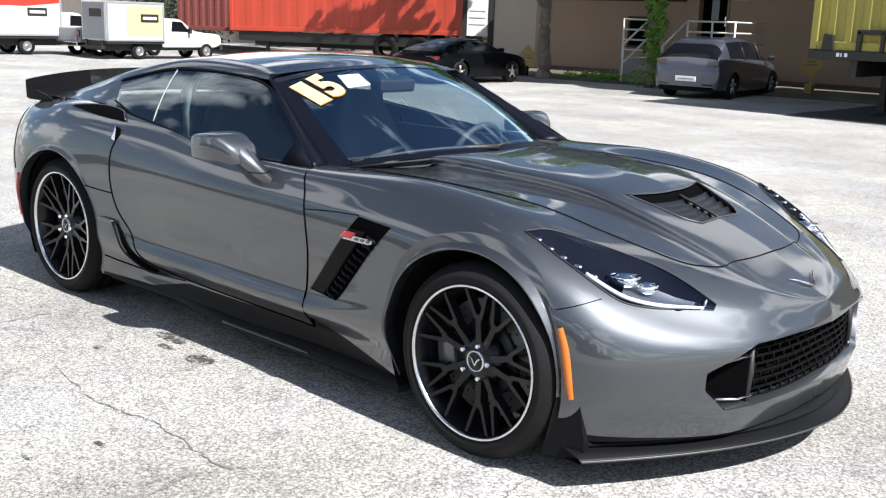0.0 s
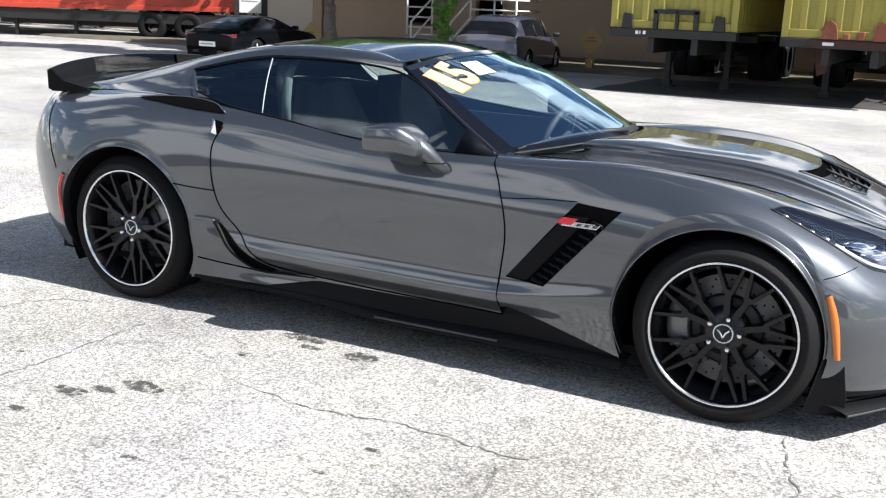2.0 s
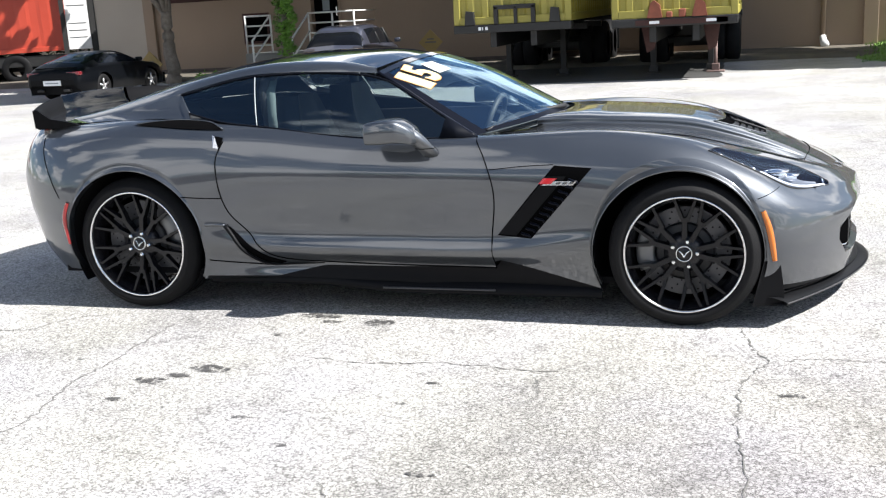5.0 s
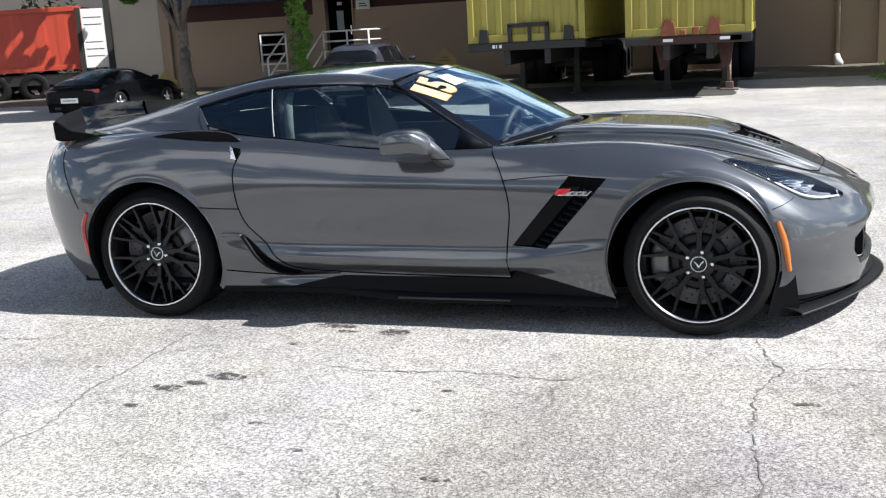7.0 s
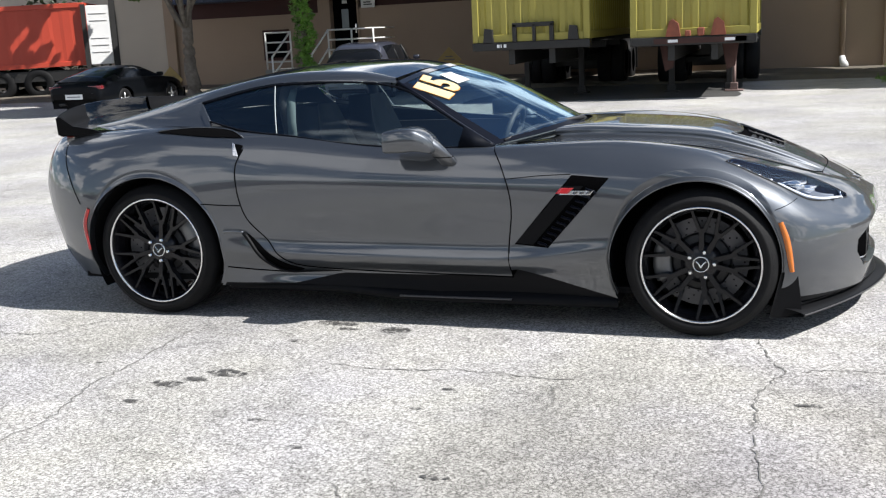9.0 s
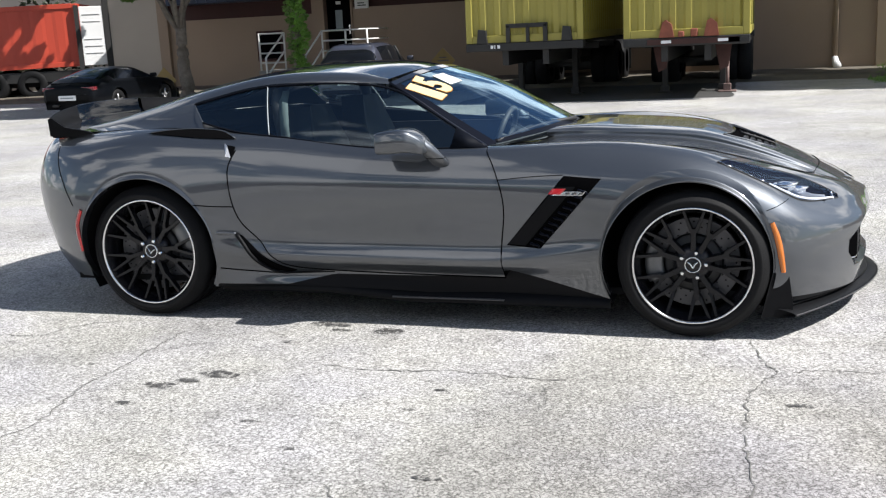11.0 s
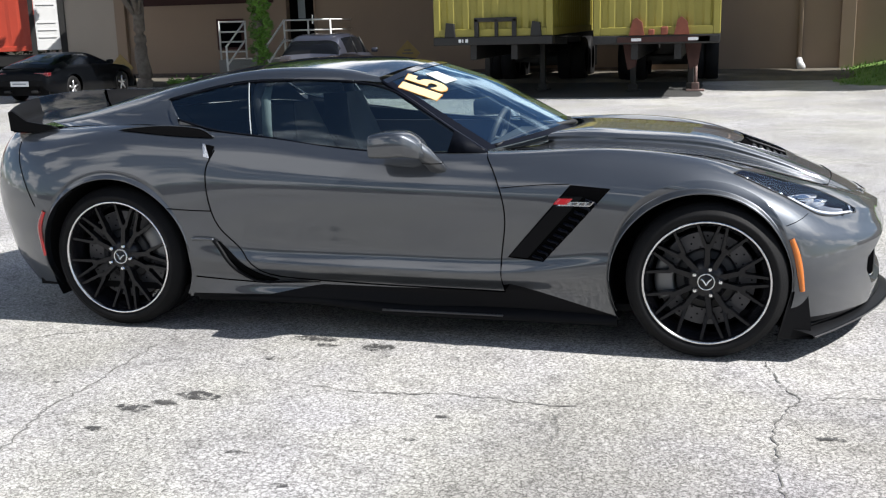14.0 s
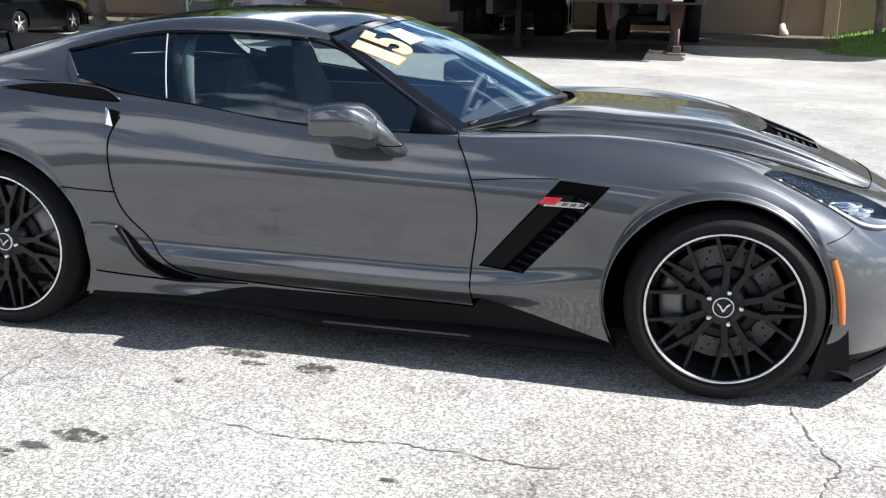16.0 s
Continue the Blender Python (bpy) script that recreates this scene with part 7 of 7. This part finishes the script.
# ---- moving vans ----
def van(at, label, box_len, accent, panel, rear_mat):
    """A box van heading +x: cargo box behind, cab in front."""
    t = thing("box_van", label, "truck", at)
    part("cargo_box", boxes(((-box_len, -1.15, .85), (0, 1.15, 2.68)), bevel=.04), M_WHITE, t)
    part("rear_door", boxes(((-box_len - .03, -1.0, .95), (-box_len, 1.0, 2.60))), rear_mat, t)
    part("skirt", boxes(((-box_len, -1.12, .74), (0, 1.12, .86))), M_STEEL, t)
    part("rear_step", boxes(((-box_len - .22, -1.0, .50), (-box_len - .02, 1.0, .60)), ((-box_len - .06, -.8, .58), (-box_len, -.7, .90)), ((-box_len - .06, .7, .58), (-box_len, .8, .90)), bevel=.01), M_STEEL, t)
    part("door_notice", boxes(((-box_len - .045, -.75, 1.95), (-box_len - .03, .35, 2.32))), M_STEEL, t)
    for s in (-1, 1):
        def panel_box(x0, z0, x1, z1, y0, y1):
            return boxes(((x0, min(s * y0, s * y1), z0), (x1, max(s * y0, s * y1), z1)))
        for x0, z0, x1, z1 in ((-box_len + .01, .86, -.01, .94), (-box_len + .01, 2.58, -.01, 2.67), (-box_len + .01, .94, -box_len + .09, 2.58), (-.10, .94, -.01, 2.58)):
            part("edge_rail", panel_box(x0, z0, x1, z1, 1.15, 1.17), M_GREYDOOR, t)
        part("side_panel", panel_box(-box_len * .66, 1.1, -.12, 2.5, 1.15, 1.165), panel, t)
        if accent:
            part("side_stripe", prism_bm([(-box_len + .1, 2.22), (-box_len * .45, 2.18), (-.1, 2.36), (-.1, 2.58), (-box_len + .1, 2.58)], -.009, .009), accent, t, at=pose(0, s * 1.164, 0))
        sg = part("side_sign", panel_box(-box_len * .42, 1.75, -box_len * .42 + .95, 2.12, 1.166, 1.18), M_STEEL, t)
        part("sign_bar", panel_box(-box_len * .42 + .10, 1.87, -box_len * .42 + .85, 2.00, 1.179, 1.188), M_WHITE, sg)
    cab = prism_bm([(0.02, .55), (2.15, .55), (2.45, .72), (2.42, 1.12), (2.25, 1.24), (1.25, 1.32), (.80, 1.86), (.60, 1.95), (.02, 1.95)], -.98, .98)
    bmesh.ops.bevel(cab, geom=list(cab.edges), offset=.05, segments=2, affect="EDGES")
    LONG = Matrix.Diagonal((1.4, 1, 1, 1))
    part("cab", cab, M_WHITE, t, at=LONG)
    for s in (-1, 1):
        w = prism_bm([(.35, 1.34), (1.10, 1.32), (.76, 1.80), (.38, 1.82)], -.012, .012)
        part("cab_window", w, M_CARGLASS, t, at=LONG @ pose(0, s * .985, 0))
        part("cab_mirror", boxes(((1.0, s * 1.12 - .08, 1.25), (1.1, s * 1.12 + .08, 1.55)), bevel=.02), M_STEEL, t, at=LONG)
    ws = prism_bm([(1.26, 1.34), (1.28, 1.34), (.82, 1.86), (.80, 1.86)], -.85, .85)
    part("windscreen", ws, M_CARGLASS, t, at=LONG)
    part("frame", boxes(((-box_len, -.85, .42), (2.9, .85, .75))), M_STEEL, t)
    part("bumper", boxes(((2.38, -.95, .45), (2.52, .95, .72)), bevel=.03), M_STEEL, t, at=LONG)
    for x in (-box_len * .42, 2.5):
        for s in (-1, 1):
            w = add("wheel", None, t)
            w.matrix_basis = pose(x, s * .99, .39, 0, 0, 0 if s < 0 else 180)
            v, f = lathe([(.22, 0), (.25, -.01), (.36, -.01), (.39, .03), (.39, .22), (.3, .24)], 28)
            add("tyre", mesh_of("tyre", v, f, M_RUBBER, True), w)
            v, f = lathe([(0, .0), (.06, -.01), (.10, .05), (.19, .03), (.23, -.005), (.24, .02)], 24)
            add("rim", mesh_of("rim", v, f, M_SILVER, True), w)
    return t


SMALL = Matrix.Scale(.645, 4)
van(pose(-24.3, 13.0, 0, 0, 0, 90) @ Matrix.Scale(.585, 4), "white rental box van with a cream side panel", 3.05, None, M_SIGNCREAM, M_GREYDOOR)
van(pose(-27.2, 11.4, 0, 0, 0, 92) @ Matrix.Scale(.62, 4), "white rental box van with a red side stripe", 4.0, M_SIGNRED, M_WHITE, M_GREYDOOR)

# pickup between the vans
pick_up = thing("pickup_truck", "silver pickup truck parked between the white vans", "truck", pose(-26.25, 12.6, 0, 0, 0, 96) @ SMALL)
part("bed", boxes(((-1.9, -.95, .60), (0, .95, 1.25)), bevel=.04), M_SILVERPAINT, pick_up)
part("tailgate", boxes(((-1.96, -.80, .68), (-1.90, .80, 1.22)), bevel=.01), M_GREYDOOR, pick_up)
for s in (-1, 1):
    part("tail_lamp", boxes(((-1.97, s * .88 - .07, .85), (-1.90, s * .88 + .07, 1.15)), bevel=.01), M_TAIL, pick_up)
part("rear_bumper", boxes(((-2.05, -.95, .45), (-1.92, .95, .62)), bevel=.02), M_CHROME, pick_up)
cabin = prism_bm([(0, .6), (2.8, .6), (2.8, 1.15), (1.9, 1.25), (1.35, 1.85), (.15, 1.9), (0, 1.3)], -.93, .93)
bmesh.ops.bevel(cabin, geom=list(cabin.edges), offset=.05, segments=2, affect="EDGES")
part("cab", cabin, M_SILVERPAINT, pick_up)
for s in (-1, 1):
    part("cab_window", prism_bm([(.2, 1.32), (1.6, 1.30), (1.28, 1.78), (.25, 1.80)], -.012, .012), M_CARGLASS, pick_up, at=pose(0, s * .935, 0))
part("rear_window", boxes(((.0, -.7, 1.36), (.08, .7, 1.78))), M_CARGLASS, pick_up)
for x in (-.9, 2.1):
    for y in (-.95, .73):
        v, f = lathe([(.2, 0), (.25, -.01), (.36, -.01), (.39, .03), (.39, .2), (.3, .22)], 24)
        add("tyre", mesh_of("tyre", v, f, M_RUBBER, True), pick_up, at=pose(x, y, .39))

# diamond signs
def diamond(x, y, z, size, label, post):
    s = thing("diamond_sign", label, "sign", pose(x, y, 0))
    h = size * .707
    part("plate", prism_bm([(0, z - h), (h, z), (0, z + h), (-h, z)], -.01, .01), M_SIGNYEL, s)
    for half, low, high in ((.45, -.015, .02), (.3, .06, .09)):
        part("sign_bar", boxes(((-h * half, -.016, z + low), (h * half, -.011, z + high))), M_BARK, s)
    v, f = tube([(0, .03, 0), (0, .03, z)], .03, 8)
    add("post", mesh_of("post", v, f, M_SIGNYEL, True), s)
    if post:
        part("foot", boxes(((-.09, -.07, 0), (.09, .11, .30)), bevel=.03), M_SIGNYEL, s)


diamond(-7.15, 18.5, .70, .43, "faded yellow diamond warning sign on a post", True)
diamond(-14.9, 18.5, .46, .50, "faded yellow diamond warning sign near the tree", False)

# downpipe with a white outlet
pipe = thing("downpipe", "beige downpipe with a white plastic outlet at the wall", "downpipe", pose(1.85, WALL_Y - .08, 0))
v, f = tube([(0, 0, .3), (0, 0, 4.3)], .06, 10)
add("pipe", mesh_of("pipe", v, f, M_WALL, True), pipe)
v, f = tube([(0, 0, .34), (.02, -.10, .22), (.04, -.28, .16)], .075, 10, .10)
add("outlet", mesh_of("outlet", v, f, M_WHITE, True), pipe)

# grass bank
rows = []
for k in range(41):
    x = 2.3 + 14 * k / 40
    near = 16.2 - 0.4 * math.sin(min(1, k / 8) * 1.5) + 0.15 * noise.noise(Vector((x, 0, 0)))
    rows.append([Vector((x, near + (WALL_Y - near) * q / 8, -.01 + (0.34 * min(1, k / 5)) * math.sin(min(1, q / 5) * 1.57) + .02 * noise.noise(Vector((x * 2, q, 0))))) for q in range(9)])
v, f = strip(rows)
tagged(add("grass_bank", mesh_of("grass_bank", v, f, M_GRASS, True)), "sloping green grass bank beside the wall", "grass", kind="stuff")
rnd = random.Random(5)
verts, faces = [], []
for _ in range(5000):
    k, q = rnd.uniform(0, 39.99), rnd.uniform(0, 7.99)
    p = rows[int(k)][int(q)].lerp(rows[int(k) + 1][int(q) + 1], rnd.random())
    a = rnd.uniform(0, 6.28)
    d = Vector((math.cos(a), math.sin(a), 0))
    i = len(verts)
    verts += [p - d * .012, p + d * .012, p + Vector((rnd.uniform(-.04, .04), rnd.uniform(-.04, .04), rnd.uniform(.05, .12)))]
    faces.append((i, i + 1, i + 2))
tagged(add("grass_blades", mesh_of("grass_blades", verts, faces, M_GRASS)), "short blades of lawn grass on the bank", "grass", kind="stuff")
tree(3.7, 19.6, "slim tree standing in the grass bank by the wall", [([(.3, 0, 3.4), (.7, .1, 4.6)], .06), ([(-.3, 0, 3.6), (-.6, -.2, 4.8)], .05), ([(.1, -.4, 3.5), (.2, -1.0, 4.5)], .05)],
     [((.6, 0, 4.6), 1.0), ((-.6, -.3, 4.5), .9), ((1.6, -1.0, 4.5), 1.0), ((2.6, -1.8, 4.6), 1.0), ((3.6, -.9, 4.6), 1.0), ((4.4, -2.4, 4.6), 1.0), ((1.8, -2.8, 4.5), .9), ((3.0, -3.4, 4.6), .9), ((5.2, -1.2, 4.7), 1.0), ((.2, -3.2, 4.3), .9), ((.9, -4.0, 4.3), .9), ((.3, -2.0, 4.3), .8), ((-.7, -2.6, 4.3), .7), ((2.2, -4.3, 4.4), .8)], 29000, .13, 15, trunk_r=.08, fork=2.6)


# things of one kind that stand about the yard
for ob in list(scene.objects):
    if ob.parent is None:
        for start, group in (("box_van", "parked box vans"), ("freight_container", "freight containers"), ("trailer_chassis", "container trailers"), ("tree", "trees by the building"), ("railing", "entrance railings"), ("diamond_sign", "diamond warning signs")):
            if ob.name.split(".")[0] == start:
                tagged(ob, group=group)
